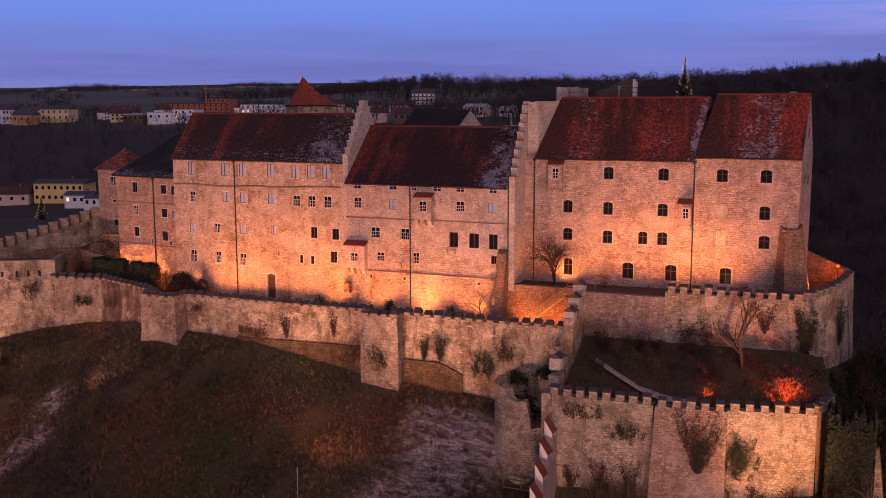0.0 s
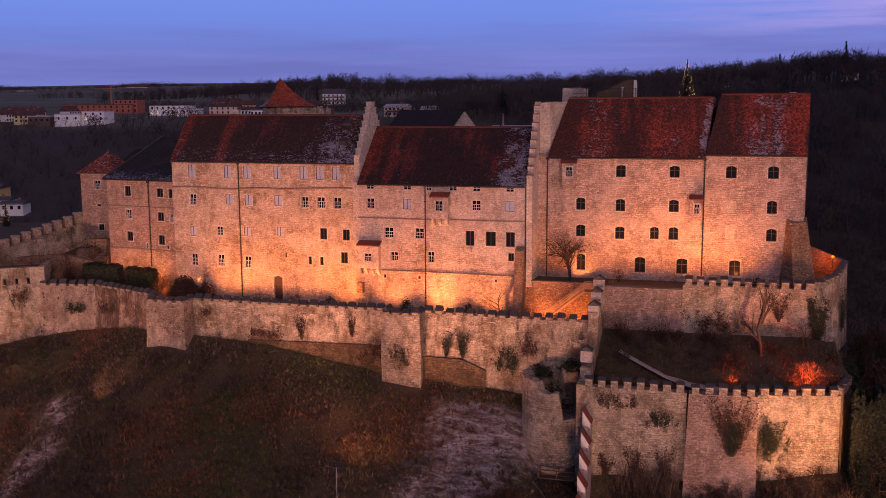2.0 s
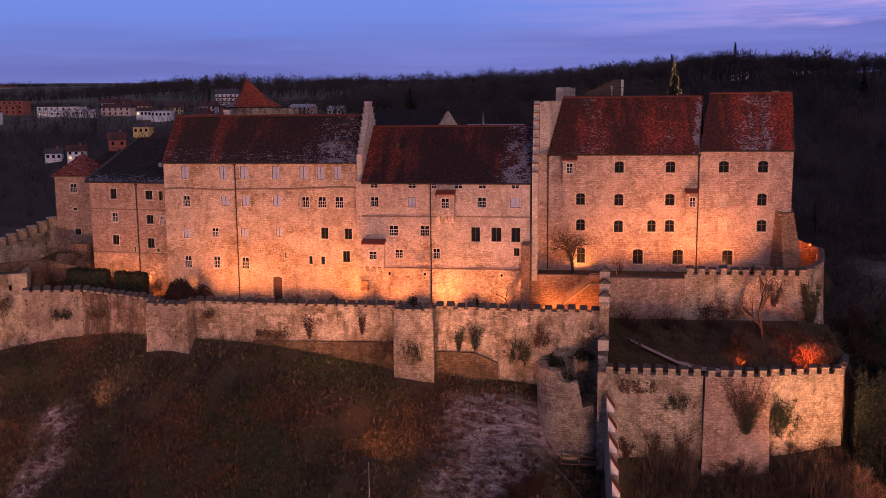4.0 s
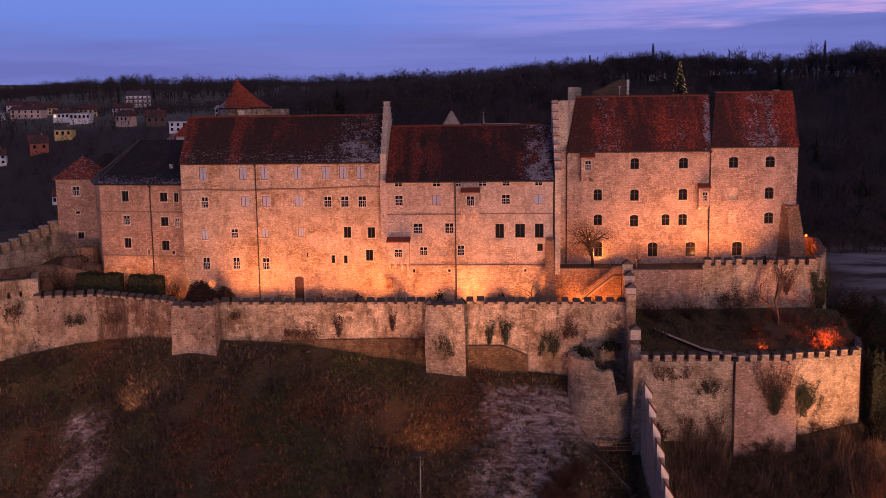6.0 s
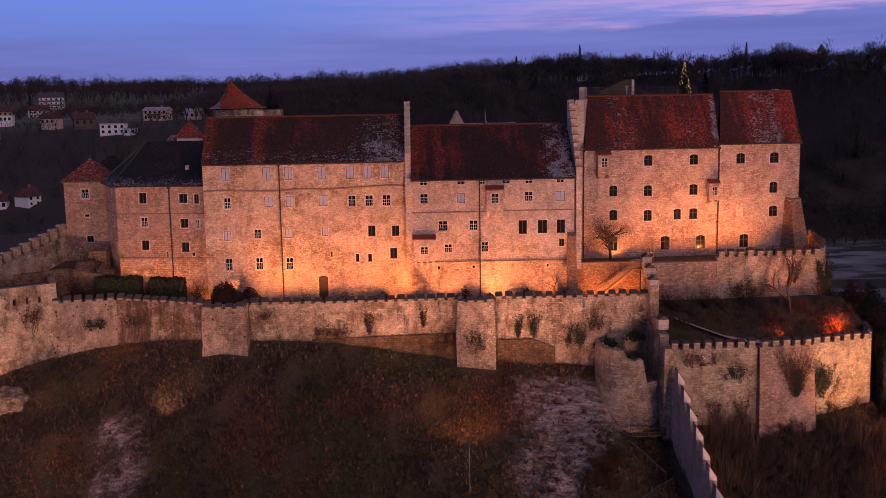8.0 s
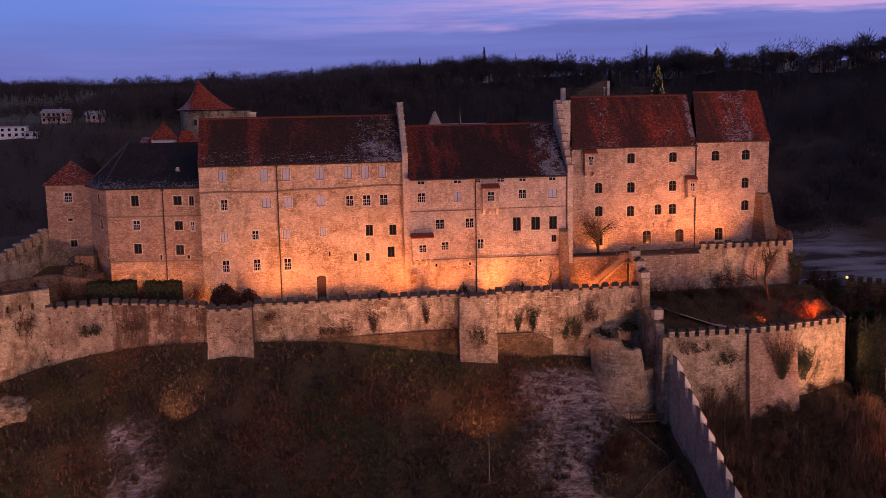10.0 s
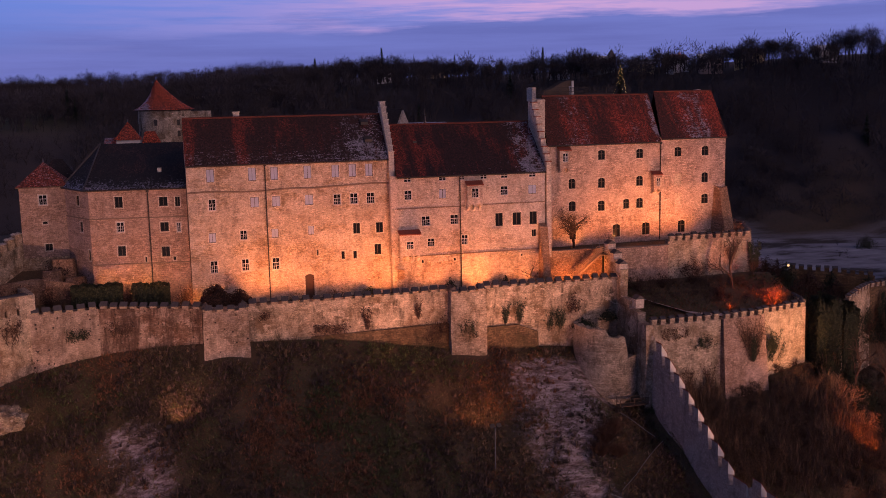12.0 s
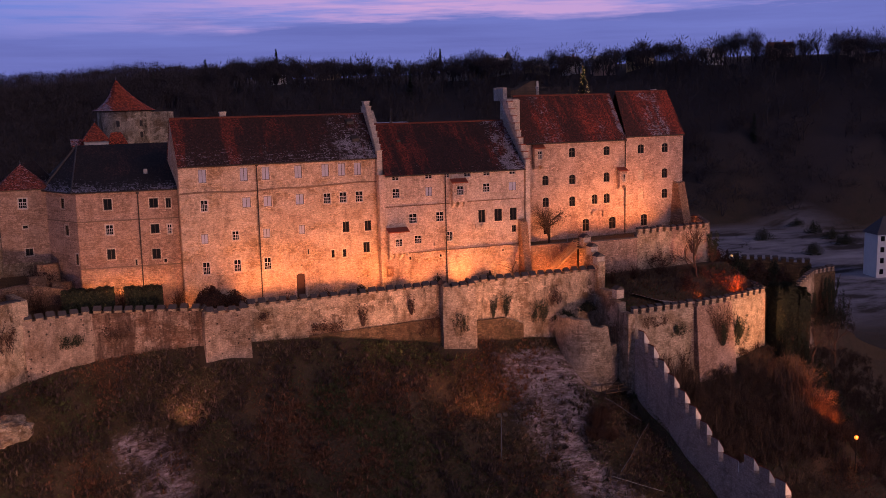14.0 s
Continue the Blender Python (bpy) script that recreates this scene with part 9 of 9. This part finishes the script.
house(-250, 210, 14, 9, 4.4, 3.0, 30, "pink", TILE_TOWN, G2, 1, 3, 0, -18)
house(207.3, 76.6, 15, 6.8, 12.4, 4.6, -15.8, "white", SLATE, "tall white riverside house with grey hipped roof", 4, 5, 0, -27, hip=4.0)
for k, (hx, hy) in enumerate(((204, 374), (214, 364), (236, 341), (250, 330), (262, 318), (276, 305), (300, 279), (322, 255), (150, 438), (128, 468), (20, 500), (-10, 500), (60, 520), (345, 232), (372, 205))):
    house(hx, hy, 9 + k % 3 * 2, 8, 3.6 + k % 2, 2.6, -45 + (k * 37) % 60, ("white", "pink", "cream")[k % 3], TILE_TOWN if k % 2 else SNOWROOF, "small house at the wooded plateau edge", 1, 3)


def village_church():
    ob = thing("church", (224, 352, float(ground_height(224, 352))), "small white village church with pointed tower", "church")
    part("nave", Shape().box(-9, -1.8, -3.5, 3.5, -1, 5.5), WALLS["white"], ob)
    part("roof", Shape().add([(-9.4, -3.9, 5.3), (-1.4, -3.9, 5.3), (-1.4, 3.9, 5.3), (-9.4, 3.9, 5.3), (-9.4, 0, 9), (-1.4, 0, 9)], [(0, 1, 5, 4), (2, 3, 4, 5), (3, 0, 4), (1, 2, 5), (3, 2, 1, 0)]), SNOWROOF, ob)
    part("tower", Shape().box(-1.8, 1.8, -1.8, 1.8, -1, 8.5), WALLS["white"], ob)
    part("spire", Shape().add([(-2, -2, 8.5), (2, -2, 8.5), (2, 2, 8.5), (-2, 2, 8.5), (0, 0, 12.5)], [(0, 1, 4), (1, 2, 4), (2, 3, 4), (3, 0, 4), (3, 2, 1, 0)]), SLATE, ob)


village_church()


def crane():
    ob = thing("tower_crane", (-372, 515, float(ground_height(-372, 515))), "orange tower crane over the building site", "crane")
    m = plain("crane_orange", (0.55, 0.16, 0.04), 0.6)
    part("mast", Shape().box(-0.35, 0.35, -0.35, 0.35, 0, 19.5), m, ob)
    part("jib", Shape().box(-4, 8, -0.2, 0.2, 18.7, 19.1), m, ob)


crane()
